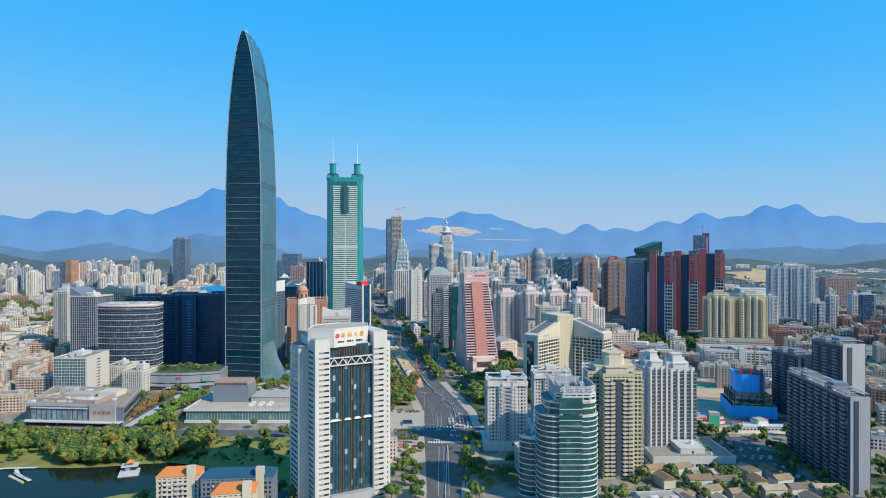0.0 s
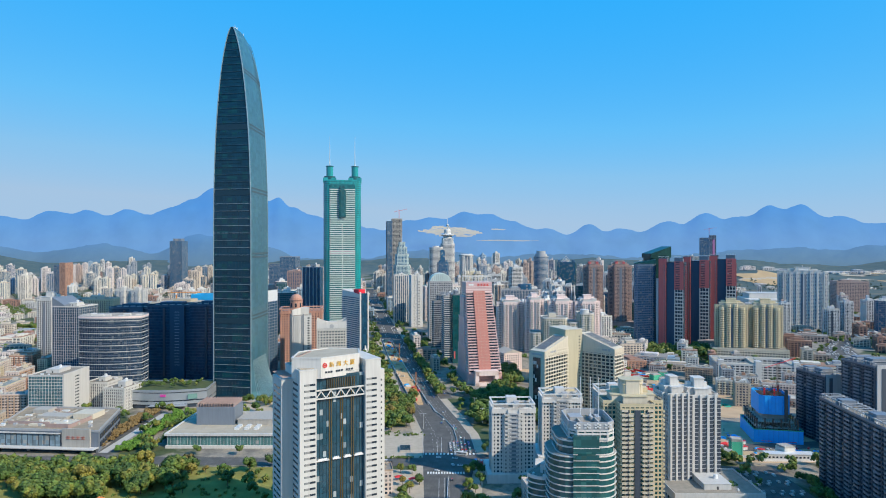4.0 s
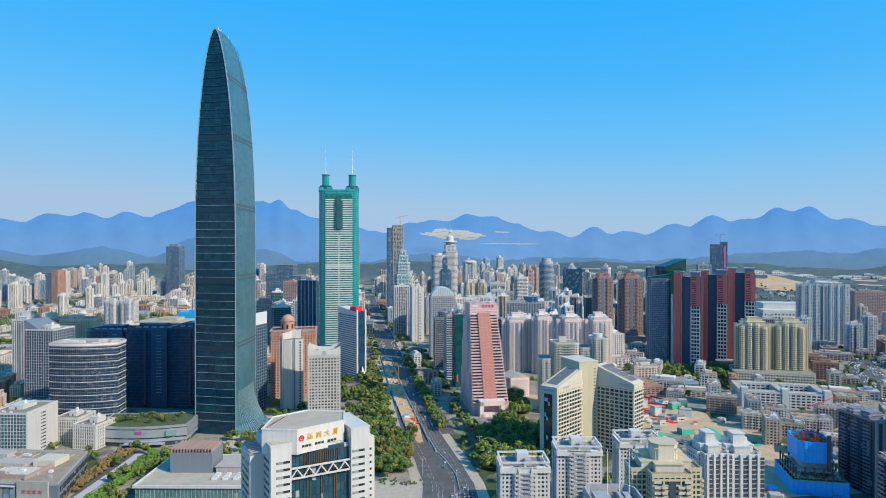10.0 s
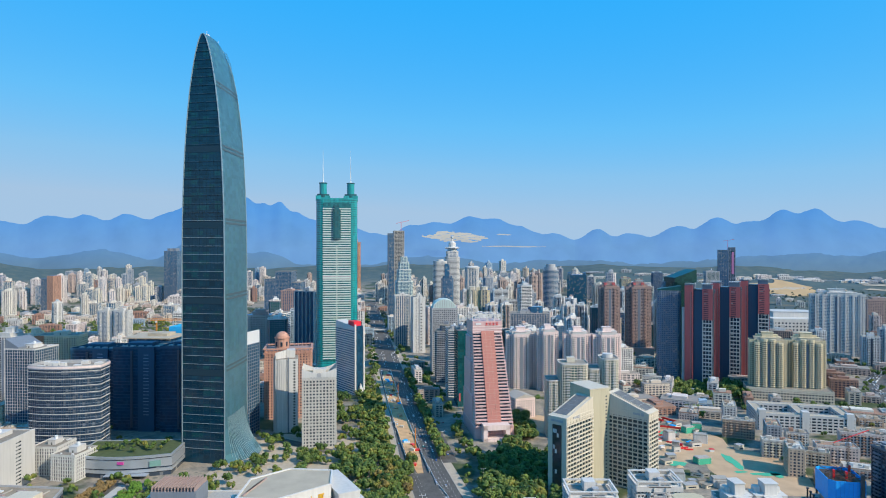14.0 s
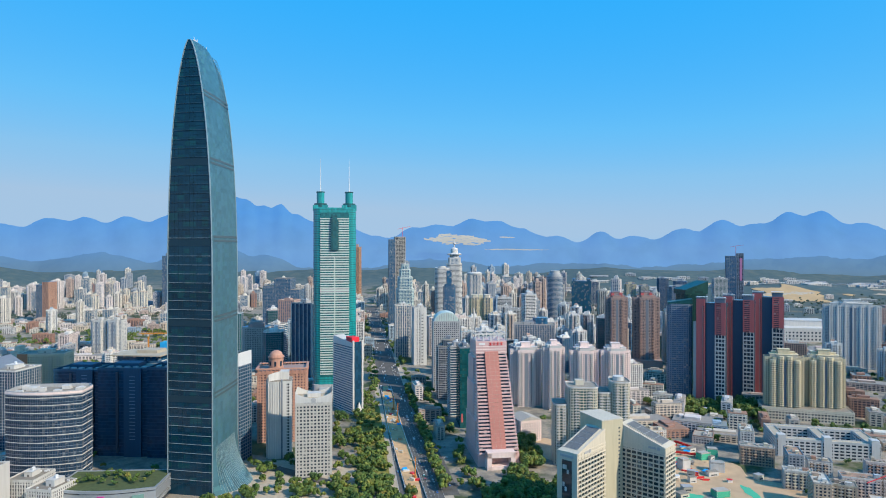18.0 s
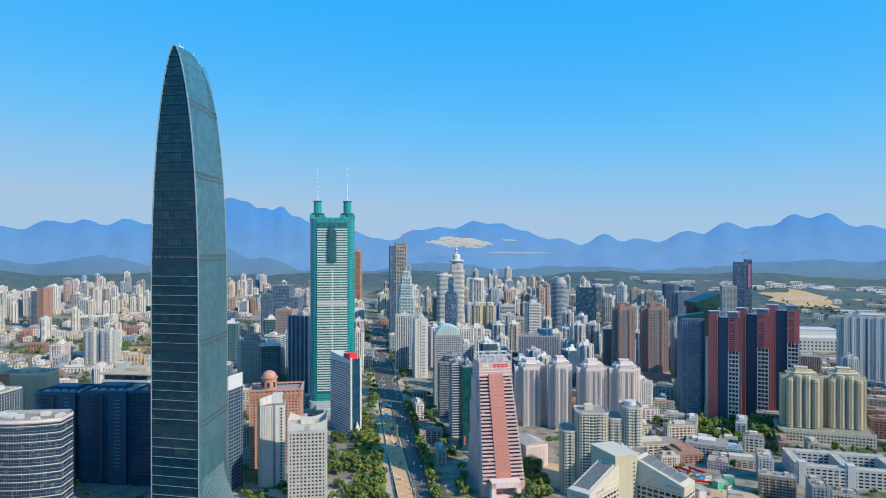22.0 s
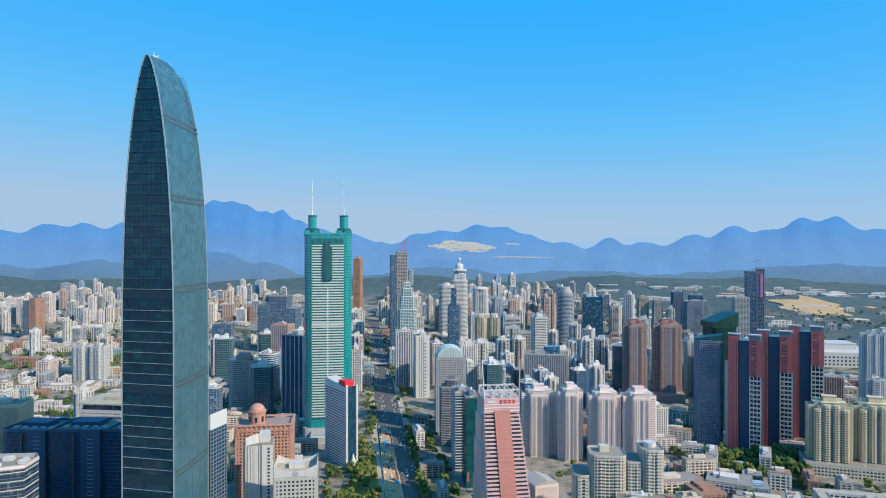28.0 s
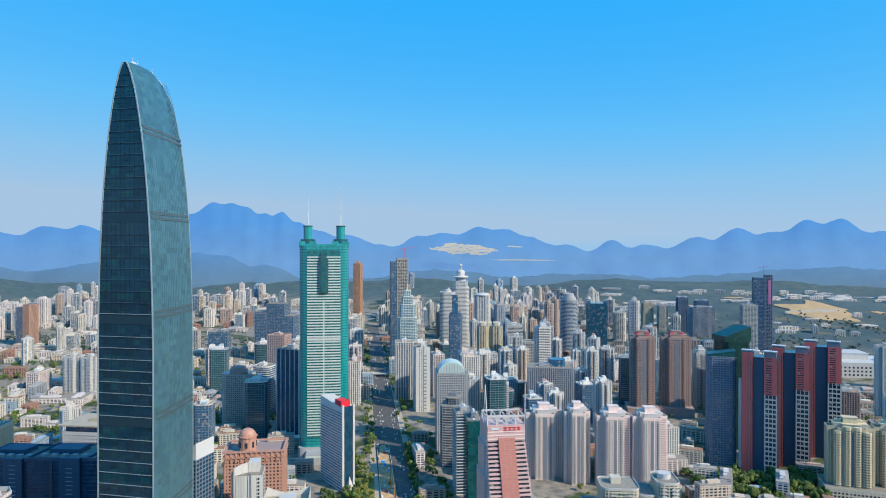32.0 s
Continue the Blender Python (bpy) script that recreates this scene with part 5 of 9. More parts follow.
part("crown", Geo().tube(0, 0, 150, 158, 20, n=24).tube(0, 0, 158, 167, 15, n=24), GREYW, own)
# crane tower, stepped tower
own, w = between((-180, 2050), (-134, 2057), 44, "office_tower", "unfinished tall tower with bare concrete frame and crane")
facade(own, rect(w * 0.38, 44, -w * 0.31), 0, 262, 4, 4, SLATE, BLUEGLASS, 0.15, 0.12, 0.3, False)
facade(own, rect(w * 0.62, 44, w * 0.19), 0, 270, 4, 5, CONC, GLASS, 0.35, 0.22, 1.2, False)
part("crane_mast", Geo().bar((16, -5, 270), (16, -5, 298), 0.8).bar((2, -5, 292), (40, -5, 301), 0.6), SIGNRED, own)
own, w = between((-142, 1870), (-97, 1877), 42, "office_tower", "pale blue glass tower stepping up to a spire")
for k, (s, z0, z1) in enumerate(((1, 0, 128), (0.82, 128, 160), (0.6, 160, 180), (0.38, 180, 194))):
    facade(own, chamfered(w * s, 42 * s, 5 * s), z0, z1, 3.8, 4, TEALSTRIPE, BLUEGLASS, 0.25, 0.2, 0.4, False, core="glazing")
    part("ledge", Geo().prism(chamfered(w * s + 1, 42 * s + 1, 5 * s), z1, z1 + 1), OFFWHITE, own)
part("spire", Geo().tube(0, 0, 194, 216, 0.9, 0.2, 8), STEEL, own)
own, w = between((-120, 1578), (-86, 1583), 32, "apartment_tower", "blue-grey tower with white upright ribs")
facade(own, rect(w, 32), 0, 112, 3.4, 5, OFFWHITE, BLUEGLASS, 0.12, 0.3, 0.8)
rooftop(own, rect(w, 32), 112, OFFWHITE, seed=3)
own, w = between((-74, 1484), (-49, 1489), 34, "apartment_tower", "narrow bright white slab with a stepped window line")
facade(own, rect(w, 34), 0, 116, 3.2, 4, WHITE, GLASS, 0.3, 0.7, 0.5)
rooftop(own, rect(w, 34), 116, WHITE, seed=5)
part("stair_fin", Geo().box(4, -17.8, 0, 5, 1.4, 120), WHITE, own)
slots(own, (1.5, -18.5), (6.5, -18.5), 4, 112, 6.4, 0.8, 2.0)
# tower with domed lantern: two rounded white volumes, a blue glass gap and the lantern on the taller one
own = thing("office_tower", -8, 2066, 2, "white twin-volume tower with round domed lantern and spire", "building")
facade(own, rounded(42, 42, 14, 5, -18, -4), 0, 178, 3.6, 4, WHITE, MIDGLASS, 0.66, 0.0, 0.6, False)
part("roof_slab", Geo().prism(rounded(43, 43, 14, 5, -18, -4), 178, 179.5), OFFWHITE, own)
part("roof_drum", Geo().tube(-18, -4, 179.5, 184, 11, n=24), WHITE, own)
facade(own, rounded(44, 44, 12, 5, 18, 6), 0, 190, 3.6, 4, WHITE, MIDGLASS, 0.66, 0.0, 0.6, False)
facade(own, rounded(36, 36, 6, 4, 18, 6), 190, 209, 3.6, 4, WHITE, BLUEGLASS, 0.4, 0.3, 0.5, False)
part("glass_gap", Geo().box(2, -22, 0, 14, 8, 172), BLUEGLASS, own, "recessed blue glass gap between the volumes")
part("ledge", Geo().prism(rounded(46, 46, 12, 5, 18, 6), 190, 191.4), OFFWHITE, own)
part("lantern", Geo().tube(18, 6, 209, 216, 14, n=28).tube(18, 6, 216, 219, 20, 22, 28).tube(18, 6, 219, 222, 22, 17, 28).tube(18, 6, 222, 232, 11, n=24).dome(18, 6, 232, 11, 7, 24, 5), WHITE, own, "white domed lantern with a projecting disc")
part("finial", Geo().tube(18, 6, 238, 246, 2.2, 1.6, 12).dome(18, 6, 249, 4.6, 5, 16, 4).tube(18, 6, 246, 249, 2, 4.6, 16).tube(18, 6, 253, 270, 0.7, 0.2, 8), WHITE, own, "round finial with a thin spire")
own, w = between((-20, 1862), (11, 1860), 34, "office_tower", "blue-teal glass slab below the lantern tower")
facade(own, chamfered(w, 34, 3), 0, 138, 3.8, 5, BLUEGREY, BLUEGLASS, 0.14, 0.08, 0.3, False)
part("crown", Geo().prism(chamfered(w * 0.8, 28, 3), 138, 143), BLUEGLASS, own)
own = thing("office_tower", 78, 2332, 3, "blue-grey office tower with round white cap", "building")
facade(own, rounded(46, 44, 10, 4), 0, 148, 3.8, 5, OFFWHITE, BLUEGLASS, 0.12, 0.3, 0.7, False)
part("cap", Geo().tube(0, 0, 148, 152, 26, 27, 24).tube(0, 0, 152, 156, 24, 20, 24), WHITE, own)
# glass and stone towers between the bank row and the broad ribbed block
own, w = between((50, 1938), (114, 1934), 44, "office_tower", "dark blue glass twin tower with beige upright ribs")
for x in (-w * 0.27, w * 0.27):
    pl = chamfered(w * 0.45, 42, 6, x)
    facade(own, pl, 16, 101, 3.8, 4, BUFF, BLUEGLASS, 0.1, 0.34, 0.8, False)
    part("crown", Geo().prism(chamfered(w * 0.28, 26, 4, x), 101, 109), CREAM, own)
part("core", Geo().box(0, 4, 16, w * 0.16, 34, 92), BUFF, own)
part("podium", Geo().box(0, -2, 0, w + 8, 52, 15).box(0, -2, 15, w + 9, 53, 1.2), PINK, own, "pink stone podium")
own, w = between((133, 2006), (172, 2002), 34, "office_block", "white slab with long window bands")
facade(own, rect(w, 34), 0, 95, 3.6, 40, WHITE, MIDGLASS, 0.5, 0, 0.5, False)
rooftop(own, rect(w, 34), 95, WHITE, seed=12)
own, w = between((124, 1884), (160, 1880), 30, "apartment_slab", "white apartment slab with a dark upright strip")
facade(own, rect(w, 30), 0, 82, 3.2, 4, WHITE, GLASS, 0.4, 0.5, 0.5, False)
# recess shade painted as one dark upright box
part("recess", Geo().box(-3, -15.7, 0, 3.4, 0.8, 80), DKSLATE, own, "dark strip painted as a shaded recess")
rooftop(own, rect(w, 30), 82, WHITE, seed=13)
own, w = between((148, 1772), (206, 1764), 36, "office_block", "white gridded office block with a flat roof")
facade(own, rect(w, 36), 0, 86, 3.6, 3.6, WHITE, MIDGLASS, 0.3, 0.3, 0.6, False)
rooftop(own, rect(w, 36), 86, WHITE, seed=14)
part("glass_penthouse", Geo().prism(chamfered(24, 20, 4, 12, 2), 86, 95), BLUEGLASS, own)
# dark blue estate and beige towers before the open country
for k, (fl, fr, h, wl) in enumerate((((664, 2650), (706, 2640), 98, BUFF), ((712, 2622), (748, 2612), 92, CREAM), ((772, 2600), (812, 2588), 122, BLUEGREY), ((826, 2580), (872, 2562), 112, BLUEGREY), ((770, 2480), (850, 2452), 98, GREYW))):
    own, w = between(fl, fr, 30, "apartment_tower", ("beige apartment tower with red roof frames", "blue-grey apartment tower with pale roof frames")[wl in (BLUEGREY, GREYW)])
    facade(own, cross_plan(w, 30, w * 0.2, 7), 0, h, 3.2, 3.4, wl, BLUEGLASS, 0.3, 0.3, 0.5, False)
    part("roof_frame", Geo().ring(rect(w * 0.8, 22), rect(w * 0.7, 19), h + 3, h + 4.4).box(-w * 0.3, -8, h, 1.6, 1.6, 3).box(w * 0.3, -8, h, 1.6, 1.6, 3), BROWNSTONE if wl in (BUFF, CREAM) else OFFWHITE, own)
    part("lift_house", Geo().box(0, 2, h, w * 0.3, 9, 7), wl, own)
own, w = between((846, 1822), (1030, 1796), 110, "exhibition_hall", "long white hall with grey upright stripes", "hall")
facade(own, rect(w, 110), 0, 34, 8.5, 9, WHITE, MIDGLASS, 0.5, 0.5, 0.6, False)
part("roof_slab", Geo().prism(rect(w + 1, 111), 34, 35), OFFWHITE, own)
part("upper_hall", Geo().box(-w * 0.15, 18, 35, w * 0.55, 60, 14).box(-w * 0.15, 18, 49, w * 0.57, 62, 1), WHITE, own)
part("side_block", Geo().box(w * 0.32, -20, 35, w * 0.2, 40, 8), GREYW, own)

# ---------- between the two tall towers ----------
own, w = between((-236, 968), (-178, 978), 40, "hotel", "brown-pink stone hotel with a small dome")
TERRA = wall_mat("terracotta_tile", (0.50, 0.27, 0.20), 0.6, 0.08, 0.3)
facade(own, rect(w, 40), 0, 88, 3.5, 3.6, TERRA, GLASS, 0.45, 0.5, 0.5)
part("cornice", Geo().ring(rect(w + 3, 43), rect(w - 2, 38), 84, 86).ring(rect(w + 3.6, 43.6), rect(w - 2, 38), 90, 91.5), TERRA, own)
part("roof_slab", Geo().prism(rect(w, 40), 88, 88.4), BRICKW, own)
for k in range(12):
    part("cornice_post", Geo().box(-w / 2 + 1.5 + k * (w - 3) / 11, -20.8, 80, 1.6, 1.4, 11), TERRA, own)
dt = part("dome_turret", Geo().tube(-8, -8, 88, 103, 9, n=16).dome(-8, -8, 104, 8.5, 8, 16, 5).tube(-8, -8, 103, 104.4, 10, n=16), TERRA, own, "domed roof turret")
for k in range(8):
    w8 = 2 * math.pi * k / 8
    part("turret_window", Geo().box(-8 + 9 * math.cos(w8), -8 + 9 * math.sin(w8), 93, 2.4, 0.6, 6, w8 + math.pi / 2), GLASS, dt)

own, w = between((-208, 908), (-180, 914), 26, "office_tower", "slim white tower with a curved open crown")
pl = [(-w / 2, -8), (-w / 2 + 4, -12), (-2, -14), (4, -13), (w / 2, -13), (w / 2, 13), (-w / 2, 13)]
part("shaft", Geo().prism(pl, 0, 88), WHITE, own, "white shaft")
# slate box on the white shaft, a slot's shadow put into colour
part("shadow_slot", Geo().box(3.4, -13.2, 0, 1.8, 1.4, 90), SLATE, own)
slots(own, (6, -13), (w / 2, -13), 4, 86, 3.4, 0.35, 2.0)
slots(own, (w / 2, -13), (w / 2, 13), 4, 86, 3.4, 0.7, 1.2)
for k in range(6):
    part("flute", Geo().box(-w / 2 + 3 + k * 2.6, -11.6 - 0.45 * k, 0, 0.7, 1.6, 88), OFFWHITE, own)
g = Geo()
for k in range(10):
    a0, a1 = math.pi * (0.5 + 0.62 * k / 10), math.pi * (0.5 + 0.62 * (k + 1) / 10)
    p0, p1 = (3 + 15 * math.cos(a0), -3 - 10 * math.sin(a0 - math.pi / 2)), (3 + 15 * math.cos(a1), -3 - 10 * math.sin(a1 - math.pi / 2))
    sa = math.atan2(p1[1] - p0[1], p1[0] - p0[0])
    part("screen_panel", Geo().box((p0[0] + p1[0]) / 2, (p0[1] + p1[1]) / 2, 88, math.hypot(p1[0] - p0[0], p1[1] - p0[1]) * 0.96, 0.5, 10 - k * 0.4, sa), WHITE, own, "curved white roof screen panel")
part("roof_slab", Geo().prism(pl, 88, 88.4), ROOFC, own)
part("lift_house", Geo().box(6, 2, 88.4, 10, 14, 9), WHITE, own)

own, w = between((-160, 851), (-124, 857), 32, "office_tower", "pale stone square tower with a curved sign crown")
facade(own, rect(w, 32), 0, 78, 3.5, 3.6, wall_mat("warm_grey_stone", (0.47, 0.455, 0.425), 0.65, 0.08, 0.35), GLASS, 0.45, 0.45, 0.5)
g = Geo()
for s in (-1, 1):
    arc = [(-w / 2 - 0.5 + (w + 1) * k / 10, 83 + 5.5 * abs(k / 5 - 1) ** 2) for k in range(11)]
    g.add([(x, s * 16.4, 76) for x, _ in arc] + [(x, s * 16.4, z) for x, z in arc], [(k, k + 1, 12 + k, 11 + k) if s < 0 else (k + 1, k, 11 + k, 12 + k) for k in range(10)])
g.add([(-w / 2 - 0.5, -16.4, 76), (-w / 2 - 0.5, 16.4, 76), (-w / 2 - 0.5, 16.4, 88.5), (-w / 2 - 0.5, -16.4, 88.5), (w / 2 + 0.5, -16.4, 76), (w / 2 + 0.5, 16.4, 76), (w / 2 + 0.5, 16.4, 88.5), (w / 2 + 0.5, -16.4, 88.5)], [(3, 2, 1, 0), (4, 5, 6, 7)])
cr = part("sign_crown", g, WHITE, own, "white crown wall curving up at its corners")
part("sign_mark", Geo().tube(0, 0, 0, 0.4, 2.6, n=20), GREYW, cr, "round emblem as a plain shape", at=(0, -16.45, 80.5))
bpy.data.objects[cr.children[0].name].rotation_euler = (math.pi / 2, 0, 0)
for k in range(6):
    part("sign_bar", Geo().box(-8.5 + k * 3.4, -16.6, 77.0, 2.2, 0.4, 0.5).box(-8.5 + k * 3.4, -16.6, 78.0, 2.2, 0.4, 0.4), GREYW, cr)
part("roof_slab", Geo().prism(rect(w, 32), 80, 80.4), PALEROOF, own)
part("roof_house", Geo().box(0, 4, 80.4, 14, 10, 4), OFFWHITE, own)

# slab with the red roof block
own, w = between((-176, 1150), (-140, 1103), 17, "office_tower", "slanted grey office slab with a red roof block")
facade(own, rect(w, 17), 0, 100, 3.4, 60, OFFWHITE, BLUEGLASS, 0.5, 0, 0.5)
part("end_glazing", Geo().box(w / 2 + 0.4, 0, 0, 0.8, 11, 104), NAVY, own, "dark glass end")
for y in (-7.4, 7.4):
    part("end_pier", Geo().box(w / 2 + 0.6, y, 0, 2, 2.6, 106), WHITE, own)
part("sloping_top", Geo().add([(-w / 2, -8.5, 100), (w / 2, -8.5, 100), (w / 2, 8.5, 100), (-w / 2, 8.5, 100), (-w / 2, -8.5, 108), (w / 2, -8.5, 102), (w / 2, 8.5, 102), (-w / 2, 8.5, 108)], [(0, 1, 5, 4), (1, 2, 6, 5), (2, 3, 7, 6), (3, 0, 4, 7), (4, 5, 6, 7)]), OFFWHITE, own)
part("red_block", Geo().box(w * 0.28, -1, 102, w * 0.3, 12, 8), plain_mat("bright_red_panel", (0.75, 0.02, 0.04), 0.5), own, "bright red roof block")
part("spike_canopy", Geo().prism(rect(10, 10, w / 2 + 4), 0, 18, scale=0.05), WHITE, own)

own, w = between((-283, 1322), (-244, 1308), 34, "office_tower", "dark glass slab with white upright ribs")
facade(own, rect(w, 34), 0, 140, 3.6, 7.6, WHITE, NAVY, 0.0, 0.16, 1.0)
rooftop(own, rect(w, 34), 140, GREYW, seed=1)
own, w = between((-385, 1612), (-348, 1604), 30, "office_tower", "brown office tower with blue glass corner")
facade(own, rect(w, 30), 0, 121, 3.5, 5, BROWNSTONE, BLUEGLASS, 0.3, 0.4, 0.5)
rooftop(own, rect(w, 30), 121, BROWNSTONE, seed=2)
own, w = between((-388, 1364), (-340, 1360), 34, "office_tower", "beige gridded tower with rounded corners")
facade(own, rounded(w, 34, 8, 4), 0, 92, 3.4, 3.2, CONC, GLASS, 0.45, 0.4, 0.5)
part("round_crown", Geo().tube(0, 0, 92, 98, 15, n=24).tube(0, 0, 98, 102, 11, n=24), BRICKW, own)
own, w = between((-372, 1470), (-338, 1462), 34, "office_tower", "blue glass tower with white bands")
facade(own, rounded(w, 34, 10, 4), 0, 84, 3.8, 4, OFFWHITE, BLUEGLASS, 0.25, 0, 0.4)
rooftop(own, rounded(w, 34, 10, 4), 84, OFFWHITE, seed=7)
own, w = between((-249, 897), (-234, 893), 26, "office_tower", "dark glass slab with a slanted white sign top")
facade(own, rect(w, 26), 0, 108, 3.8, 4, SLATE, NAVY, 0.2, 0.15, 0.3)
part("slanted_top", Geo().add([(-w / 2, -13, 108), (w / 2, -13, 108), (w / 2, 13, 108), (-w / 2, 13, 108), (-w / 2, -13, 112), (w / 2, -13, 123), (w / 2, 13, 123), (-w / 2, 13, 112)], [(0, 1, 5, 4), (1, 2, 6, 5), (2, 3, 7, 6), (3, 0, 4, 7), (4, 5, 6, 7)]), STEEL, own)

# blue glass block and brown tower beyond the twin-drum tower
own, w = between((-538, 2004), (-431, 1996), 50, "office_block", "broad blue glass office block in stepped volumes")
for x0, x1, h in ((-53, -20, 128), (-20, 28, 150), (28, 53, 118)):
    pl = rect(x1 - x0, 48, (x0 + x1) / 2)
    facade(own, pl, 0, h, 4, 4.4, BLUEGREY, BLUEGLASS, 0.18, 0.1, 0.4, False)
    part("roof_slab", Geo().prism(pl, h, h + 0.8), ROOFC, own)
own, w = between((-390, 2702), (-362, 2698), 30, "apartment_tower", "slender orange-brown apartment tower")
facade(own, rect(w, 30), 0, 240, 3.4, 3.6, wall_mat("orange_brown_tile", (0.46, 0.25, 0.15), 0.6, 0.08, 0.3), GLASS, 0.4, 0.35, 0.4, False)
part("stair_house", Geo().box(0, 0, 240, 12, 14, 10), BROWNSTONE, own)


# ---------- left of the tall tower ----------
RINGGLASS = glass_mat("ring_office_glass", (0.026, 0.062, 0.115), 0.12, (2.2, 2.2, 3.7), (0.17, 0.20, 0.24), 0.12, 0.5)


def ring_office():
    own = thing("office_tower", -406.5, 838, 6, "dark grey rounded office block with white sun-shelf rings", "building")
    pl = []
    for k in range(17):
        t = -1 + 2 * k / 16
        pl.append((t * 36, -26 + 8 * t * t))
    pl += [(36, 4), (30, 12), (-30, 12), (-36, 4)]
    facade(own, pl, 6, 94, 3.7, 3.6, BLUEGREY, RINGGLASS, 0.12, 0.0, 0.4)
    g = Geo()
    for p, q, ln, ang in edges(pl, 1):
        for s in (0.0, 0.5):
            c = p + (q - p) * s
            g.box(c.x + math.sin(ang) * 0.3, c.y - math.cos(ang) * 0.3, 6, 0.35, 0.6, 88, ang, False)
    part("fin", g, DKSLATE, own, kind="stuff")
    me = Geo().ring(grown(pl, 0.9), grown(pl, -0.2), 0, 0.55).mesh("sun_shelf", OFFWHITE)
    for k in range(12):
        part("sun_shelf", me, None, own, at=(0, 0, 10 + k * 7.4))
    part("roof_slab", Geo().prism(pl, 94, 94.5), ROOFC, own)
    part("parapet", Geo().ring(grown(pl, 0.8), grown(pl, 0.2), 94, 98), GREYW, own)
    part("sign_rim", Geo().ring(grown(pl, 1.1), grown(pl, 0.85), 95, 97.2), LILAC, own, "pale pink roof rim")
    rnd = random.Random(3)
    for k in range(12):
        part("air_unit", Geo().box(rnd.uniform(-30, 30), rnd.uniform(-14, 6), 94.5, rnd.uniform(3, 8), rnd.uniform(3, 6), rnd.uniform(2, 4)), OFFWHITE, own)
    part("base", Geo().prism(grown(pl, -2), 0, 6), SLATE, own)


ring_office()


STRIPW = plain_mat("pale_strip_window", (0.30, 0.40, 0.50), 0.4)


def navy_blocks():
    for fl, fr, h in (((-462, 926), (-405, 922), 96), ((-405, 918), (-345, 916), 99), ((-345, 912), (-286, 910), 101)):
        own, w = between(fl, fr, 44, "office_block", "navy glass office block with ladder-like lit strips", group="navy office blocks")
        facade(own, rect(w, 44), 0, h, 4.0, 4.2, NAVYWALL, NAVY, 0.12, 0.0, 0.2)
        part("stair_slab", Geo().box(w * 0.2, -23.4, 0, w * 0.34, 3.4, h + 3), NAVYWALL, own, "projecting navy stair slab")
        # dark box on the front stands in for a shaded upright recess
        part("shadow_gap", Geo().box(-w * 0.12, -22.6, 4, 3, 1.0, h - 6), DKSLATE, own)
        me = Geo().box(0, 0, 0, 6.5, 0.5, 0.6).mesh("strip_light", STRIPW)
        for k in range(19):
            part("strip_light", me, None, own, at=(w * 0.2, -25.2, 20 + k * 4.0), label="pale strip window")
        part("roof_slab", Geo().prism(rect(w, 44), h, h + 0.4), ROOFC, own)
        part("parapet", Geo().ring(rect(w + 1, 45), rect(w - 0.6, 43.4), h, h + 2.6), NAVYWALL, own)
        part("plant_room", Geo().box(-w * 0.1, 4, h, w * 0.5, 18, 5), NAVYWALL, own)
        for k in range(5):
            part("air_unit", Geo().box(-w * 0.35 + k * w * 0.17, -12, h + 0.4, 5, 4, 2.5), GREYW, own)


navy_blocks()
own, w = between((-528, 905), (-489, 900), 38, "office_tower", "grey angular tower with a slanted top")
facade(own, rect(w, 38), 0, 100, 3.5, 3.4, GREYW, NAVY, 0.12, 0.14, 0.4)
part("slanted_top", Geo().add([(-w / 2, -19, 100), (-2, -19, 100), (-2, 19, 100), (-w / 2, 19, 100), (-w / 2, -19, 113), (-2, -19, 103), (-2, 19, 103), (-w / 2, 19, 113)], [(0, 1, 5, 4), (1, 2, 6, 5), (2, 3, 7, 6), (3, 0, 4, 7), (4, 5, 6, 7)]), SLATE, own, "dark slanted roof wall")
rooftop(own, rect(w, 38), 100, OFFWHITE, seed=3)

HOTELGLASS = glass_mat("teal_hotel_glass", (0.045, 0.135, 0.17), 0.12, (3, 3, 3.4), (0.10, 0.2, 0.22), 0.2, 0.6)
own, w = between((-433, 710), (-397, 710), 48, "office_block", "white hotel block with gridded windows and blank end")
facade(own, rect(w, 48), 0, 46, 3.4, 3.0, WHITE, HOTELGLASS, 0.12, 0.1, 0.25)
part("end_wall", Geo().box(w / 2 + 0.5, 0, 0, 1.0, 48, 48), WHITE, own, "blank white end wall")
slots(own, (w / 2 + 1, -6), (w / 2 + 1, 6), 3, 44, 3.4, 0.6, 1.2)
rooftop(own, rect(w, 48), 46, WHITE, seed=2)
for fl, fr, dp, h, sd in (((-404, 765), (-379, 764), 30, 27, 3), ((-377, 752), (-352, 748), 30, 24, 5)):
    own, w = between(fl, fr, dp, "office_block", "small white office block with ribbed front")
    facade(own, rect(w, dp), 0, h, 3.5, 2.6, WHITE, GLASS, 0.25, 0.45, 0.6)
    rooftop(own, rect(w, dp), h, WHITE, seed=sd)


MALLROOF = plain_mat("tan_mall_roof", (0.30, 0.245, 0.18), 0.9, grain=0.1, amount=0.45)
PALEGLASS = glass_mat("pale_shop_glass", (0.20, 0.28, 0.34), 0.15, share=0.2)


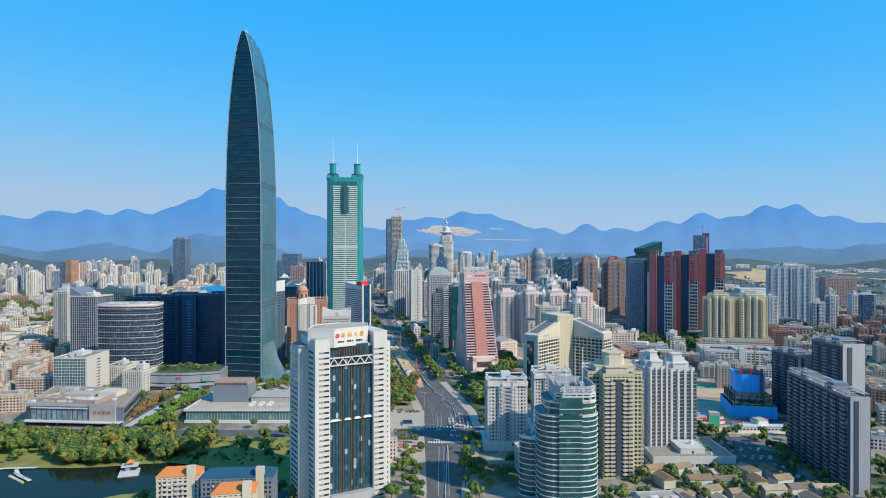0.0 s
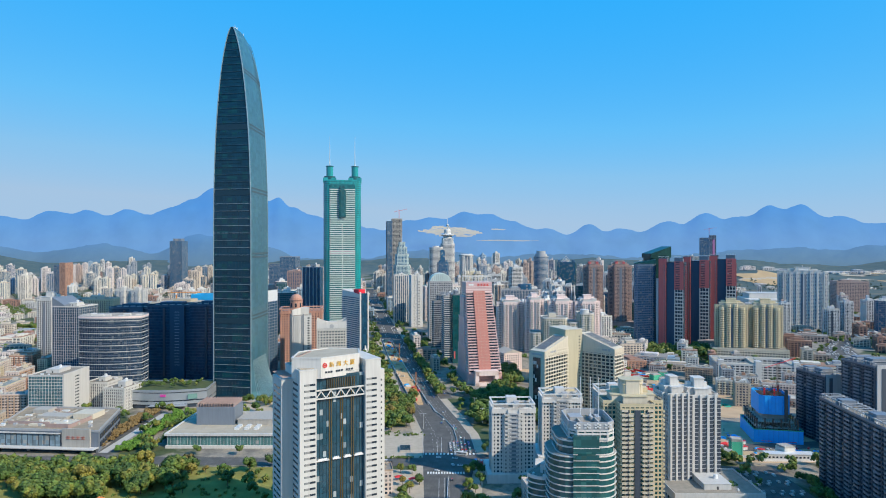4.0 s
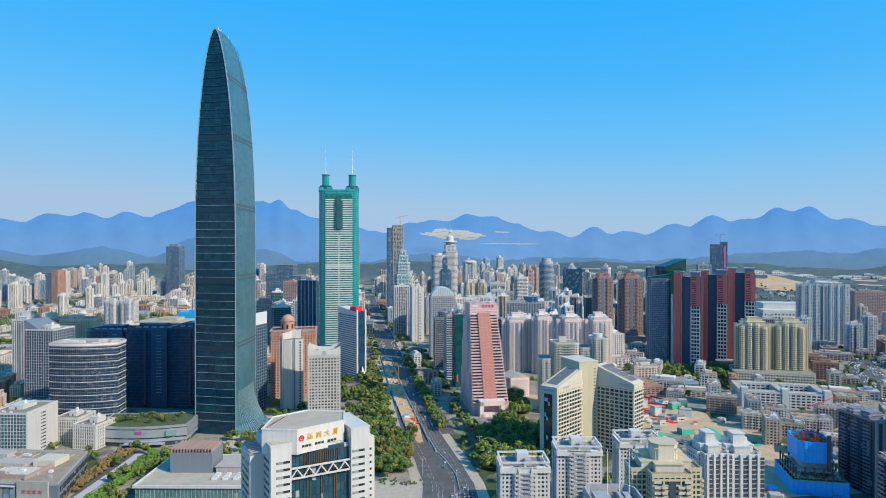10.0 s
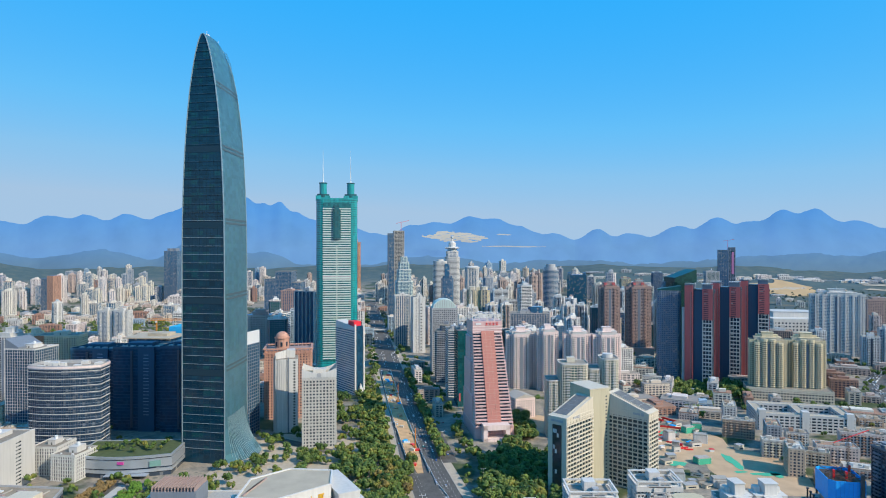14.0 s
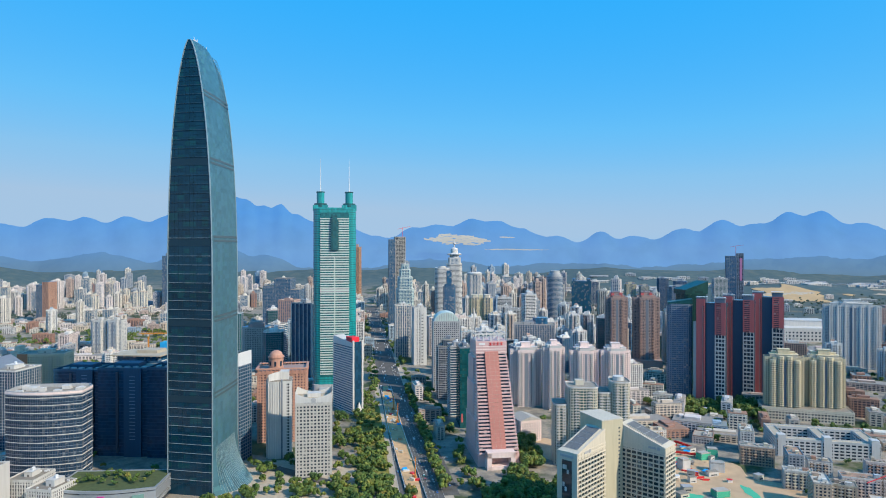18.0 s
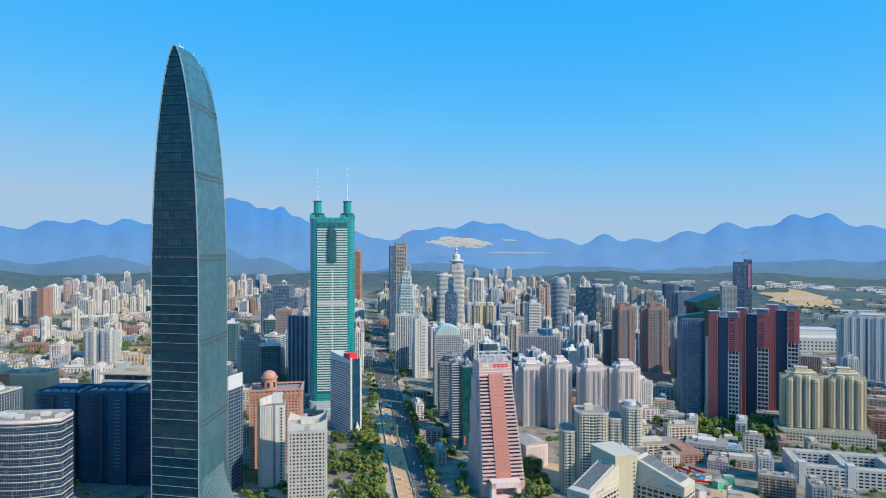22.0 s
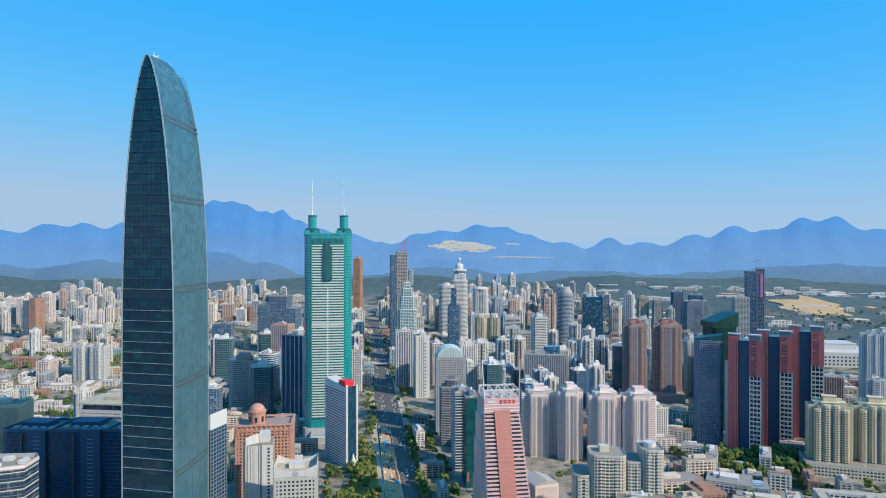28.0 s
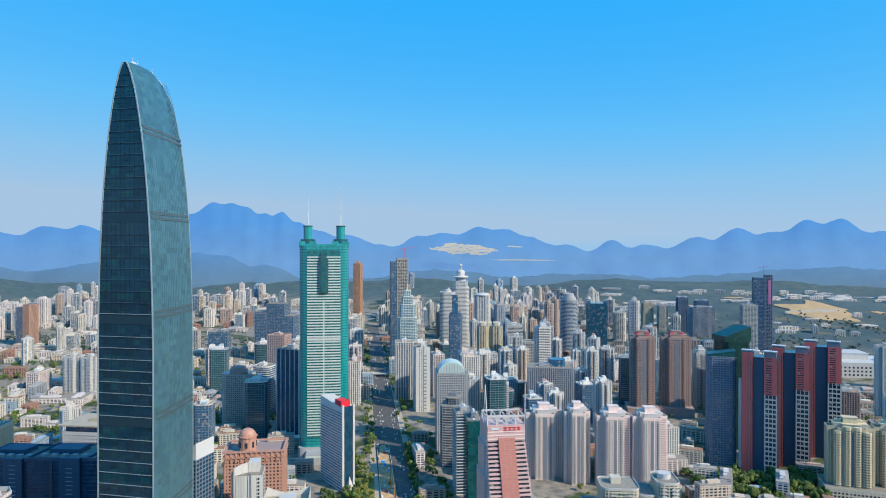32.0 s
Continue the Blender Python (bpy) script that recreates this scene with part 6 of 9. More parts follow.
def mall():
    own, w = between((-400, 613), (-303, 605), 76, "shopping_centre", "low shopping centre with grey sign wall and glass bays", "shopping centre")
    a = w / 2
    pl = [(-a, -38), (a, -38), (a - 27, 38), (-a - 27, 38)]
    part("body", Geo().prism(pl, 0, 18), SLATE, own)
    part("dark_front", Geo().box(-a + 33, -38.15, 0, 66, 0.5, 17), DKSLATE, own, "dark glazed shop front")
    for k in range(11):
        x = -a + 8 + k * 5.2
        part("glass_bay", Geo().box(x, -38.4, 4, 4.0, 0.8, 11), PALEGLASS, own)
        part("bay_hood", Geo().box(x, -39, 16, 5, 2, 0.9), WHITE, own)
    part("sign_wall", Geo().box(a - 20, -38.8, 2, 26, 1.6, 19), CONC, own, "grey stone sign wall")
    for k in range(4):
        part("sign_bar", Geo().box(a - 27 + k * 4.6, -39.8, 12, 3.2, 0.4, 0.6).box(a - 27 + k * 4.6, -39.8, 13.6, 3.2, 0.4, 0.6).box(a - 27 + k * 4.6, -39.8, 12, 0.6, 0.4, 2.6), ROSE, own)
    part("canopy", Geo().box(0, -41.5, 4.2, w, 8, 0.7), WHITE, own)
    part("shopfront", Geo().box(0, -38.2, 0.2, w - 4, 0.5, 4), GLASS, own)
    for k in range(9):
        part("side_bay", Geo().box(a - 2.5 - k * 2.84, -30 + k * 8, 4, 0.9, 5.6, 4, 0.341), GLASS, own)
        part("side_bay", Geo().box(a - 2.5 - k * 2.84, -30 + k * 8, 11, 0.9, 5.6, 4, 0.341), GLASS, own)
    part("roof_slab", Geo().prism(pl, 18, 18.4), MALLROOF, own)
    part("parapet", Geo().ring(grown(pl, 0.4), grown(pl, -0.3), 18, 20), GREYW, own)
    part("rooflight", Geo().box(-22, 6, 18.4, 30, 14, 2.4), CONC, own)
    part("plant_room", Geo().box(8, 10, 18.4, 20, 18, 5), CREAM, own)
    rk = random.Random(4)
    for k in range(26):
        part("roof_duct", Geo().box(rk.uniform(-58, 18), rk.uniform(-30, 32), 18.4, rk.uniform(1.5, 9), rk.uniform(1, 3), rk.uniform(0.8, 2.6)), (CONC, STEEL, CREAM, BRICKW)[k % 4], own)
    for k in range(7):
        part("roof_rib", Geo().box(-52 + k * 11, 12, 18.4, 0.5, 40, 1.0), CONC, own)
    part("plant_room", Geo().box(-46, 22, 18.4, 16, 12, 4), CONC, own)
    part("roof_frame", Geo().box(16, -12, 18.4, 0.8, 40, 3.4).box(4, -28, 18.4, 24, 0.8, 3.4).box(-30, -20, 18.4, 40, 0.7, 2.6), BRICKW, own, "brown steel roof screen")
    part("roof_deck", Geo().box(-6, -14, 18.4, 34, 22, 0.5), CREAM, own, "pale sandy roof deck")
    for k in range(10):
        part("air_unit", Geo().box(-40 + k * 8, -24 + (k % 3) * 6, 18.4, 3, 2.6, 2), (GREYW, CONC, STEEL)[k % 3], own)


mall()


def curved_podium():
    own = thing("shopping_podium", -318, 792, 4, "silver curved podium with screens and planted roof", "shopping centre")
    pl = [(-46 + 92 * k / 16, -24 - 9 * math.sin(math.pi * k / 16)) for k in range(17)] + [(46, 22), (-46, 22)]
    part("glazing", Geo().prism(pl, 0, 18), MIDGLASS, own)
    SILVER = plain_mat("silver_panel", (0.48, 0.52, 0.57), 0.3, 0.5)
    for z, h in ((4.5, 3), (9, 8), (18, 2.4)):
        part("silver_band", Geo().ring(grown(pl, 1.2), grown(pl, -0.5), z, z + h), SILVER, own, "curved silver cladding band")
    part("sign_panel", Geo().box(2, -34.6, 13.4, 6, 0.8, 2.6), plain_mat("magenta_sign", (0.55, 0.06, 0.30), 0.5), own)
    part("screen", Geo().box(33, -30.2, 10, 10, 0.8, 5.5, radians(20)), plain_mat("green_screen", (0.16, 0.30, 0.28), 0.3), own, "large pale green advertising screen")
    part("roof_slab", Geo().prism(pl, 19.4, 19.8), plain_mat("planted_roof", (0.07, 0.095, 0.035), 0.9, grain=0.25, amount=0.6), own, "planted roof deck")
    part("canopy", Geo().box(8, -36, 3.6, 40, 8, 0.6), SILVER, own)


curved_podium()


def museum():
    own = thing("museum", -193, 657, 0, "low glass-fronted hall with pale flat roof", "museum")
    part("glazing", Geo().box(0, 0, 0, 112, 74, 11), MIDGLASS, own)
    part("glass_wall", Geo().box(0, -37.3, 2.5, 112, 0.6, 8), glass_mat("aqua_glass", (0.10, 0.24, 0.24), 0.12, share=0.02), own, "aqua glass wall")
    for k in range(38):
        part("mullion", Geo().box(-55.5 + k * 3, -37.7, 2.5, 0.22, 0.4, 8), GREYW, own)
    part("plinth", Geo().box(0, -38, 0, 114, 3, 2.4), OFFWHITE, own)
    part("roof_slab", Geo().box(0, 0, 11, 115, 77, 1.2), PALEROOF, own, "broad pale flat roof")
    part("parapet", Geo().ring(rect(116, 78), rect(113, 75), 11, 13.2), OFFWHITE, own)
    part("stage_house", Geo().box(-23, 6, 12, 36, 26, 17), SLATE, own, "grey windowless stage house")
    for k in range(14):
        part("screen_fin", Geo().box(-40 + k * 2.6, 6, 29, 0.5, 26, 4), BRICKW, own)
    part("roof_block", Geo().box(20, 8, 12.2, 44, 30, 5).box(20, 8, 17.2, 45, 31, 0.6), CONC, own)
    for k in range(9):
        part("air_unit", Geo().box(2 + (k % 3) * 9, -22 + (k // 3) * 5, 12.2, 4, 2.6, 2), STEEL, own)
    for k in range(6):
        part("roof_joint", Geo().box(-48 + k * 19, 0, 12.2, 0.4, 74, 0.12), CONC, own)


museum()

# farther landmarks on the left
for fl, fr, h in (((-818, 1622), (-782, 1618), 74), ((-778, 1616), (-742, 1610), 74)):
    own = flats("apartment_tower", "white twin apartment tower with arched crown", fl, fr, 30, h, WHITE, WHITE, BLUEGLASS, seed=3, group="white twin towers", notch=(0.2, 0.2), crown=False)
    g = Geo()
    for k in range(8):
        a0, a1 = math.pi * k / 8, math.pi * (k + 1) / 8
        g.bar((-10 * math.cos(a0), -10, h + 8 * math.sin(a0)), (-10 * math.cos(a1), -10, h + 8 * math.sin(a1)), 0.9)
    part("arch", g, WHITE, own)
    part("lift_house", Geo().box(0, 0, h, 9, 9, 6), WHITE, own)
own, w = between((-462, 1062), (-398, 1056), 46, "office_block", "white office block with blue glass head and overhanging roof")
facade(own, rect(w, 46), 0, 84, 3.6, 3.4, WHITE, BLUEGLASS, 0.45, 0.4, 0.5, False)
part("glass_head", Geo().box(0, 0, 84, w - 4, 42, 7), BLUEGLASS, own)
part("roof_slab", Geo().box(0, 0, 91, w + 8, 54, 1.6).box(6, 4, 92.6, 30, 24, 4), PALEROOF, own)
own, w = between((-1338, 2230), (-1292, 2222), 34, "apartment_tower", "dark blue and orange apartment tower")
facade(own, rect(w * 0.5, 34, -w * 0.25), 0, 118, 3.2, 3.4, SLATE, BLUEGLASS, 0.2, 0.2, 0.3, False)
facade(own, rect(w * 0.5, 34, w * 0.25), 0, 127, 3.2, 3.4, plain_mat("orange_tile", (0.42, 0.24, 0.17), 0.6), GLASS, 0.4, 0.5, 0.3, False)
own, w = between((-1130, 2672), (-1076, 2666), 44, "office_tower", "tall blue glass tower above the housing")
facade(own, rect(w, 44), 0, 205, 4, 5, SLATE, BLUEGLASS, 0.15, 0.15, 0.3, False)
part("crown", Geo().box(-12, 0, 205, 10, 30, 10).box(12, 0, 205, 10, 30, 10), SLATE, own)
own, w = between((-556, 1000), (-500, 1008), 30, "apartment_tower", "buff apartment block with orange-brown blank end and balconies")
facade(own, rect(w, 30), 0, 102, 3.0, 3.2, BUFF, GLASS, 0.45, 0.5, 0.4)
part("end_wall", Geo().box(-w * 0.38, -15.3, 0, w * 0.22, 0.9, 103), wall_mat("rust_tile", (0.40, 0.17, 0.09), 0.6, 0.05, 0.25), own, "blank rust-brown wall")
for bx in (0.0, 0.22, 0.4):
    balconies(own, (w * bx - 2.5, -15), (w * bx + 2.5, -15), 0, 100, 3, 1.6, CREAM, split=False)
rooftop(own, rect(w, 30), 102, CREAM, seed=3)
own, w = between((-424, 1118), (-376, 1114), 34, "office_block", "office block wrapped in bright blue sheeting")
facade(own, rect(w, 34), 0, 96, 3.6, 4, WHITE, GLASS, 0.4, 0.3, 0.5, False)
part("blue_sheeting", Geo().ring(rect(w + 1.6, 35.6), rect(w + 1.1, 35.1), 46, 101), plain_mat("cyan_sheeting", (0.02, 0.36, 0.72), 0.6, grain=0.2, amount=0.2), own, "bright blue sheeting")
part("roof_slab", Geo().prism(rect(w, 34), 96, 96.5), ROOFC, own)
cr = thing("tower_crane", -506, 1252, 0, "orange tower crane above low housing", "crane")
part("mast", Geo().box(0, 0, 0, 2, 2, 94), plain_mat("crane_orange", (0.62, 0.24, 0.04), 0.5), cr)
part("jib", Geo().bar((-16, 0, 95), (46, 4, 95), 1.1).bar((-16, 0, 98), (46, 4, 97), 0.4), bpy.data.materials["crane_orange"], cr)
part("cab", Geo().box(0, -1.6, 91, 2.4, 2.4, 3), STEEL, cr)
part("counterweight", Geo().box(-13, 0, 92, 4, 2.2, 3), CONC, cr)
own, w = between((-662, 2006), (-612, 2012), 40, "office_block", "dark blue glass block with flat roof")
facade(own, rect(w, 40), 0, 74, 4, 5, SLATE, BLUEGLASS, 0.15, 0.1, 0.3, False)
rooftop(own, rect(w, 40), 74, SLATE, seed=9)
own = flats("apartment_tower", "grey-white ribbed apartment tower", (-620, 1010), (-586, 1006), 30, 100, OFFWHITE, WHITE, notch=(0.15, 0.2), pier=0.35, band=0.2)
own = flats("apartment_tower", "beige apartment tower beside a grey one", (-583, 1012), (-558, 1010), 30, 98, CREAM, CREAM, notch=(0.15, 0.2))


# ---------- building site with blue hoarding ----------
BLUEBOARD = plain_mat("blue_hoarding", (0.006, 0.36, 0.92), 0.55, grain=0.3, amount=0.18)
RUST = plain_mat("rusty_steel", (0.12, 0.08, 0.06), 0.7, 0.2)


def building_site():
    own = thing("building_site", 314, 659, -12, "tower under construction wrapped in blue hoarding", "building site")
    part("hoarding", Geo().ring(rect(42, 52), rect(41, 51), 0, 12), BLUEBOARD, own, "bright blue hoarding")
    for k in range(11):
        part("hoarding_joint", Geo().box(-21 + k * 4.2, -26.15, 0, 0.16, 0.2, 12), plain_mat("blue_joint", (0.006, 0.24, 0.7), 0.6) if k == 0 else bpy.data.materials["blue_joint"], own)
    part("green_net", Geo().ring(rect(42.6, 52.6), rect(41.6, 51.6), 12, 12.6), plain_mat("green_net", (0.06, 0.42, 0.27), 0.9), own)
    part("red_strip", Geo().box(-10, -26.3, 1.6, 9, 0.3, 0.4).box(12, -26.3, 1.6, 7, 0.3, 0.4), SIGNRED, own)
    for fz, ex in ((4, 0), (8.5, 0), (13, 0), (17.5, -6)):
        part("floor_slab", Geo().box(0, 0, fz, 37 + ex, 46 + ex, 0.6), CONC, own)
    for i in range(6):
        for j in range(7):
            rim = i in (0, 5) or j in (0, 6)
            part("column", Geo().box(-17.5 + i * 7, -22 + j * 7.3, 0, 1.1, 1.1, 21 if rim else 18), RUST, own)
            if rim:
                part("column_cap", Geo().box(-17.5 + i * 7, -22 + j * 7.3, 21, 2.0, 2.0, 0.8), DARKSTEEL, own)
    part("core_wall", Geo().box(0, 2, 0, 20, 26, 27), CONC, own)
    sh = part("climbing_screen", Geo().ring(chamfered(27, 36, 4, 0, 2), chamfered(26, 35, 3.6, 0, 2), 24, 41.5), BLUEBOARD, own, "blue climbing screen")
    part("deck", Geo().prism(chamfered(25.6, 34.6, 3.6, 0, 2), 38.5, 39), RUST, own)
    for k in range(7):
        part("screen_joint", Geo().box(-9 + k * 3, -16.1, 24, 0.15, 0.3, 17.5), bpy.data.materials["blue_joint"], sh)
    rk = random.Random(8)
    for k in range(60):
        s = rk.choice((-1, 1))
        x, y = (rk.uniform(-18, 18), s * rk.uniform(16, 22)) if k % 2 else (s * rk.uniform(13, 17), rk.uniform(-20, 20))
        part("material_stack", Geo().box(x, y, 13.6 if k % 3 else 9.1, rk.uniform(1, 5), rk.uniform(0.6, 2), rk.uniform(0.4, 1.6), rk.uniform(0, 3)), (CONC, RUST, STEEL, GREYW)[k % 4], own)
    rnd = random.Random(5)
    for k in range(26):
        part("rebar_post", Geo().bar((rnd.uniform(-11, 11), rnd.uniform(-13, 17), 39), (rnd.uniform(-11, 11), rnd.uniform(-13, 17), 41 + rnd.uniform(1, 6)), 0.2), RUST, own)
    for k in range(6):
        part("formwork", Geo().box(-10 + k * 4, rnd.uniform(-8, 12), 39, 1.6 if k % 2 else 3, 1.6, 7 if k % 2 else 3), SIGNRED if k % 2 else RUST, own)
    for k in range(22):
        part("scaffold_tie", Geo().bar((-19 + k * 1.75, -24, 12), (-19 + k * 1.75, -22.5, 12 + rnd.uniform(4, 9)), 0.16), RUST, own)
    part("hoist", Geo().box(9, -17.4, 0, 2.6, 2, 48), DARKSTEEL, own)
    # crane
    cr = thing("tower_crane", 330, 676, 0, "red and grey tower crane on the building site", "crane")
    g = Geo()
    for k in range(14):
        z = 30 + k * 2.6
        g.bar((-0.9, -0.9, z), (0.9, -0.9, z + 2.6), 0.1).bar((-0.9, 0.9, z), (0.9, 0.9, z + 2.6), 0.1)
    for x in (-0.9, 0.9):
        for y in (-0.9, 0.9):
            g.bar((x, y, 0), (x, y, 66), 0.14)
    part("mast", g, RUST, cr)
    part("jib", Geo().bar((-12, 0, 62), (22, 8, 70), 0.35), SIGNRED, cr)


building_site()

# ---------- filler housing ----------
PAINT = hue_mat("housing_paint", [(0.0, (0.70, 0.68, 0.65)), (0.18, (0.56, 0.53, 0.49)), (0.30, (0.62, 0.50, 0.38)), (0.44, (0.50, 0.37, 0.28)), (0.54, (0.66, 0.56, 0.52)), (0.66, (0.40, 0.41, 0.43)), (0.74, (0.70, 0.62, 0.47)), (0.84, (0.42, 0.24, 0.17)), (0.90, (0.48, 0.54, 0.60)), (0.95, (0.55, 0.34, 0.2))])
PAINT2 = hue_mat("tower_paint", [(0.0, (0.80, 0.79, 0.77)), (0.26, (0.68, 0.68, 0.69)), (0.42, (0.74, 0.66, 0.57)), (0.56, (0.72, 0.62, 0.60)), (0.68, (0.82, 0.81, 0.79)), (0.80, (0.52, 0.56, 0.62)), (0.89, (0.58, 0.40, 0.33)), (0.94, (0.40, 0.52, 0.62))])
ROOFS = hue_mat("housing_roof", [(0.0, (0.42, 0.37, 0.31)), (0.35, (0.30, 0.27, 0.24)), (0.6, (0.55, 0.52, 0.47)), (0.8, (0.40, 0.26, 0.19)), (0.92, (0.28, 0.33, 0.34))], 0.9)
# far windows, bluer still so that haze is painted into the glass
FARGLASS = glass_mat("housing_glass", (0.035, 0.056, 0.088), 0.15, share=0.06)


def far_mat(name, stops, rough=0.8):
    """Paint for joined far housing: one tone a house, kept on the mesh."""
    m = bpy.data.materials.new(name)
    nt, b = nodes_of(m)
    at = nt.nodes.new("ShaderNodeAttribute")
    at.attribute_name = "tone"
    base = ramp(nt, at.outputs["Fac"], stops)
    base.node.color_ramp.interpolation = "CONSTANT"
    blot = ramp(nt, noise_of(nt, 0.15, 4), [(0.3, 0.8), (0.7, 1.0)])
    nt.links.new(mixc(nt, base, blot, 1.0, "MULTIPLY"), b.inputs["Base Color"])
    b.inputs["Roughness"].default_value = rough
    return m


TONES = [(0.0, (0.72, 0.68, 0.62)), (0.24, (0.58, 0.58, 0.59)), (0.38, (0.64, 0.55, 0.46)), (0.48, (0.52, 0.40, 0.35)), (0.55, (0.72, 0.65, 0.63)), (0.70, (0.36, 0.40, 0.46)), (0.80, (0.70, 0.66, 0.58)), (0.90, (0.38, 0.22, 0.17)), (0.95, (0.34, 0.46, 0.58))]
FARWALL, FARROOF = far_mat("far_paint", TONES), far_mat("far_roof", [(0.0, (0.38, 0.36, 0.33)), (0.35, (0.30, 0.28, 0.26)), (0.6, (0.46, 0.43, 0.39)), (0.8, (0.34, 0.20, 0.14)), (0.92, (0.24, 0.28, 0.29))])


def low_house(seed, w, d, h):
    rnd = random.Random(seed)
    own = thing("house_block", 0, -9000, 0, "plain walk-up housing block with a flat cluttered roof", "building", "walk-up housing blocks")
    facade(own, rect(w, d), 0, h, 3.0, 3.2, PAINT, FARGLASS, 0.4, 0.42, 0.4, False)
    part("roof_slab", Geo().prism(rect(w + 0.4, d + 0.4), h, h + 0.3), ROOFS, own)
    part("parapet", Geo().ring(rect(w + 0.8, d + 0.8), rect(w + 0.1, d + 0.1), h, h + 1.2), PAINT, own)
    for k in range(2):
        part("roof_shed", Geo().box((k - 0.5) * rnd.uniform(0.4, 0.7) * w, rnd.uniform(-0.2, 0.2) * d, h + 0.3, rnd.uniform(3, 6), rnd.uniform(3, 6), rnd.uniform(2.4, 3.6)), PAINT, own)
    g = Geo()
    for k in range(rnd.randint(5, 9)):
        g.box(rnd.uniform(-0.45, 0.45) * w, rnd.uniform(-0.4, 0.4) * d, h + 0.3, rnd.uniform(0.8, 2), rnd.uniform(0.8, 2), rnd.uniform(0.8, 1.8))
    part("roof_clutter", g, ROOFS, own, kind="stuff")
    g = Geo()
    for k in range(int(w / 6.5)):
        x = -w / 2 + 3 + k * 6.4
        for f in range(1, int(h / 3)):
            g.box(x, -d / 2 - 0.8, f * 3.0, 3.2, 1.2, 1.1).box(x, d / 2 + 0.8, f * 3.0, 3.2, 1.2, 1.1)
    part("balcony", g, PAINT, own, kind="stuff")
    return own


def mid_tower(seed, w, d, h, style):
    rnd = random.Random(seed)
    own = thing(("apartment_tower", "office_tower", "slab_block", "glass_tower")[style], 0, -9000, 0, ("pale apartment tower with stepped plan and roof tanks", "office tower with banded windows and flat roof", "slab block with upright ribs and flat roof", "blue glass tower with thin pale mullions")[style], "building", ("apartment towers", "office towers", "slab blocks", "glass towers")[style])
    if style == 0:
        pl = cross_plan(w, d, w * rnd.uniform(0.2, 0.3), d * rnd.uniform(0.2, 0.32))
        facade(own, pl, 0, h, 3.0, 3.0, PAINT2, FARGLASS, 0.32, 0.3, 0.6, False)
        # dark strip proud of the wall, painted like a shaded recess
        part("recess", Geo().box(0, -d / 2 - 0.3, 0, w * 0.12, 1.0, h - 3), DKSLATE, own, "dark strip painted as a shaded recess")
        for s in (-1, 1):
            balconies(own, (s * w * 0.14 - 1.8, -d / 2), (s * w * 0.14 + 1.8, -d / 2), 0, h, 3.0, 1.5, PAINT2, split=False)
    elif style == 1:
        pl = chamfered(w, d, 3)
        facade(own, pl, 0, h, 3.6, 4, PAINT2, BLUEGLASS if seed % 2 else FARGLASS, 0.38, 0.1, 0.5, False)
    elif style == 2:
        pl = rect(w, d)
        facade(own, pl, 0, h, 3.4, 3.6, PAINT2, BLUEGLASS if seed % 3 == 0 else FARGLASS, 0.18, 0.35, 0.8, False)
    else:
        pl = chamfered(w, d, 4)
        facade(own, pl, 0, h, 3.8, 4.2, BLUEGREY, BLUEGLASS if seed % 2 else DKTEAL, 0.16, 0.08, 0.4, False)
    part("roof_slab", Geo().prism(grown(pl, 0.2), h, h + 0.3), ROOFS, own)
    part("parapet", Geo().ring(grown(pl, 0.6), grown(pl, 0.1), h, h + 1.4), PAINT2, own)
    part("stair_house", Geo().box(0, 0, h + 0.3, w * 0.42, d * 0.42, rnd.uniform(4, 7)), PAINT2, own)
    part("lift_house", Geo().box(w * 0.1, d * 0.05, h + 0.3, w * 0.2, d * 0.25, rnd.uniform(7, 11)), PAINT2, own)
    part("water_tank", Geo().box(-w * 0.33, -d * 0.1, h + 0.3, w * 0.14, d * 0.2, rnd.uniform(2, 4.5)), PAINT2, own)
    return own


class FarTown:
    """Housing too far off to pick apart, gathered into one mesh."""

    def __init__(self):
        self.v, self.f, self.slot, self.tone = [], [], [], []
        self.n = 0

    def take(self, geo, slot, tone, m, grow=(1, 1, 1)):
        c, s, x, y, z = m
        n = self.n
        for vx, vy, vz in geo.v:
            vx, vy, vz = vx * grow[0], vy * grow[1], vz * grow[2]
            self.v.append((x + vx * c - vy * s, y + vx * s + vy * c, z + vz))
        self.f += [tuple(i + n for i in fc) for fc in geo.f]
        self.slot += [slot] * len(geo.f)
        self.tone += [tone] * len(geo.f)
        self.n += len(geo.v)

    def done(self, name, label):
        me = bpy.data.meshes.new(name)
        me.from_pydata(self.v, [], self.f)
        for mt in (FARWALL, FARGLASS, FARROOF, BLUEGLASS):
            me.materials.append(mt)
        me.polygons.foreach_set("material_index", self.slot)
        at = me.attributes.new("tone", "FLOAT", "FACE")
        at.data.foreach_set("value", self.tone)
        return tagged(new(name, me), label, "building", kind="stuff")


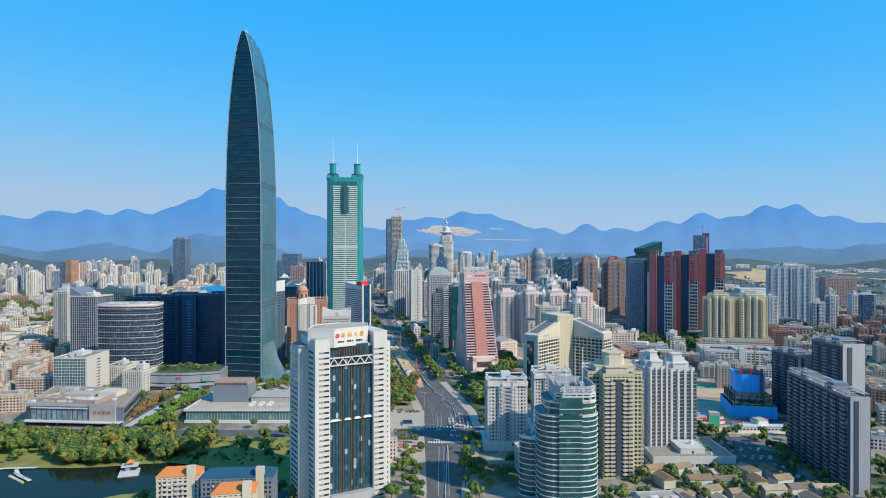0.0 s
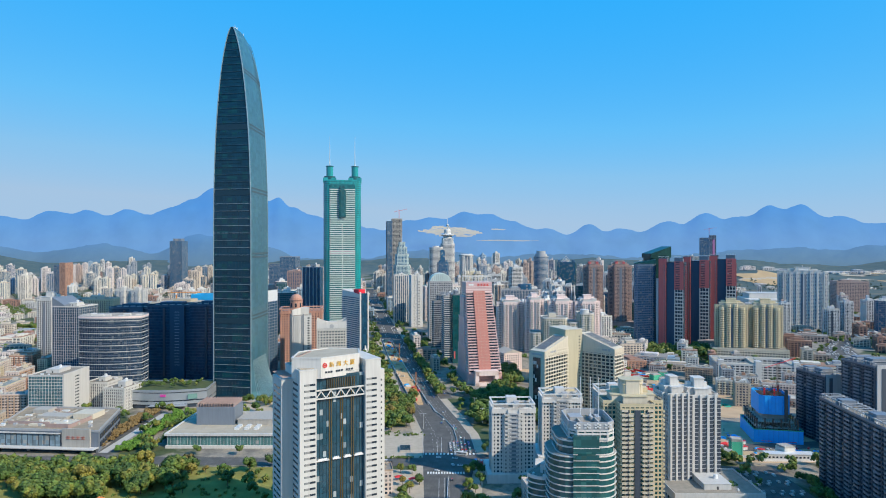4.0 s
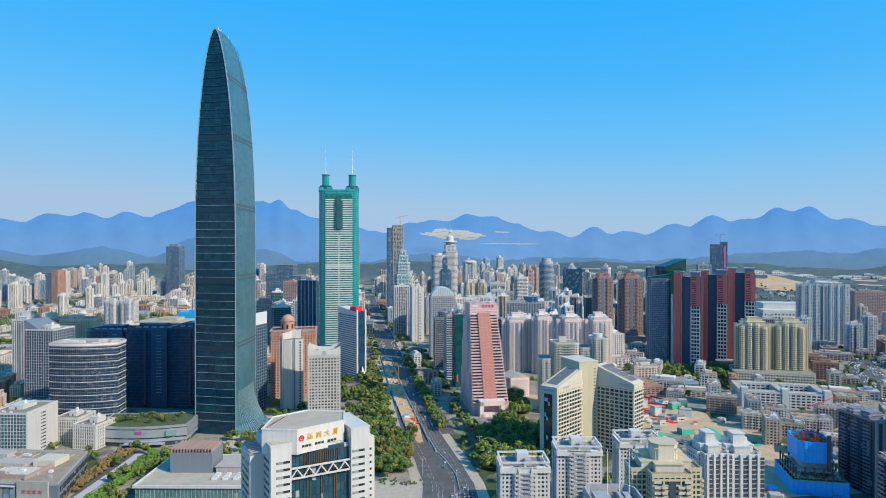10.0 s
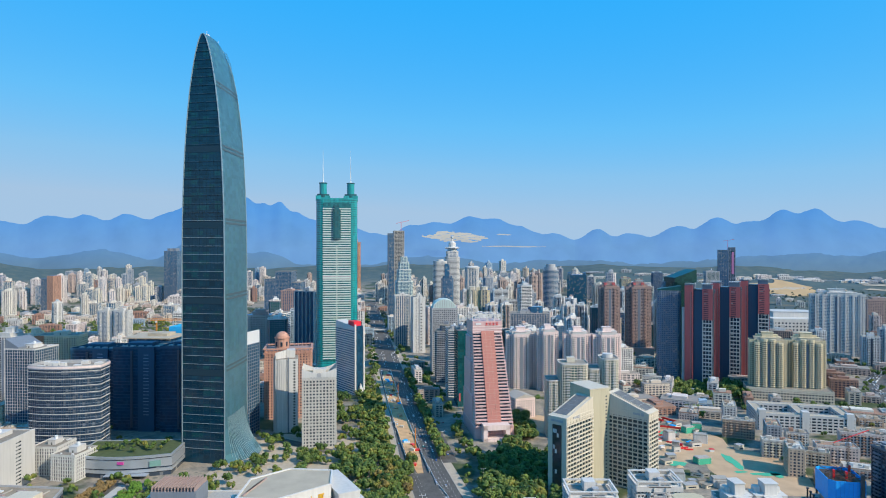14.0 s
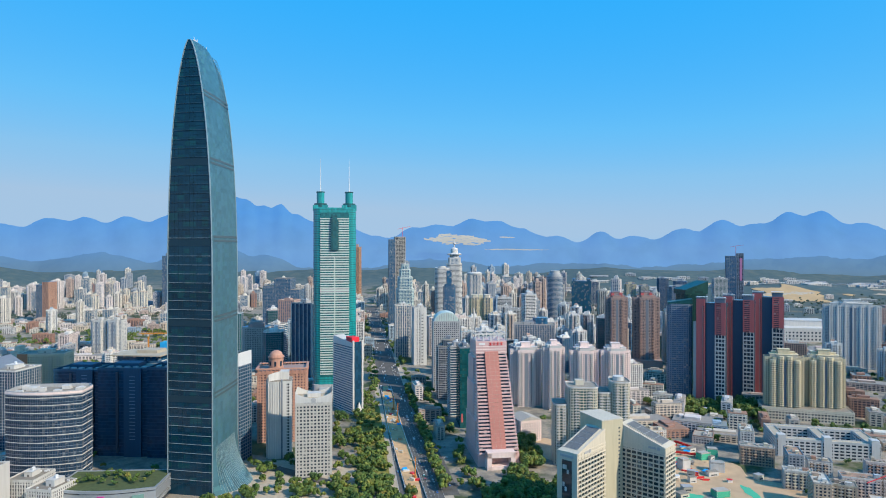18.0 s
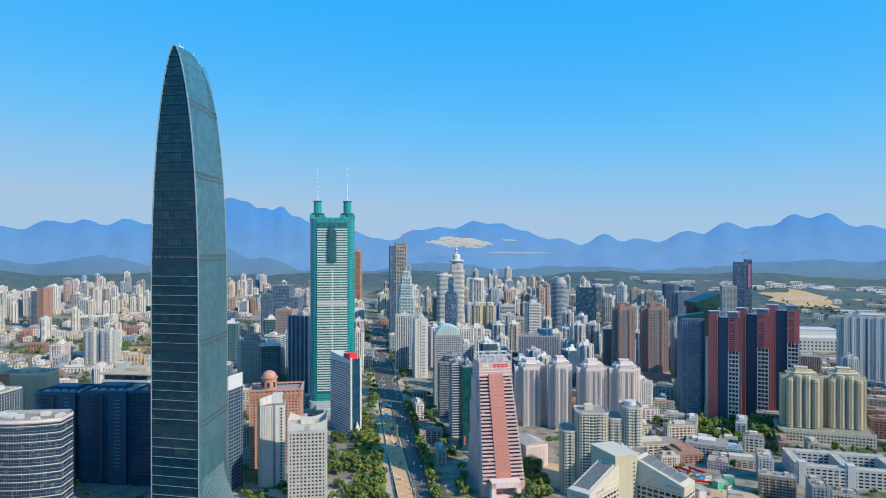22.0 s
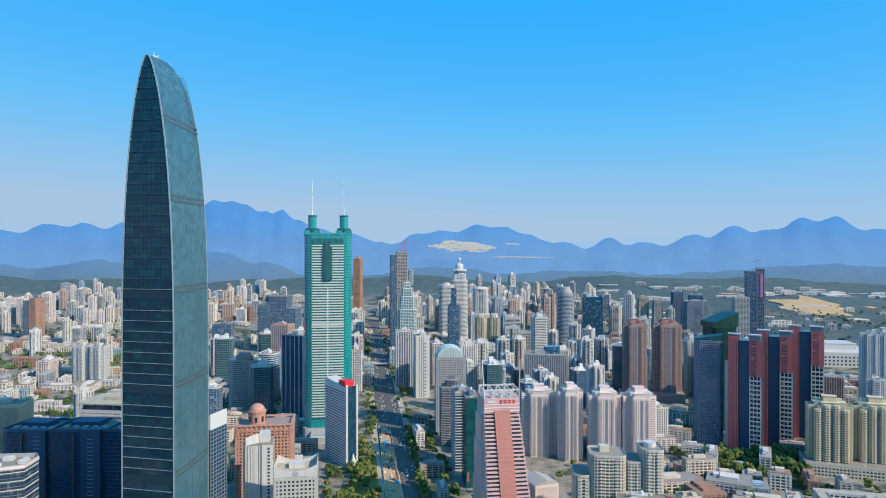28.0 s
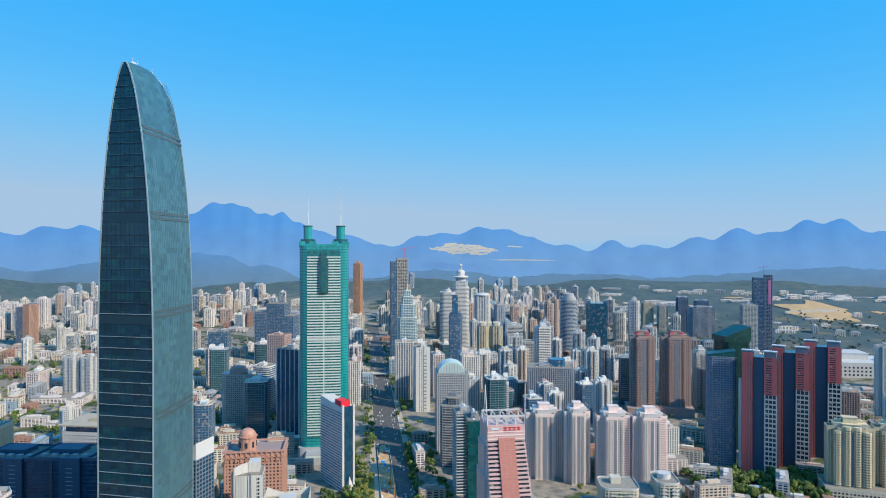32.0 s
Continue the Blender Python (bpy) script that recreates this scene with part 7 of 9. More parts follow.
def far_shapes(w, d, h, floor, kind):
    """Walls, windows and roof of one far block."""
    walls, glz, rf = Geo(), Geo(), Geo()
    pl = rect(w, d) if kind in (0, 3) else cross_plan(w, d, w * 0.26, d * 0.28) if kind == 1 else chamfered(w, d, 4)
    thin = 0.4 if kind == 3 else 1.0
    glz.prism(pl, 0, h, top=False)
    out = grown(pl, 0.5)
    nf = max(2, round(h / floor))
    for k in range(nf + 1):
        z = k * h / nf
        walls.prism(out, z - (floor * 0.36 * thin if k == nf else 0), z + (0 if k == nf else floor * 0.36 * thin), top=True, bottom=False)
    for p, q, ln, ang in edges(pl, 5):
        nb = max(1, round(ln / 6))
        for k in range(nb + 1):
            c = p + (q - p) * min(max(k / nb, 0.06), 0.94)
            walls.box(c.x + math.sin(ang) * 0.3, c.y - math.cos(ang) * 0.3, 0, ln / nb * 0.27 * thin, 0.7, h, ang, False)
    rf.prism(out, h, h + 0.8)
    walls.box(0, 0, h + 0.8, w * 0.42, d * 0.45, 3 if h < 30 else 6)
    if h > 30:
        walls.box(w * 0.1, 0, h + 0.8, w * 0.2, d * 0.25, 10).box(-w * 0.32, 0, h + 0.8, w * 0.14, d * 0.2, 4)
    else:
        walls.box(-w * 0.3, d * 0.1, h + 0.8, w * 0.12, d * 0.3, 2.4)
    return walls, glz, rf


taken = []
for ob in list(scene.objects):
    if ob.parent is None and ob.type == "EMPTY":
        pts = [ob.matrix_basis @ (Matrix.Translation(c.location) @ Vector(b)) for c in ob.children for b in c.bound_box]
        if pts:
            taken.append((min(p.x for p in pts) - 5, max(p.x for p in pts) + 5, min(p.y for p in pts) - 5, max(p.y for p in pts) + 5))

# open ground that stays clear of buildings: x0, x1, y0, y1
CLEAR = [(-420, -95, 380, 600), (-30, 60, 300, 660), (20, 105, 610, 820), (-125, 20, 560, 700), (235, 360, 600, 720), (190, 330, 735, 960), (620, 740, 980, 1250), (-350, -70, 690, 908), (20, 110, 820, 900), (215, 290, 700, 830), (-185, -72, 900, 1105), (-345, -285, 600, 760), (150, 345, 390, 575), (330, 400, 1120, 1180), (-70, 40, 640, 900), (-440, -380, 600, 720), (-306, -252, 600, 740)]


def free(x, y, r):
    if abs(x - road_x(y)) < r + (36 if y < 1000 else 20):
        return False
    if any(a - r < x < b + r and c - r < y < d + r for a, b, c, d in taken):
        return False
    return not any(a - r * 0.5 < x < b + r * 0.5 and c - r * 0.5 < y < d + r * 0.5 for a, b, c, d in CLEAR)


low_kinds = [low_house(k, w, d, h) for k, (w, d, h) in enumerate(((34, 12, 21), (26, 13, 18), (44, 12, 24), (22, 15, 15), (30, 14, 27), (18, 14, 12), (38, 16, 18), (26, 22, 9)))]
tower_kinds = [mid_tower(k, w, d, h, s) for k, (w, d, h, s) in enumerate(((26, 24, 92, 0), (30, 26, 78, 0), (24, 24, 66, 0), (32, 28, 104, 0), (28, 22, 54, 0), (34, 22, 84, 2), (26, 26, 70, 1), (36, 30, 98, 1), (44, 20, 56, 2), (24, 20, 116, 0), (30, 30, 128, 1), (52, 24, 42, 2), (34, 30, 90, 3), (28, 26, 66, 3), (46, 30, 48, 3), (26, 24, 84, 0)))]
used_low, used_tower = set(), set()
rnd = random.Random(11)


def put(kinds, used, i, x, y, turn):
    m = pose(x, y, land(x, y) - (2 if y > 2300 else 0), 0, 0, turn)
    if i not in used:
        used.add(i)
        kinds[i].matrix_basis = m
    else:
        copy_thing(kinds[i], m)


def half_view(y):
    """How far to the side the view reaches at this distance, with a margin."""
    return 0.72 * y + 60


def in_belt(x, y):
    """Wooded strips between the quarters left of the tall tower."""
    w = 120 * noise.noise(Vector((x / 260, 3.0, 0.0)))
    return x < -560 and (1700 + w < y < 1960 + w or 2240 + w < y < 2420 + w) or x < -300 and 1330 + w * 0.6 < y < 1440 + w * 0.6


FAR_LOW = [far_shapes(w, d, h, 3.2, 0) for w, d, h in ((34, 12, 21), (26, 13, 18), (44, 12, 24), (30, 14, 15), (26, 22, 10), (60, 30, 12))]
FAR_TALL = [far_shapes(w, d, h, f, k) for w, d, h, f, k in ((26, 24, 88, 3.4, 1), (30, 26, 76, 3.4, 1), (24, 24, 64, 3.4, 1), (32, 28, 100, 4, 2), (28, 22, 54, 3.4, 1), (40, 20, 70, 3.6, 0), (26, 26, 112, 4, 2), (52, 22, 46, 3.6, 0), (30, 30, 128, 4, 2), (22, 20, 96, 3.4, 1), (32, 28, 92, 4.2, 3), (44, 26, 60, 4.2, 3), (28, 26, 120, 4.2, 3))]
far_town = FarTown()
near_low = near_tower = 0
# quarters: y0, y1, spacing, share of towers, share left empty
for y0, y1, step, tw, empty in ((400, 1000, 29, 0.02, 0.08), (1000, 1500, 35, 0.12, 0.12), (1500, 2100, 44, 0.24, 0.16), (2100, 2900, 56, 0.34, 0.2), (2900, 4000, 78, 0.42, 0.2)):
    y = y0
    while y < y1:
        x = -half_view(y)
        while x < half_view(y):
            px, py = x + rnd.uniform(-0.28, 0.28) * step, y + rnd.uniform(-0.25, 0.25) * step
            x += step
            if rnd.random() < empty:
                continue
            if noise.noise(Vector((px / 260, py / 260, 5.0))) > 0.36:
                continue
            # open country across the river
            if py > 1750 and px > 480 + (py - 1750) * 0.12 + (260 if py < 2350 else 0) and rnd.random() < (0.9 if noise.noise(Vector((px / 200, py / 420, 3.0))) > 0.12 else 0.995):
                continue
            if px > 600 and 1200 < py < 1500 and rnd.random() < 0.4:
                continue
            if in_belt(px, py) and rnd.random() < 0.86:
                continue
            if land(px, py) > 30 and rnd.random() < 0.97:
                continue
            central = abs(px - 60) < 420 and py > 1200
            share = tw * (1.9 if central else 1.0) * (0.35 if px < -300 and py < 2300 else 1.0)
            share *= 0.45 + 1.3 * max(0.0, 0.5 + 1.6 * noise.noise(Vector((px / 330, py / 330, 12.0))))
            turn = 8.7 + rnd.choice((0, 90)) + rnd.uniform(-3, 3) if px < 300 else -22 + rnd.choice((0, 90)) + rnd.uniform(-4, 4)
            open_land = py > 1750 and px > 480 + (py - 1750) * 0.12 + (260 if py < 2350 else 0)
            tall = rnd.random() < share and not open_land and not (60 < px < 620 and 840 < py < 1210)
            if not free(px, py, 19 if tall else 13):
                continue
            r = 16 if tall else 11
            if tall and py < 2000 and near_tower < 104:
                i = rnd.randrange(len(tower_kinds))
                if i in (3, 9, 10, 7) and py < 1700:
                    i = 2
                near_tower += 1
                put(tower_kinds, used_tower, i, px, py, turn)
            elif not tall and py < 1160 and near_low < 112:
                near_low += 1
                put(low_kinds, used_low, rnd.randrange(len(low_kinds)), px, py, turn)
            else:
                a = radians(turn)
                m = (math.cos(a), math.sin(a), px, py, land(px, py) - 1)
                tone = rnd.random()
                if not tall and rnd.random() < 0.55:
                    tone = rnd.choice((0.4, 0.42, 0.5, 0.57, 0.82, 0.86, 0.92))
                if px > 560 and 1050 < py < 1800 and not tall:
                    tone = rnd.choice((0.5, 0.52, 0.92, 0.93, 0.4, 0.86, 0.92))
                if open_land:
                    tone = rnd.choice((0.1, 0.15, 0.6, 0.2))
                kind = rnd.randrange(len(FAR_TALL if tall else FAR_LOW))
                # estates: neighbours share a plan and a paint
                estate = random.Random(int(px // 190) * 7919 + int(py // 210) * 104729)
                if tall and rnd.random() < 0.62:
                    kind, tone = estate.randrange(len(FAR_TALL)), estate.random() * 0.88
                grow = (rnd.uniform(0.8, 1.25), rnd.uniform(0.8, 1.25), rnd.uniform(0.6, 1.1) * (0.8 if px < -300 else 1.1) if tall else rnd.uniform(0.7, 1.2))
                # some far towers get blue glass, which also stands in for haze
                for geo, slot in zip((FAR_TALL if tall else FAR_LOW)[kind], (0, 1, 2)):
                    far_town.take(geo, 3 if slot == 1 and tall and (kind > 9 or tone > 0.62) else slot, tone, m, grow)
            taken.append((px - r, px + r, py - r, py + r))
        y += step
# long sheds and factories on the plain below the mountains
for k in range(120):
    py = rnd.choice((rnd.uniform(3250, 3450), rnd.uniform(3650, 3880), rnd.uniform(2500, 3900)))
    px = rnd.uniform(0.16, 0.74) * py
    if land(px, py) > 75:
        continue
    a = radians(rnd.uniform(-14, 6))
    grow = (rnd.uniform(0.7, 2.2), rnd.uniform(0.6, 1.1), rnd.uniform(0.5, 0.9))
    for geo, slot in zip(FAR_LOW[5 if k % 2 else 0], (0, 1, 2)):
        far_town.take(geo, 0 if slot == 2 else slot, rnd.choice((0.1, 0.3, 0.3, 0.6, 0.75)), (math.cos(a), math.sin(a), px, py, land(px, py) - 1), grow)
for kinds, used in ((low_kinds, used_low), (tower_kinds, used_tower)):
    for i, ob in enumerate(kinds):
        if i not in used:
            for c in list(ob.children):
                bpy.data.objects.remove(c)
            bpy.data.objects.remove(ob)
far_town.done("distant_housing", "distant pale housing and towers, too many to count")


# ---------- streets ----------
def asphalt(name, col):
    m = bpy.data.materials.new(name)
    nt, b = nodes_of(m)
    c = ramp(nt, noise_of(nt, 0.12, 4), [(0.3, tuple(x * 0.75 for x in col)), (0.55, col), (0.75, tuple(x * 1.35 for x in col))])
    g = ramp(nt, noise_of(nt, 1.5, 3, stretch=(1, 0.1, 1)), [(0.35, 0.85), (0.65, 1.05)])
    nt.links.new(mixc(nt, c, g, 1.0, "MULTIPLY"), b.inputs["Base Color"])
    b.inputs["Roughness"].default_value = 0.85
    return m


ASPHALT = asphalt("asphalt", (0.11, 0.105, 0.10))
PAVING = plain_mat("paving", (0.44, 0.37, 0.29), 0.85, grain=0.2, amount=0.25)
KERB = plain_mat("kerb_stone", (0.45, 0.44, 0.42), 0.8)
MARK = plain_mat("road_paint", (0.75, 0.74, 0.70), 0.6)
SOIL = plain_mat("bare_soil", (0.50, 0.35, 0.22), 0.95, grain=0.06, amount=0.3)
LAWN = plain_mat("lawn", (0.22, 0.21, 0.05), 0.95, grain=0.08, amount=0.55)


def strip(points, half, z, geo=None, off=0.0):
    """A flat ribbon along points, off to its right by off."""
    geo = geo or Geo()
    n = len(points)
    v = []
    for i, (x, y) in enumerate(points):
        a, b = Vector(points[max(0, i - 1)]), Vector(points[min(n - 1, i + 1)])
        t = (b - a).normalized()
        nx, ny = t.y, -t.x
        h = half[i] if isinstance(half, list) else half
        v += [(x + nx * (off - h), y + ny * (off - h), z), (x + nx * (off + h), y + ny * (off + h), z)]
    return geo.add(v, [(2 * i, 2 * i + 1, 2 * i + 3, 2 * i + 2) for i in range(n - 1)])


def wall_along(points, off, w, z0, z1, geo=None):
    geo = geo or Geo()
    for (xa, ya), (xb, yb) in zip(points, points[1:]):
        t = (Vector((xb, yb)) - Vector((xa, ya)))
        ln, ang = t.length, math.atan2(t.y, t.x)
        nx, ny = math.sin(ang), -math.cos(ang)
        geo.box((xa + xb) / 2 + nx * off, (ya + yb) / 2 + ny * off, z0, ln + 0.3, w, z1 - z0, ang)
    return geo


AVENUE = [(1, -900), (1, 200), (1, 444), (4, 560), (6, 600), (3, 660), (-8, 720), (-25, 800), (-41, 900), (-88, 1200), (-164, 1700), (-300, 2600), (-440, 3500)]
HALF = [11, 11, 12, 20, 24, 22, 21, 21, 21, 21, 21, 21, 21]


def street(name, pts, half, label, z=0.12):
    own = tagged(new(name, strip(pts, half, z).mesh(name, ASPHALT)), label, "road", kind="structure")
    return own


avenue = street("road", AVENUE, HALF, "broad asphalt avenue with lane lines, traffic and shade")
CROSS = [(-460, 588), (-200, 584), (-60, 580), (6, 584), (70, 600), (200, 612), (420, 640)]
street("road", CROSS, 9.5, "asphalt cross street beside the park", 0.116)
street("road", [(-297, 580), (-299, 620), (-312, 720), (-318, 752)], 6.5, "asphalt street beside the shopping centre", 0.124)
street("road", [(-26, 778), (-62, 800), (-110, 830), (-190, 880)], 7, "asphalt side street below trees", 0.128)
HIGHWAY = [(420, 640), (470, 700), (560, 860), (640, 1050), (700, 1190), (860, 1380), (1150, 1640), (1600, 1950)]
street("road", HIGHWAY, 25, "wide asphalt highway with dense traffic", 0.13)
street("road", [(-2, 806), (-14, 880), (-36, 990), (-66, 1180), (-84, 1300)], 13, "asphalt service road along the tower fronts", 0.134)
pave = new("pavement", strip(AVENUE[:11], [h + 9 for h in HALF[:11]], 0.06).mesh("pavement", PAVING))
tagged(pave, "tan paved footways along the avenue", "pavement", kind="structure")
kb = Geo()
for s in (-1, 1):
    for (p, q), (ha, hb) in zip(zip(AVENUE[4:9], AVENUE[5:10]), zip(HALF[4:9], HALF[5:10])):
        wall_along([p, q], s * (ha + hb) / 2, 0.35, 0.0, 0.28, kb)
part("kerb", kb, KERB, pave)
mk = Geo()
for off in (-14, -10.5, 5, 8.5, 12, 15.5):
    for (xa, ya), (xb, yb) in zip(AVENUE[4:9], AVENUE[5:10]):
        t = Vector((xb - xa, yb - ya))
        n = int(t.length / 9)
        ang = math.atan2(t.y, t.x)
        for k in range(n):
            mk.box(xa + t.x * (k + 0.5) / n + math.sin(ang) * off, ya + t.y * (k + 0.5) / n - math.cos(ang) * off, 0.125, 4, 0.18, 0.012, ang)
for k in range(14):
    mk.box(-15 + k * 3.2, 603, 0.13, 1.5, 5, 0.012).box(-12 + k * 2.2, 556, 0.13, 1.2, 5, 0.012)
for x in (-5, -1.6, 8, 12, 16, 20):
    mk.box(x, 630, 0.13, 0.18, 44, 0.012)
mk.box(1.0, 490, 0.13, 0.2, 110, 0.012).box(4.5, 490, 0.13, 0.2, 110, 0.012).box(-3, 490, 0.13, 0.2, 110, 0.012)
part("lane_lines", mk, MARK, avenue, kind="stuff")
barrier = thing("median_barrier", 0, 0, 0, "white steel barrier along the avenue's middle", "barrier", kind="structure")
part("rail", wall_along([(9, 640), (6, 680), (-4, 720), (-14, 750), (-22, 790)], 4, 0.3, 0.1, 1.2), STEEL, barrier)
part("rail", wall_along([(2, 300), (2, 444), (4, 545)], 0, 0.3, 0.1, 1.1), STEEL, barrier)

# bridge over the avenue
bridge = thing("overpass", -190, 1800, 8.5, "concrete road bridge crossing the avenue", "bridge")
part("deck", Geo().box(0, 0, 6.5, 300, 16, 1.4), CONC, bridge)
for y in (-8, 8):
    part("parapet", Geo().box(0, y, 7.9, 300, 0.4, 1.2), OFFWHITE, bridge)
for k in range(9):
    part("bridge_pier", Geo().box(-132 + k * 33, 0, 0, 2, 8, 6.6), CONC, bridge)

# tunnelling works in the median
works = thing("roadworks", 0, 0, 0, "sandy roadworks strip with barriers and machines", "building site")
WK = [(-26, 775), (-36, 830), (-52, 920), (-75, 1050), (-98, 1200), (-112, 1290)]
part("soil_strip", strip(WK, [3, 7, 9, 11, 9, 4], 0.22), plain_mat("dug_orange_soil", (0.64, 0.41, 0.22), 0.95, grain=0.12, vary=0.2, amount=0.5), works, "bare orange soil")
for off in (-9, 9):
    part("hoarding", wall_along(WK, off, 0.3, 0.1, 2.2), STEEL, works)
rnd = random.Random(21)
for k in range(26):
    t = rnd.uniform(785, 1270)
    x = -26 - 0.165 * (t - 775) + rnd.uniform(-6, 6)
    part("site_hut" if k % 4 == 0 else "material_stack", Geo().box(x, t, 0.2, rnd.uniform(2, 6), rnd.uniform(2, 7), rnd.uniform(1, 3), rnd.uniform(0, 3)), (SIGNRED, BLUEBOARD, STEEL, CREAM, SOIL)[k % 5], works)
for x, y, h in ((-36, 850, 24), (-72, 1060, 28), (-84, 1130, 22)):
    rig = thing("drilling_rig", x, y, 20, "orange drilling rig on tracks in the roadworks", "machine")
    part("body", Geo().box(0, 0, 1.2, 3, 5, 2.4), plain_mat("machine_orange", (0.6, 0.2, 0.03), 0.5) if "machine_orange" not in bpy.data.materials else bpy.data.materials["machine_orange"], rig)
    part("mast", Geo().bar((0, -3, 1), (0, -3.4, h), 0.5), bpy.data.materials["machine_orange"], rig)
    part("stay", Geo().bar((0, 1, 3), (0, -3.2, h * 0.6), 0.2), DARKSTEEL, rig)
    for s in (-1, 1):
        part("track", Geo().box(s * 1.5, 0, 0.2, 0.8, 5, 1.0), DARKSTEEL, rig)


# ---------- open ground ----------
def patch(name, pts, z, mat, label, category="ground", kind="structure"):
    return tagged(new(name, Geo().add([(x, y, z) for x, y in pts], [tuple(range(len(pts)))]).mesh(name, mat)), label, category, kind=kind)


def blob(cx, cy, rx, ry, n=40, seed=0, rough=0.18):
    return [(cx + rx * math.cos(a) * (1 + rough * noise.noise(Vector((math.cos(a) * 2, math.sin(a) * 2, seed)))), cy + ry * math.sin(a) * (1 + rough * noise.noise(Vector((math.cos(a) * 2, math.sin(a) * 2, seed + 9.5))))) for a in (2 * math.pi * k / n for k in range(n))]


patch("ground", [(-470, 330), (-95, 330), (-40, 420), (-36, 500), (-90, 568), (-470, 575)], 0.05, LAWN, "park lawn round the lake")
WATER = bpy.data.materials.new("lake_water")
nt, b = nodes_of(WATER)
b.inputs["Base Color"].default_value = (0.012, 0.022, 0.016, 1)
b.inputs["Roughness"].default_value = 0.1
b.inputs["Specular IOR Level"].default_value = 0.05
add_bump(nt, b, noise_of(nt, 0.5, 3), 0.08, 0.2)
patch("water", blob(-285, 420, 175, 82, 60, 3, 0.25), 0.12, WATER, "dark still park lake", "lake")
patch("ground", blob(-170, 415, 70, 30, 30, 8), 0.14, LAWN, "grassy bank with shrubs")
patch("ground", [(-82, 592), (-22, 592), (-20, 650), (-48, 668), (-80, 660)], 0.09, PAVING, "tan paved plaza by the crossing")
patch("ground", [(-70, 500), (-16, 505), (-16, 562), (-70, 566)], 0.09, PAVING, "pale paved plaza with red awnings")
patch("pavement", [(-236, 690), (-64, 672), (-78, 800), (-112, 905), (-236, 905)], 0.085, PAVING, "tan paved forecourts between towers", "pavement")
patch("ground", blob(308, 790, 46, 66, 40, 5), 0.1, SOIL, "levelled sandy building ground")
patch("ground", blob(262, 880, 55, 70, 40, 6), 0.11, SOIL, "rubble-strewn cleared ground")
patch("ground", blob(300, 640, 95, 60, 40, 2), 0.095, SOIL, "sandy site yard with stacks of material")
patch("ground", blob(112, 780, 26, 20, 24, 2), 0.07, SOIL, "bare yard behind the bank")
patch("ground", blob(122, 950, 20, 42, 24, 4), 0.085, SOIL, "bare sandy yard below the lilac towers")
patch("ground", [(-120, 690), (-38, 690), (-44, 760), (-62, 840), (-120, 835)], 0.075, LAWN, "grass under the avenue's park trees")
patch("ground", [(road_x(y) - o, y) for y, o in ((850, 62), (850, 27), (1000, 27), (1150, 27), (1150, 58), (1000, 60))], 0.08, LAWN, "planted verge beside the avenue")
NET = bpy.data.materials["green_net"]
for x, y, rx, ry, sd in ((296, 812, 5, 26, 1), (312, 776, 14, 4, 7), (236, 806, 10, 7, 2), (262, 915, 12, 9, 3), (322, 775, 5, 9, 4), (208, 745, 9, 7, 5), (290, 782, 7, 3, 6)):
    patch("dust_net", blob(x, y, rx, ry, 24, sd, 0.5), 0.3, NET, "green dust net over loose soil", "net", "")


def on_land(name, cx, cy, rx, ry, seed, mat, label):
    """An irregular bare patch that follows the hills."""
    g = Geo()
    rim = blob(cx, cy, rx, ry, 48, seed, 0.7)
    rings = 5
    v = []
    for k in range(rings + 1):
        for x, y in rim:
            px, py = cx + (x - cx) * k / rings, cy + (y - cy) * k / rings
            v.append((px, py, land(px, py) + 2.5))
    f = []
    for k in range(rings):
        for i in range(48):
            j = (i + 1) % 48
            f.append((k * 48 + i, k * 48 + j, (k + 1) * 48 + j, (k + 1) * 48 + i))
    g.add(v, f)
    return tagged(new(name, g.mesh(name, mat)), label, "ground", kind="structure")


SAND = plain_mat("ochre_earth", (0.50, 0.34, 0.18), 0.95, grain=0.01, amount=0.3)
on_land("ground", 1490, 3010, 115, 165, 3, SAND, "ochre quarried earth on a hillside")
for k in range(24):
    rr = random.Random(100 + k)
    on_land("ground", rr.uniform(600, 2200), rr.uniform(2800, 3900), rr.uniform(20, 70), rr.uniform(10, 28), k, SAND if k % 3 == 0 else PAVING, "pale cleared patch among fields")

# steel stacks and sheds on the cleared ground
rnd = random.Random(31)
for k in range(46):
    x, y = rnd.uniform(215, 300), rnd.uniform(830, 960)
    if k < 16:
        x, y = 238 + k * 1.8 + rnd.uniform(-3, 3), 955 - k * 7 + rnd.uniform(-2, 2)
    if k >= 32:
        x, y = rnd.uniform(225, 280), rnd.uniform(600, 660)
    st = thing("steel_stack" if k < 16 or k % 3 == 0 else "site_hut", x, y, rnd.uniform(-40, 40), "red steel beams stacked on cleared ground" if k < 16 or k % 3 == 0 else "small site hut with a flat tin roof", "stack" if k < 16 or k % 3 == 0 else "hut")
    if st.name.startswith("steel"):
        for j in range(3):
            part("beam", Geo().box(0, j * 1.2 - 1.2, 0.1, rnd.uniform(6, 12), 0.8, 0.9 + 0.4 * (j == 1)), SIGNRED if k % 4 else BLUEBOARD, st)
    else:
        w, d = rnd.uniform(4, 9), rnd.uniform(3, 5)
        part("wall", Geo().box(0, 0, 0.1, w, d, 2.7), (OFFWHITE, CREAM, STEEL)[k % 3], st)
        part("roof", Geo().box(0, 0, 2.8, w + 0.6, d + 0.6, 0.2), (STEEL, BLUEBOARD, SIGNRED)[k % 3 if k % 5 else 0], st)
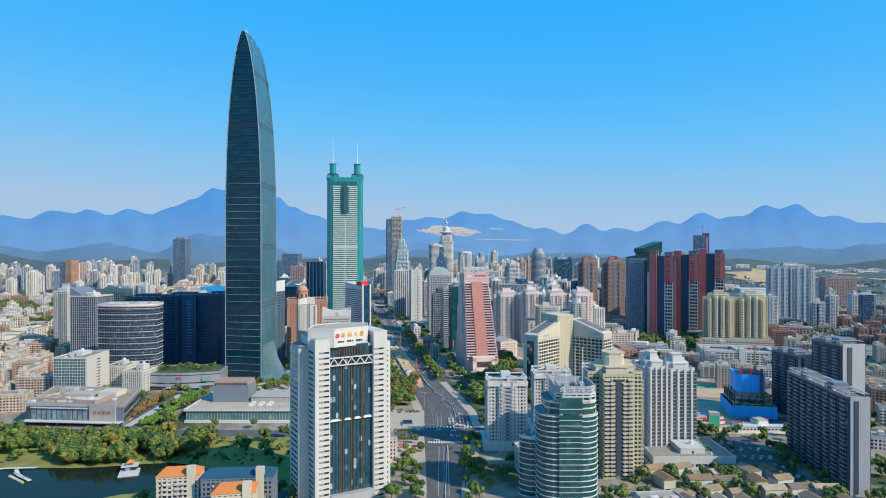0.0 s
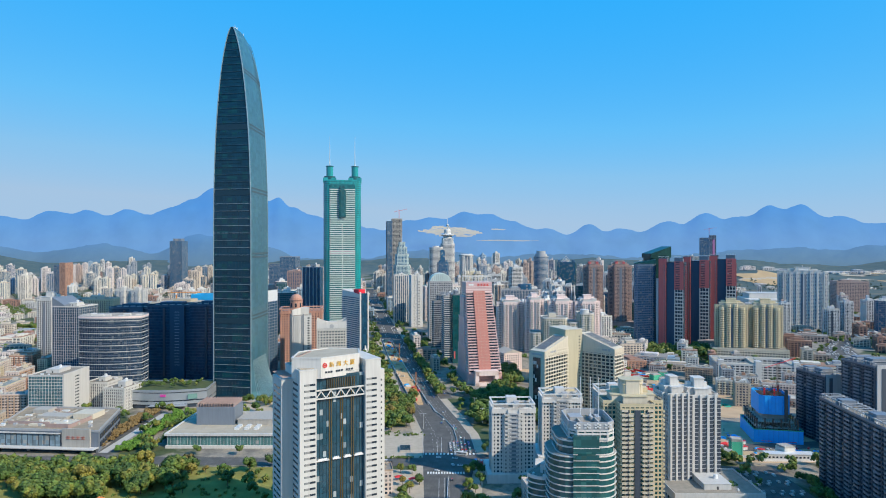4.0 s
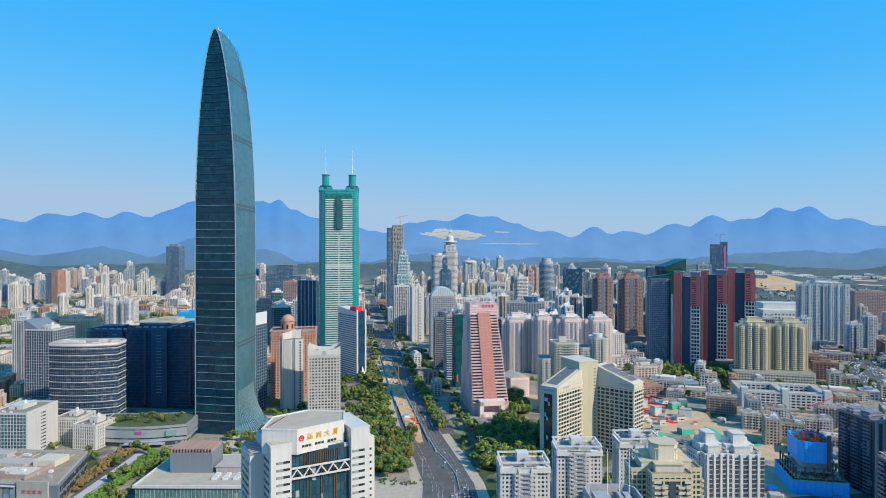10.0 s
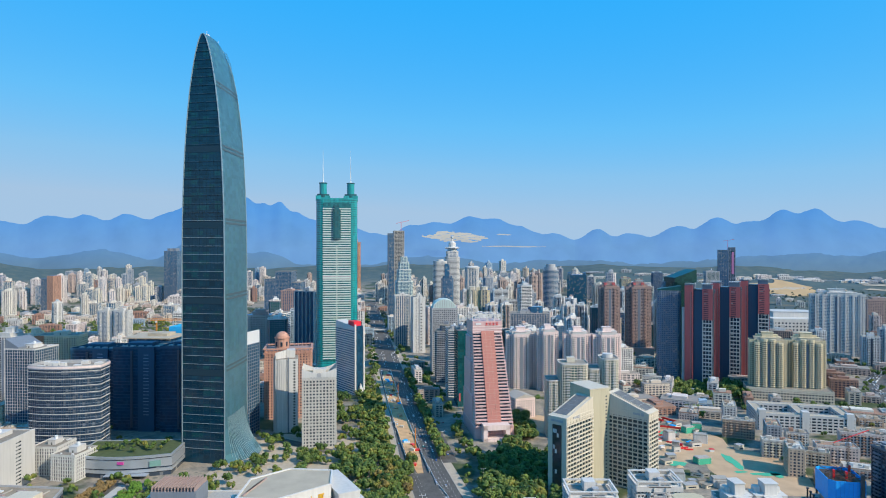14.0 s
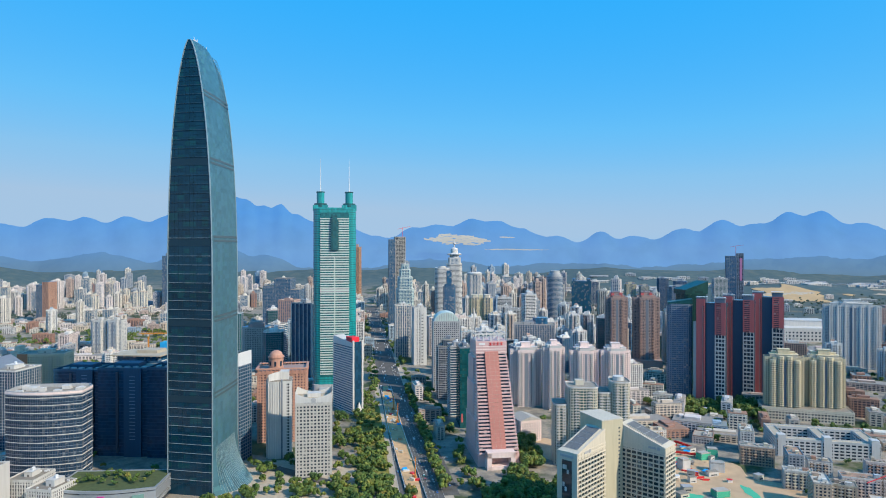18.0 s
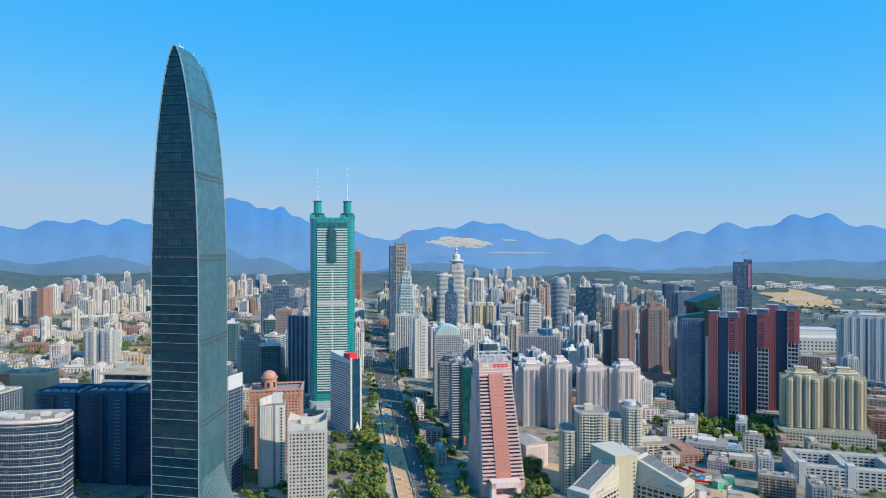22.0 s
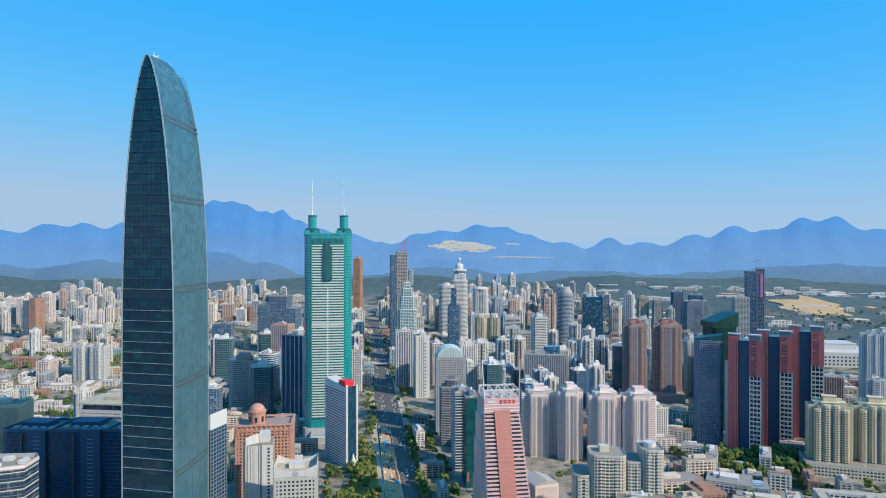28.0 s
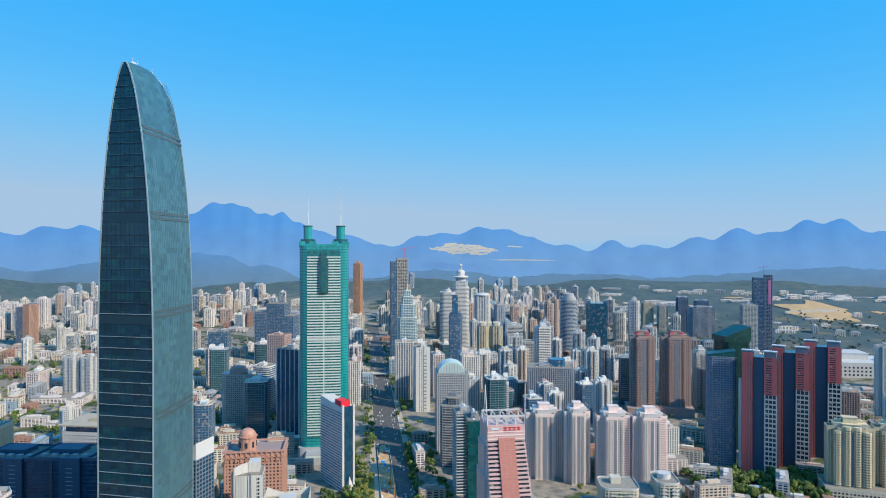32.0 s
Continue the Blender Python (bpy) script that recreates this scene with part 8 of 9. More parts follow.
# heaps, stacks and netted huts scattered over the cleared ground
for k in range(58):
    x, y = (rnd.uniform(212, 322), rnd.uniform(735, 955)) if k < 40 else (rnd.uniform(226, 352), rnd.uniform(592, 700))
    if k >= 40 and 250 < x < 345 and 604 < y < 700:
        x = 232 + rnd.uniform(0, 14)
    if k < 40 and ((x - 308) / 44) ** 2 + ((y - 790) / 62) ** 2 < 1:
        x = 238 + rnd.uniform(-24, 22)
    if k % 4 == 0:
        hp = thing("soil_heap", x, y, rnd.uniform(0, 90), "loose heap of tan soil and rubble", "heap", "soil heaps")
        r = rnd.uniform(2.5, 6)
        part("mound", Geo().prism(blob(0, 0, r, r * 0.7, 12, k, 0.5), 0, r * 0.22, scale=0.6).prism(blob(0, 0, r * 0.6, r * 0.42, 12, k, 0.5), r * 0.22, r * 0.4, scale=0.3), SOIL, hp)
    elif k % 4 == 1:
        nh = thing("netted_scaffold", x, y, rnd.uniform(-20, 20), "small block wrapped in green safety net", "scaffold")
        w, d, h = rnd.uniform(8, 14), rnd.uniform(7, 10), rnd.uniform(6, 15)
        part("core", Geo().box(0, 0, 0, w, d, h), CONC, nh)
        part("net", Geo().ring(rect(w + 1.2, d + 1.2), rect(w + 0.8, d + 0.8), 0, h * 0.85), NET if k % 16 == 1 else OFFWHITE, nh)
        for sx in (-1, 1):
            part("pole", Geo().bar((sx * w / 2, -d / 2 - 0.8, 0), (sx * w / 2, -d / 2 - 0.8, h + 1.5), 0.12), STEEL, nh)
    else:
        ht = thing("site_hut", x, y, rnd.uniform(-30, 30), "small site hut with a flat tin roof", "hut", "site huts")
        w, d, h = rnd.uniform(6, 13), rnd.uniform(5, 8), rnd.uniform(2.8, 6.5)
        part("wall", Geo().box(0, 0, 0, w, d, h), (OFFWHITE, CREAM, CONC)[k % 3], ht)
        part("roof", Geo().box(0, 0, h, w + 0.7, d + 0.7, 0.25), (STEEL, BLUEBOARD, ROOFC, GREYW)[k % 4 if k % 3 else 2], ht)
        part("window", Geo().box(0, -d / 2 - 0.05, 1.1, w * 0.6, 0.2, 1.1), GLASS, ht)
# old low houses with brown roofs beside the yards
OLDROOF = hue_mat("old_tile_roof", [(0.0, (0.28, 0.18, 0.11)), (0.4, (0.36, 0.25, 0.16)), (0.7, (0.22, 0.17, 0.13)), (0.85, (0.45, 0.36, 0.26))], 0.9)
for k in range(34):
    x, y = 158 + (k % 6) * 21 + rnd.uniform(-4, 4), 396 + (k // 6) * 19 + rnd.uniform(-3, 3)
    if 150 < x < 232 and y > 478:
        continue
    if x > 262 and y > 420:
        continue
    oh = thing("low_house", x, y, rnd.choice((8, 98)) + rnd.uniform(-8, 8), "old low house with a brown pitched roof", "house", "old low houses")
    w, d, h = rnd.uniform(12, 18), rnd.uniform(8, 11), rnd.uniform(4, 8)
    part("wall", Geo().box(0, 0, 0, w, d, h), (CREAM, OFFWHITE, CONC)[k % 3], oh)
    part("roof", Geo().add([(-w / 2 - 0.6, -d / 2 - 0.6, h), (w / 2 + 0.6, -d / 2 - 0.6, h), (w / 2 + 0.6, d / 2 + 0.6, h), (-w / 2 - 0.6, d / 2 + 0.6, h), (-w / 2 - 0.6, 0, h + 2.4), (w / 2 + 0.6, 0, h + 2.4)], [(0, 1, 5, 4), (2, 3, 4, 5), (1, 2, 5), (3, 0, 4)]), OLDROOF, oh)
    for j in range(3):
        part("window", Geo().box(-w * 0.3 + j * w * 0.3, -d / 2 - 0.05, 1.2, 1.6, 0.2, 1.5), GLASS, oh)
for rx, ry, rl, ra in ((236, 1012, 46, -58), (262, 975, 40, -60), (268, 930, 34, -25), (248, 945, 30, 20), (282, 962, 26, -62)):
    rb = thing("steel_walkway", rx, ry, ra, "long red steel walkway over cleared ground", "walkway", "red site walkways")
    part("deck", Geo().box(0, 0, 2.2, rl, 2.6, 0.6), SIGNRED, rb)
    part("rail", Geo().box(0, -1.3, 2.8, rl, 0.2, 1.2), SIGNRED, rb)
    part("rail", Geo().box(0, 1.3, 2.8, rl, 0.2, 1.2), SIGNRED, rb)
    for sx in (-0.42, 0, 0.42):
        part("post", Geo().box(sx * rl, 0, 0, 0.8, 2.0, 2.2), DARKSTEEL, rb)
shed = thing("site_office", 296, 592, -3, "long white site office with blue roof edge", "hut")
part("wall", Geo().box(0, 0, 0.1, 40, 8, 4.5), OFFWHITE, shed)
part("roof", Geo().box(0, 0, 4.6, 41, 9, 0.5), STEEL, shed)
for k in range(12):
    part("window", Geo().box(-18 + k * 3.2, -4.1, 1.4, 1.6, 0.3, 1.4), GLASS, shed)
fence = thing("site_fence", 0, 0, 0, "white and red hoarding round the building site", "fence")
FN = [(225, 600), (262, 592), (270, 584), (322, 584), (345, 600)]
for k, (p, q) in enumerate(zip(FN, FN[1:])):
    part("panel", wall_along([p, q], 0, 0.2, 0.1, 2.4), STEEL, fence)


# ---------- trees ----------
def leaf_mat(name, cols):
    m = bpy.data.materials.new(name)
    nt, b = nodes_of(m)
    oi = nt.nodes.new("ShaderNodeObjectInfo")
    base = ramp(nt, oi.outputs["Random"], cols)
    geo = nt.nodes.new("ShaderNodeNewGeometry")
    tint = ramp(nt, geo.outputs["Random Per Island"], [(0.0, 0.55), (0.6, 1.0), (1.0, 1.5)])
    nt.links.new(mixc(nt, base, tint, 1.0, "MULTIPLY"), b.inputs["Base Color"])
    b.inputs["Roughness"].default_value = 0.7
    return m


LEAF = leaf_mat("leaves", [(0.0, (0.050, 0.10, 0.020)), (0.3, (0.095, 0.15, 0.024)), (0.5, (0.065, 0.125, 0.022)), (0.72, (0.14, 0.185, 0.028)), (0.9, (0.23, 0.20, 0.03)), (1.0, (0.19, 0.135, 0.04))])
WOODLEAF = bpy.data.materials.new("grove_leaves")
nt, b = nodes_of(WOODLEAF)
base = ramp(nt, noise_of(nt, 0.09, 3), [(0.3, (0.040, 0.086, 0.02)), (0.44, (0.072, 0.13, 0.024)), (0.56, (0.12, 0.165, 0.026)), (0.68, (0.20, 0.185, 0.032))])
geo = nt.nodes.new("ShaderNodeNewGeometry")
tint = ramp(nt, geo.outputs["Random Per Island"], [(0.0, 0.6), (0.6, 1.0), (1.0, 1.35)])
nt.links.new(mixc(nt, base, tint, 1.0, "MULTIPLY"), b.inputs["Base Color"])
b.inputs["Roughness"].default_value = 0.7
BARK = plain_mat("bark", (0.13, 0.10, 0.075), 0.9)


def crown_geo(rnd, rx, rz, zc, lobes, leaves, size, seg=6):
    """Leafy lumps: an uneven core a lump, wrapped in loose leaf sprays."""
    g = Geo()
    for k in range(lobes):
        a, e = rnd.uniform(0, 2 * math.pi), rnd.uniform(-0.5, 1.1)
        c = Vector((math.cos(a) * rx * 0.56 * math.cos(e), math.sin(a) * rx * 0.56 * math.cos(e), zc + rz * 0.55 * math.sin(e)))
        r = rnd.uniform(0.34, 0.5) * rx
        rows = seg // 2 + 1
        v = [c - Vector((0, 0, r * 0.8))]
        for j in range(1, rows):
            w = -math.pi / 2 + math.pi * j / rows
            for i in range(seg):
                q = 2 * math.pi * (i + 0.5 * (j % 2)) / seg
                s = r * rnd.uniform(0.62, 1.0)
                v.append(c + Vector((math.cos(w) * math.cos(q), math.cos(w) * math.sin(q), math.sin(w) * 0.85)) * s)
        v.append(c + Vector((0, 0, r * 0.85)))
        f = [(0, 1 + (i + 1) % seg, 1 + i) for i in range(seg)]
        for j in range(rows - 2):
            o = 1 + j * seg
            f += [(o + i, o + (i + 1) % seg, o + seg + (i + 1) % seg, o + seg + i) for i in range(seg)]
        o = 1 + (rows - 2) * seg
        f += [(o + i, o + (i + 1) % seg, len(v) - 1) for i in range(seg)]
        g.add(v, f)
        for j in range(leaves):
            d = Vector((rnd.gauss(0, 1), rnd.gauss(0, 1), rnd.gauss(0, 1))).normalized()
            p = c + d * r * rnd.uniform(0.78, 1.08)
            t = d.orthogonal().normalized()
            u = d.cross(t)
            s = size * rnd.uniform(0.6, 1.3)
            w = rnd.uniform(0, 6)
            t, u = t * math.cos(w) + u * math.sin(w), u * math.cos(w) - t * math.sin(w)
            o = d * s * rnd.uniform(-0.35, 0.35)
            g.add([p - t * s - o, p + u * s * 0.8, p + t * s + o, p - u * s * 0.8], [(0, 1, 2, 3)])
    return g


def tree(seed, h, r, label):
    rnd = random.Random(seed)
    own = thing("tree", 0, -9000, 0, label, "tree", "street and park trees")
    g = Geo().tube(0, 0, 0, h * 0.42, 0.32, 0.2, 7)
    for k in range(5):
        a = k * 1.257 + rnd.uniform(-0.3, 0.3)
        g.bar((0, 0, h * rnd.uniform(0.25, 0.4)), (math.cos(a) * r * 0.6, math.sin(a) * r * 0.6, h * rnd.uniform(0.55, 0.75)), 0.11)
    part("trunk", g, BARK, own)
    part("crown", crown_geo(rnd, r, h * 0.42, h * 0.6, 12, 36, 0.6, 7), LEAF, own)
    return own


TREES = [tree(1, 11, 5.2, "broad-crowned green street tree"), tree(2, 9, 4.2, "small round-crowned street tree with dense leaves"), tree(3, 14, 6.5, "large spreading park tree with dark leaves"), tree(4, 12, 4.4, "upright street tree with an uneven crown")]
tree_used = set()
tree_count = 0
wood, far_wood = Geo(), Geo()
rnd = random.Random(77)
WOODC = [crown_geo(random.Random(50 + k), 5.5, 5, 6.0, 6, 9, 1.1, 5) for k in range(4)]


PARKC = [crown_geo(random.Random(70 + k), 6.5, 6, 7.0, 10, 26, 0.8, 6) for k in range(3)]
FARC = [crown_geo(random.Random(80 + k), 5.5, 5, 5.0, 4, 5, 1.3, 4) for k in range(3)]


def plant(x, y, s=None, apart=True, up=0.0, lush=False):
    global tree_count
    s = s or rnd.uniform(0.75, 1.25)
    if apart and tree_count < 150:
        i = rnd.randrange(4)
        m = pose(x, y, 0, 0, 0, rnd.uniform(0, 360)) @ Matrix.Diagonal((s, s, s * rnd.uniform(0.9, 1.1), 1))
        tree_count += 1
        if i not in tree_used:
            tree_used.add(i)
            TREES[i].matrix_basis = m
        else:
            ob = copy_thing(TREES[i], m)
            ob.matrix_basis = m
    else:
        c = rnd.choice(PARKC if lush else WOODC if y < 1500 else FARC)
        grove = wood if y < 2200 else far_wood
        a = rnd.uniform(0, 6.28)
        cs, sn = math.cos(a) * s, math.sin(a) * s
        z = land(x, y) + up
        grove.add([(x + vx * cs - vy * sn, y + vx * sn + vy * cs, z + vz * s) for vx, vy, vz in c.v], c.f)


def clear_of_houses(x, y, r=3):
    return not any(a + 4 - r < x < b - 4 + r and c + 4 - r < y < d - 4 + r for a, b, c, d in taken)


# nearest first: park, avenue, squares, then the rest of the town
for k in range(64):
    x, y = rnd.uniform(-400, -200), 540 + rnd.gauss(0, 19)
    if k > 50:
        x, y = rnd.uniform(-195, -75), rnd.uniform(512, 560)
    elif y > 568 or y < 500:
        y = rnd.uniform(515, 566)
    plant(x, y, rnd.uniform(0.9, 1.35) if k < 51 else rnd.uniform(0.5, 0.95))
for k in range(26):
    plant(rnd.uniform(-36, -14), rnd.uniform(400, 556), rnd.uniform(0.6, 1.0))
for k in range(18):
    plant(rnd.uniform(16, 32), rnd.uniform(400, 560), rnd.uniform(0.6, 1.0))
for k in range(48):
    plant(rnd.uniform(-66, -34) - 0.1 * (k % 3), rnd.uniform(672, 800), rnd.uniform(0.9, 1.35))
for k in range(56):
    plant(rnd.uniform(32, 108), rnd.uniform(688, 805), rnd.uniform(1.0, 1.5))
for k in range(150):
    x, y = rnd.uniform(-410, -200), rnd.uniform(500, 566)
    if x > -310 or y > 525:
        plant(x, y, rnd.uniform(0.8, 1.35), False, 0.0, True)
for k in range(22):
    plant(rnd.uniform(-300, -252), rnd.uniform(494, 512), rnd.uniform(0.8, 1.2), False, 0.0, True)
for k in range(40):
    x, y = rnd.uniform(-200, -95), rnd.uniform(385, 440)
    plant(x, y, rnd.uniform(0.5, 0.9), False, 0.0, True)
for k in range(90):
    x, y = rnd.uniform(32, 112), rnd.uniform(690, 830)
    if clear_of_houses(x, y, 0):
        plant(x, y, rnd.uniform(0.8, 1.3), False, 0.0, True)
for k in range(190):
    x, y = rnd.uniform(-235, -75), rnd.uniform(700, 900)
    if clear_of_houses(x, y, 2) and noise.noise(Vector((x / 40, y / 40, 8.0))) > 0:
        plant(x, y, rnd.uniform(0.6, 1.0), False, 0.0, True)
for k in range(70):
    x, y = rnd.uniform(-178, -82), rnd.uniform(845, 1100)
    if clear_of_houses(x, y, 2) and x < road_x(y) - 30:
        plant(x, y, rnd.uniform(0.7, 1.2), False, 0.0, True)
for k in range(900):
    x, y = rnd.uniform(-1500, -320), rnd.uniform(1100, 2400)
    if noise.noise(Vector((x / 150, y / 150, 4.0))) > 0.02 and abs(x) < half_view(y) and clear_of_houses(x, y, 1):
        plant(x, y, rnd.uniform(0.8, 1.4), False)
for k in range(130):
    y = rnd.uniform(800, 1250)
    plant(road_x(y) - rnd.uniform(27, 62), y, rnd.uniform(0.7, 1.2), False)
for k in range(120):
    y = rnd.uniform(815, 1250)
    x = road_x(y) + (rnd.uniform(22, 27) if k % 3 else rnd.uniform(50, 62))
    if clear_of_houses(x, y, 0):
        plant(x, y, rnd.uniform(0.8, 1.4), False)
for k in range(260):
    y = rnd.uniform(1250, 2400)
    x = road_x(y) + rnd.choice((-1, 1)) * rnd.uniform(22, 38)
    if clear_of_houses(x, y):
        plant(x, y, rnd.uniform(0.6, 1.1), False)
for k in range(40):
    x, y = rnd.uniform(-272, -252), rnd.uniform(600, 735)
    plant(x, y, rnd.uniform(0.5, 0.9), False)
for k in range(26):
    plant(-350 + k * 2.6 + rnd.uniform(-1, 1), 778 + rnd.uniform(-4, 22), rnd.uniform(0.4, 0.7), False, 19.8)
for k in range(240):
    x, y = rnd.uniform(300, 560), rnd.uniform(1080, 1170)
    if clear_of_houses(x, y, -1):
        plant(x, y, rnd.uniform(0.8, 1.4), False, 0.0, True)
for k in range(150):
    x, y = rnd.uniform(-112, -40), rnd.uniform(685, 835)
    if clear_of_houses(x, y, 0) and x < road_x(y) - 24 and noise.noise(Vector((x / 26, y / 26, 3.0))) > -0.15:
        plant(x, y, rnd.uniform(0.8, 1.25), False, 0.0, True)
for k in range(60):
    x, y = rnd.uniform(36, 104), rnd.uniform(700, 815)
    if clear_of_houses(x, y, 0):
        plant(x, y, rnd.uniform(1.0, 1.4), False, 0.0, True)
for k in range(50):
    x, y = rnd.uniform(82, 102), rnd.uniform(880, 1030)
    if clear_of_houses(x, y, -1):
        plant(x, y, rnd.uniform(0.8, 1.2), False, 0.0, True)
for k in range(46):
    x, y = rnd.uniform(64, 84), rnd.uniform(790, 960)
    if clear_of_houses(x, y, -1):
        plant(x, y, rnd.uniform(0.7, 1.2), False, 0.0, True)
for k in range(110):
    x, y = rnd.uniform(330, 560), rnd.uniform(1010, 1180)
    if clear_of_houses(x, y):
        plant(x, y, rnd.uniform(0.7, 1.2), False)
for k in range(2600):
    y = 420 + 2600 * rnd.random() ** 1.4
    x = rnd.uniform(-1, 1) * half_view(y)
    if clear_of_houses(x, y, 2) and abs(x - road_x(y)) > 34 and not (200 < x < 345 and 580 < y < 960) and not (-430 < x < -150 and 380 < y < 500) and not (-90 < x < -12 and 495 < y < 670):
        plant(x, y, rnd.uniform(0.6, 1.2), False)
for k in range(1500):
    y = rnd.uniform(1330, 2450)
    x = rnd.uniform(-0.72 * y - 40, -300)
    if in_belt(x, y) and clear_of_houses(x, y, 2):
        plant(x, y, rnd.uniform(1.0, 1.7), False)
for k in range(700):
    y = rnd.uniform(2250, 3000)
    x = rnd.uniform(0.2 * y, 0.74 * y)
    if noise.noise(Vector((x / 230, y / 420, 6.0))) > 0.1 and clear_of_houses(x, y, 2):
        plant(x, y, rnd.uniform(0.9, 1.5), False)
for k in range(520):
    y = rnd.uniform(1700, 2900)
    x = rnd.uniform(480, 0.7 * y)
    if noise.noise(Vector((x / 160, y / 260, 2.0))) > 0.22 and clear_of_houses(x, y, 2):
        plant(x, y, rnd.uniform(0.9, 1.6), False)
for k in range(70):
    x, y = rnd.choice(((rnd.uniform(270, 282), rnd.uniform(460, 575)), (rnd.uniform(205, 214), rnd.uniform(455, 575)), (rnd.uniform(150, 280), rnd.uniform(574, 592)), (rnd.uniform(20, 34), rnd.uniform(430, 560))))
    plant(x, y, rnd.uniform(0.5, 0.9), False, 0.0, True)
tagged(new("woodland", wood.mesh("woodland", WOODLEAF)), "trees and shrubs filling the gaps of the town", "trees", kind="stuff")
# far trees: haze painted into the leaf colour as bluish green
HAZELEAF = bpy.data.materials.new("hazed_leaves")
nt, b = nodes_of(HAZELEAF)
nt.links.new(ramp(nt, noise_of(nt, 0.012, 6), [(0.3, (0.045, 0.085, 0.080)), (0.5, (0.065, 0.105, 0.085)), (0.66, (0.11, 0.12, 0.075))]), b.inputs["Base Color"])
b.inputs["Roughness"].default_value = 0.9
tagged(new("woodland", far_wood.mesh("woodland", HAZELEAF)), "hazy far woods on the plain and low hills", "trees", kind="stuff")
hedge = Geo()
for k in range(90):
    x, y = rnd.uniform(-80, -18), rnd.choice((rnd.uniform(590, 594), rnd.uniform(655, 670)))
    hedge.add([(x + vx * 0.25, y + vy * 0.25, vz * 0.2 - 0.6) for vx, vy, vz in WOODC[0].v], WOODC[0].f)
for k in range(160):
    x, y = rnd.uniform(-400, -60), rnd.uniform(500, 570)
    hedge.add([(x + vx * 0.35, y + vy * 0.35, vz * 0.3 - 1) for vx, vy, vz in WOODC[k % 4].v], WOODC[k % 4].f)
tagged(new("shrubs", hedge.mesh("shrubs", WOODLEAF)), "low clipped shrubs along paths and lawns", "shrubs", kind="stuff")

# ---------- vehicles ----------
CARPAINT = hue_mat("car_paint", [(0.0, (0.75, 0.75, 0.75)), (0.4, (0.06, 0.06, 0.07)), (0.55, (0.35, 0.36, 0.38)), (0.72, (0.02, 0.12, 0.45)), (0.82, (0.5, 0.03, 0.03)), (0.9, (0.02, 0.35, 0.3))], 0.3, 0.05)
RUBBER = plain_mat("rubber", (0.02, 0.02, 0.02), 0.9)


def car():
    own = thing("car", 0, -9000, 0, "parked or waiting car with glossy paint", "car", "cars on the avenue")
    prof = [(-2.2, 0.35), (2.2, 0.35), (2.25, 0.75), (1.9, 0.95), (-2.1, 1.0), (-2.25, 0.7)]
    n = len(prof)
    g = Geo().add([(s * 0.88, x, z) for s in (-1, 1) for x, z in prof], [tuple(range(n)), tuple(reversed(range(n, 2 * n)))] + [(i, n + i, n + (i + 1) % n, (i + 1) % n) for i in range(n)])
    part("body", g, CARPAINT, own)
    cab = [(-1.7, 0.95), (1.0, 0.95), (0.35, 1.42), (-1.25, 1.45)]
    g = Geo().add([(s * (0.82 - 0.14 * (z > 1.2)), x, z) for s in (-1, 1) for x, z in cab], [(0, 1, 2, 3), (7, 6, 5, 4)] + [(i, 4 + i, 4 + (i + 1) % 4, (i + 1) % 4) for i in range(4)])
    part("cabin_glass", g, GLASS, own)
    part("roof", Geo().box(0, -0.45, 1.43, 1.3, 1.5, 0.06), CARPAINT, own)
    for x in (-0.8, 0.8):
        for y in (-1.4, 1.4):
            w = part("wheel", Geo().tube(0, 0, -0.11, 0.11, 0.32, n=10).add([], []), RUBBER, own, at=(x, y, 0.33))
            w.rotation_euler = (0, math.pi / 2, 0)
    return own


def bus(col, x, y, turn, ln=11.5, name="bus", label="city bus with a band of dark windows"):
    own = thing(name, x, y, turn, label, "bus")
    part("body", Geo().box(0, 0, 0.4, 2.5, ln, 2.6), col, own)
    part("window_band", Geo().box(0, 0.2, 1.5, 2.56, ln - 1.2, 0.9), GLASS, own)
    part("roof_unit", Geo().box(0, 0, 3.0, 1.8, 3, 0.3), STEEL, own)
    for sx in (-1.15, 1.15):
        for sy in (-ln * 0.3, ln * 0.3):
            w = part("wheel", Geo().tube(0, 0, -0.15, 0.15, 0.48, n=10), RUBBER, own, at=(sx, sy, 0.48))
            w.rotation_euler = (0, math.pi / 2, 0)


first = car()
spots = []
for lane in range(6):
    for row in range(5):
        if rnd.random() < 0.85:
            spots.append((7 + lane * 3.4 - row * 0.2, 608 + row * 6.6 + rnd.uniform(-0.8, 0.8), rnd.uniform(-2, 2)))
for k in range(26):
    y = rnd.uniform(650, 930)
    spots.append((road_x(y) + rnd.choice((9, 13, 17, 20, -18)), y, 8.7))
for k in range(10):
    y = rnd.uniform(830, 1240)
    spots.append((road_x(y) + rnd.choice((32, 36, 40, 44)), y, 8.7 + rnd.choice((0, 0, 90))))
spots += [(-4, 592, 80), (10, 590, 75), (8, 574, 20), (-5, 560, 60), (7, 540, 0), (-8, 500, 0), (14, 572, 90)]
for k, (x, y, a) in enumerate(spots):
    m = pose(x, y, 0.14, 0, 0, a)
    if k == 0:
        first.matrix_basis = m
    else:
        copy_thing(first, m)
bus(CARPAINT, -48, 578, 88)
bus(WHITE, 16, 600, 72, 10)
bus(SIGNRED, 32, 578, 0, 10)
bus(BLUEBOARD, 27, 577, 0, 10)
bus(GOLD, 58, 596, 85, 9)
far = Geo()
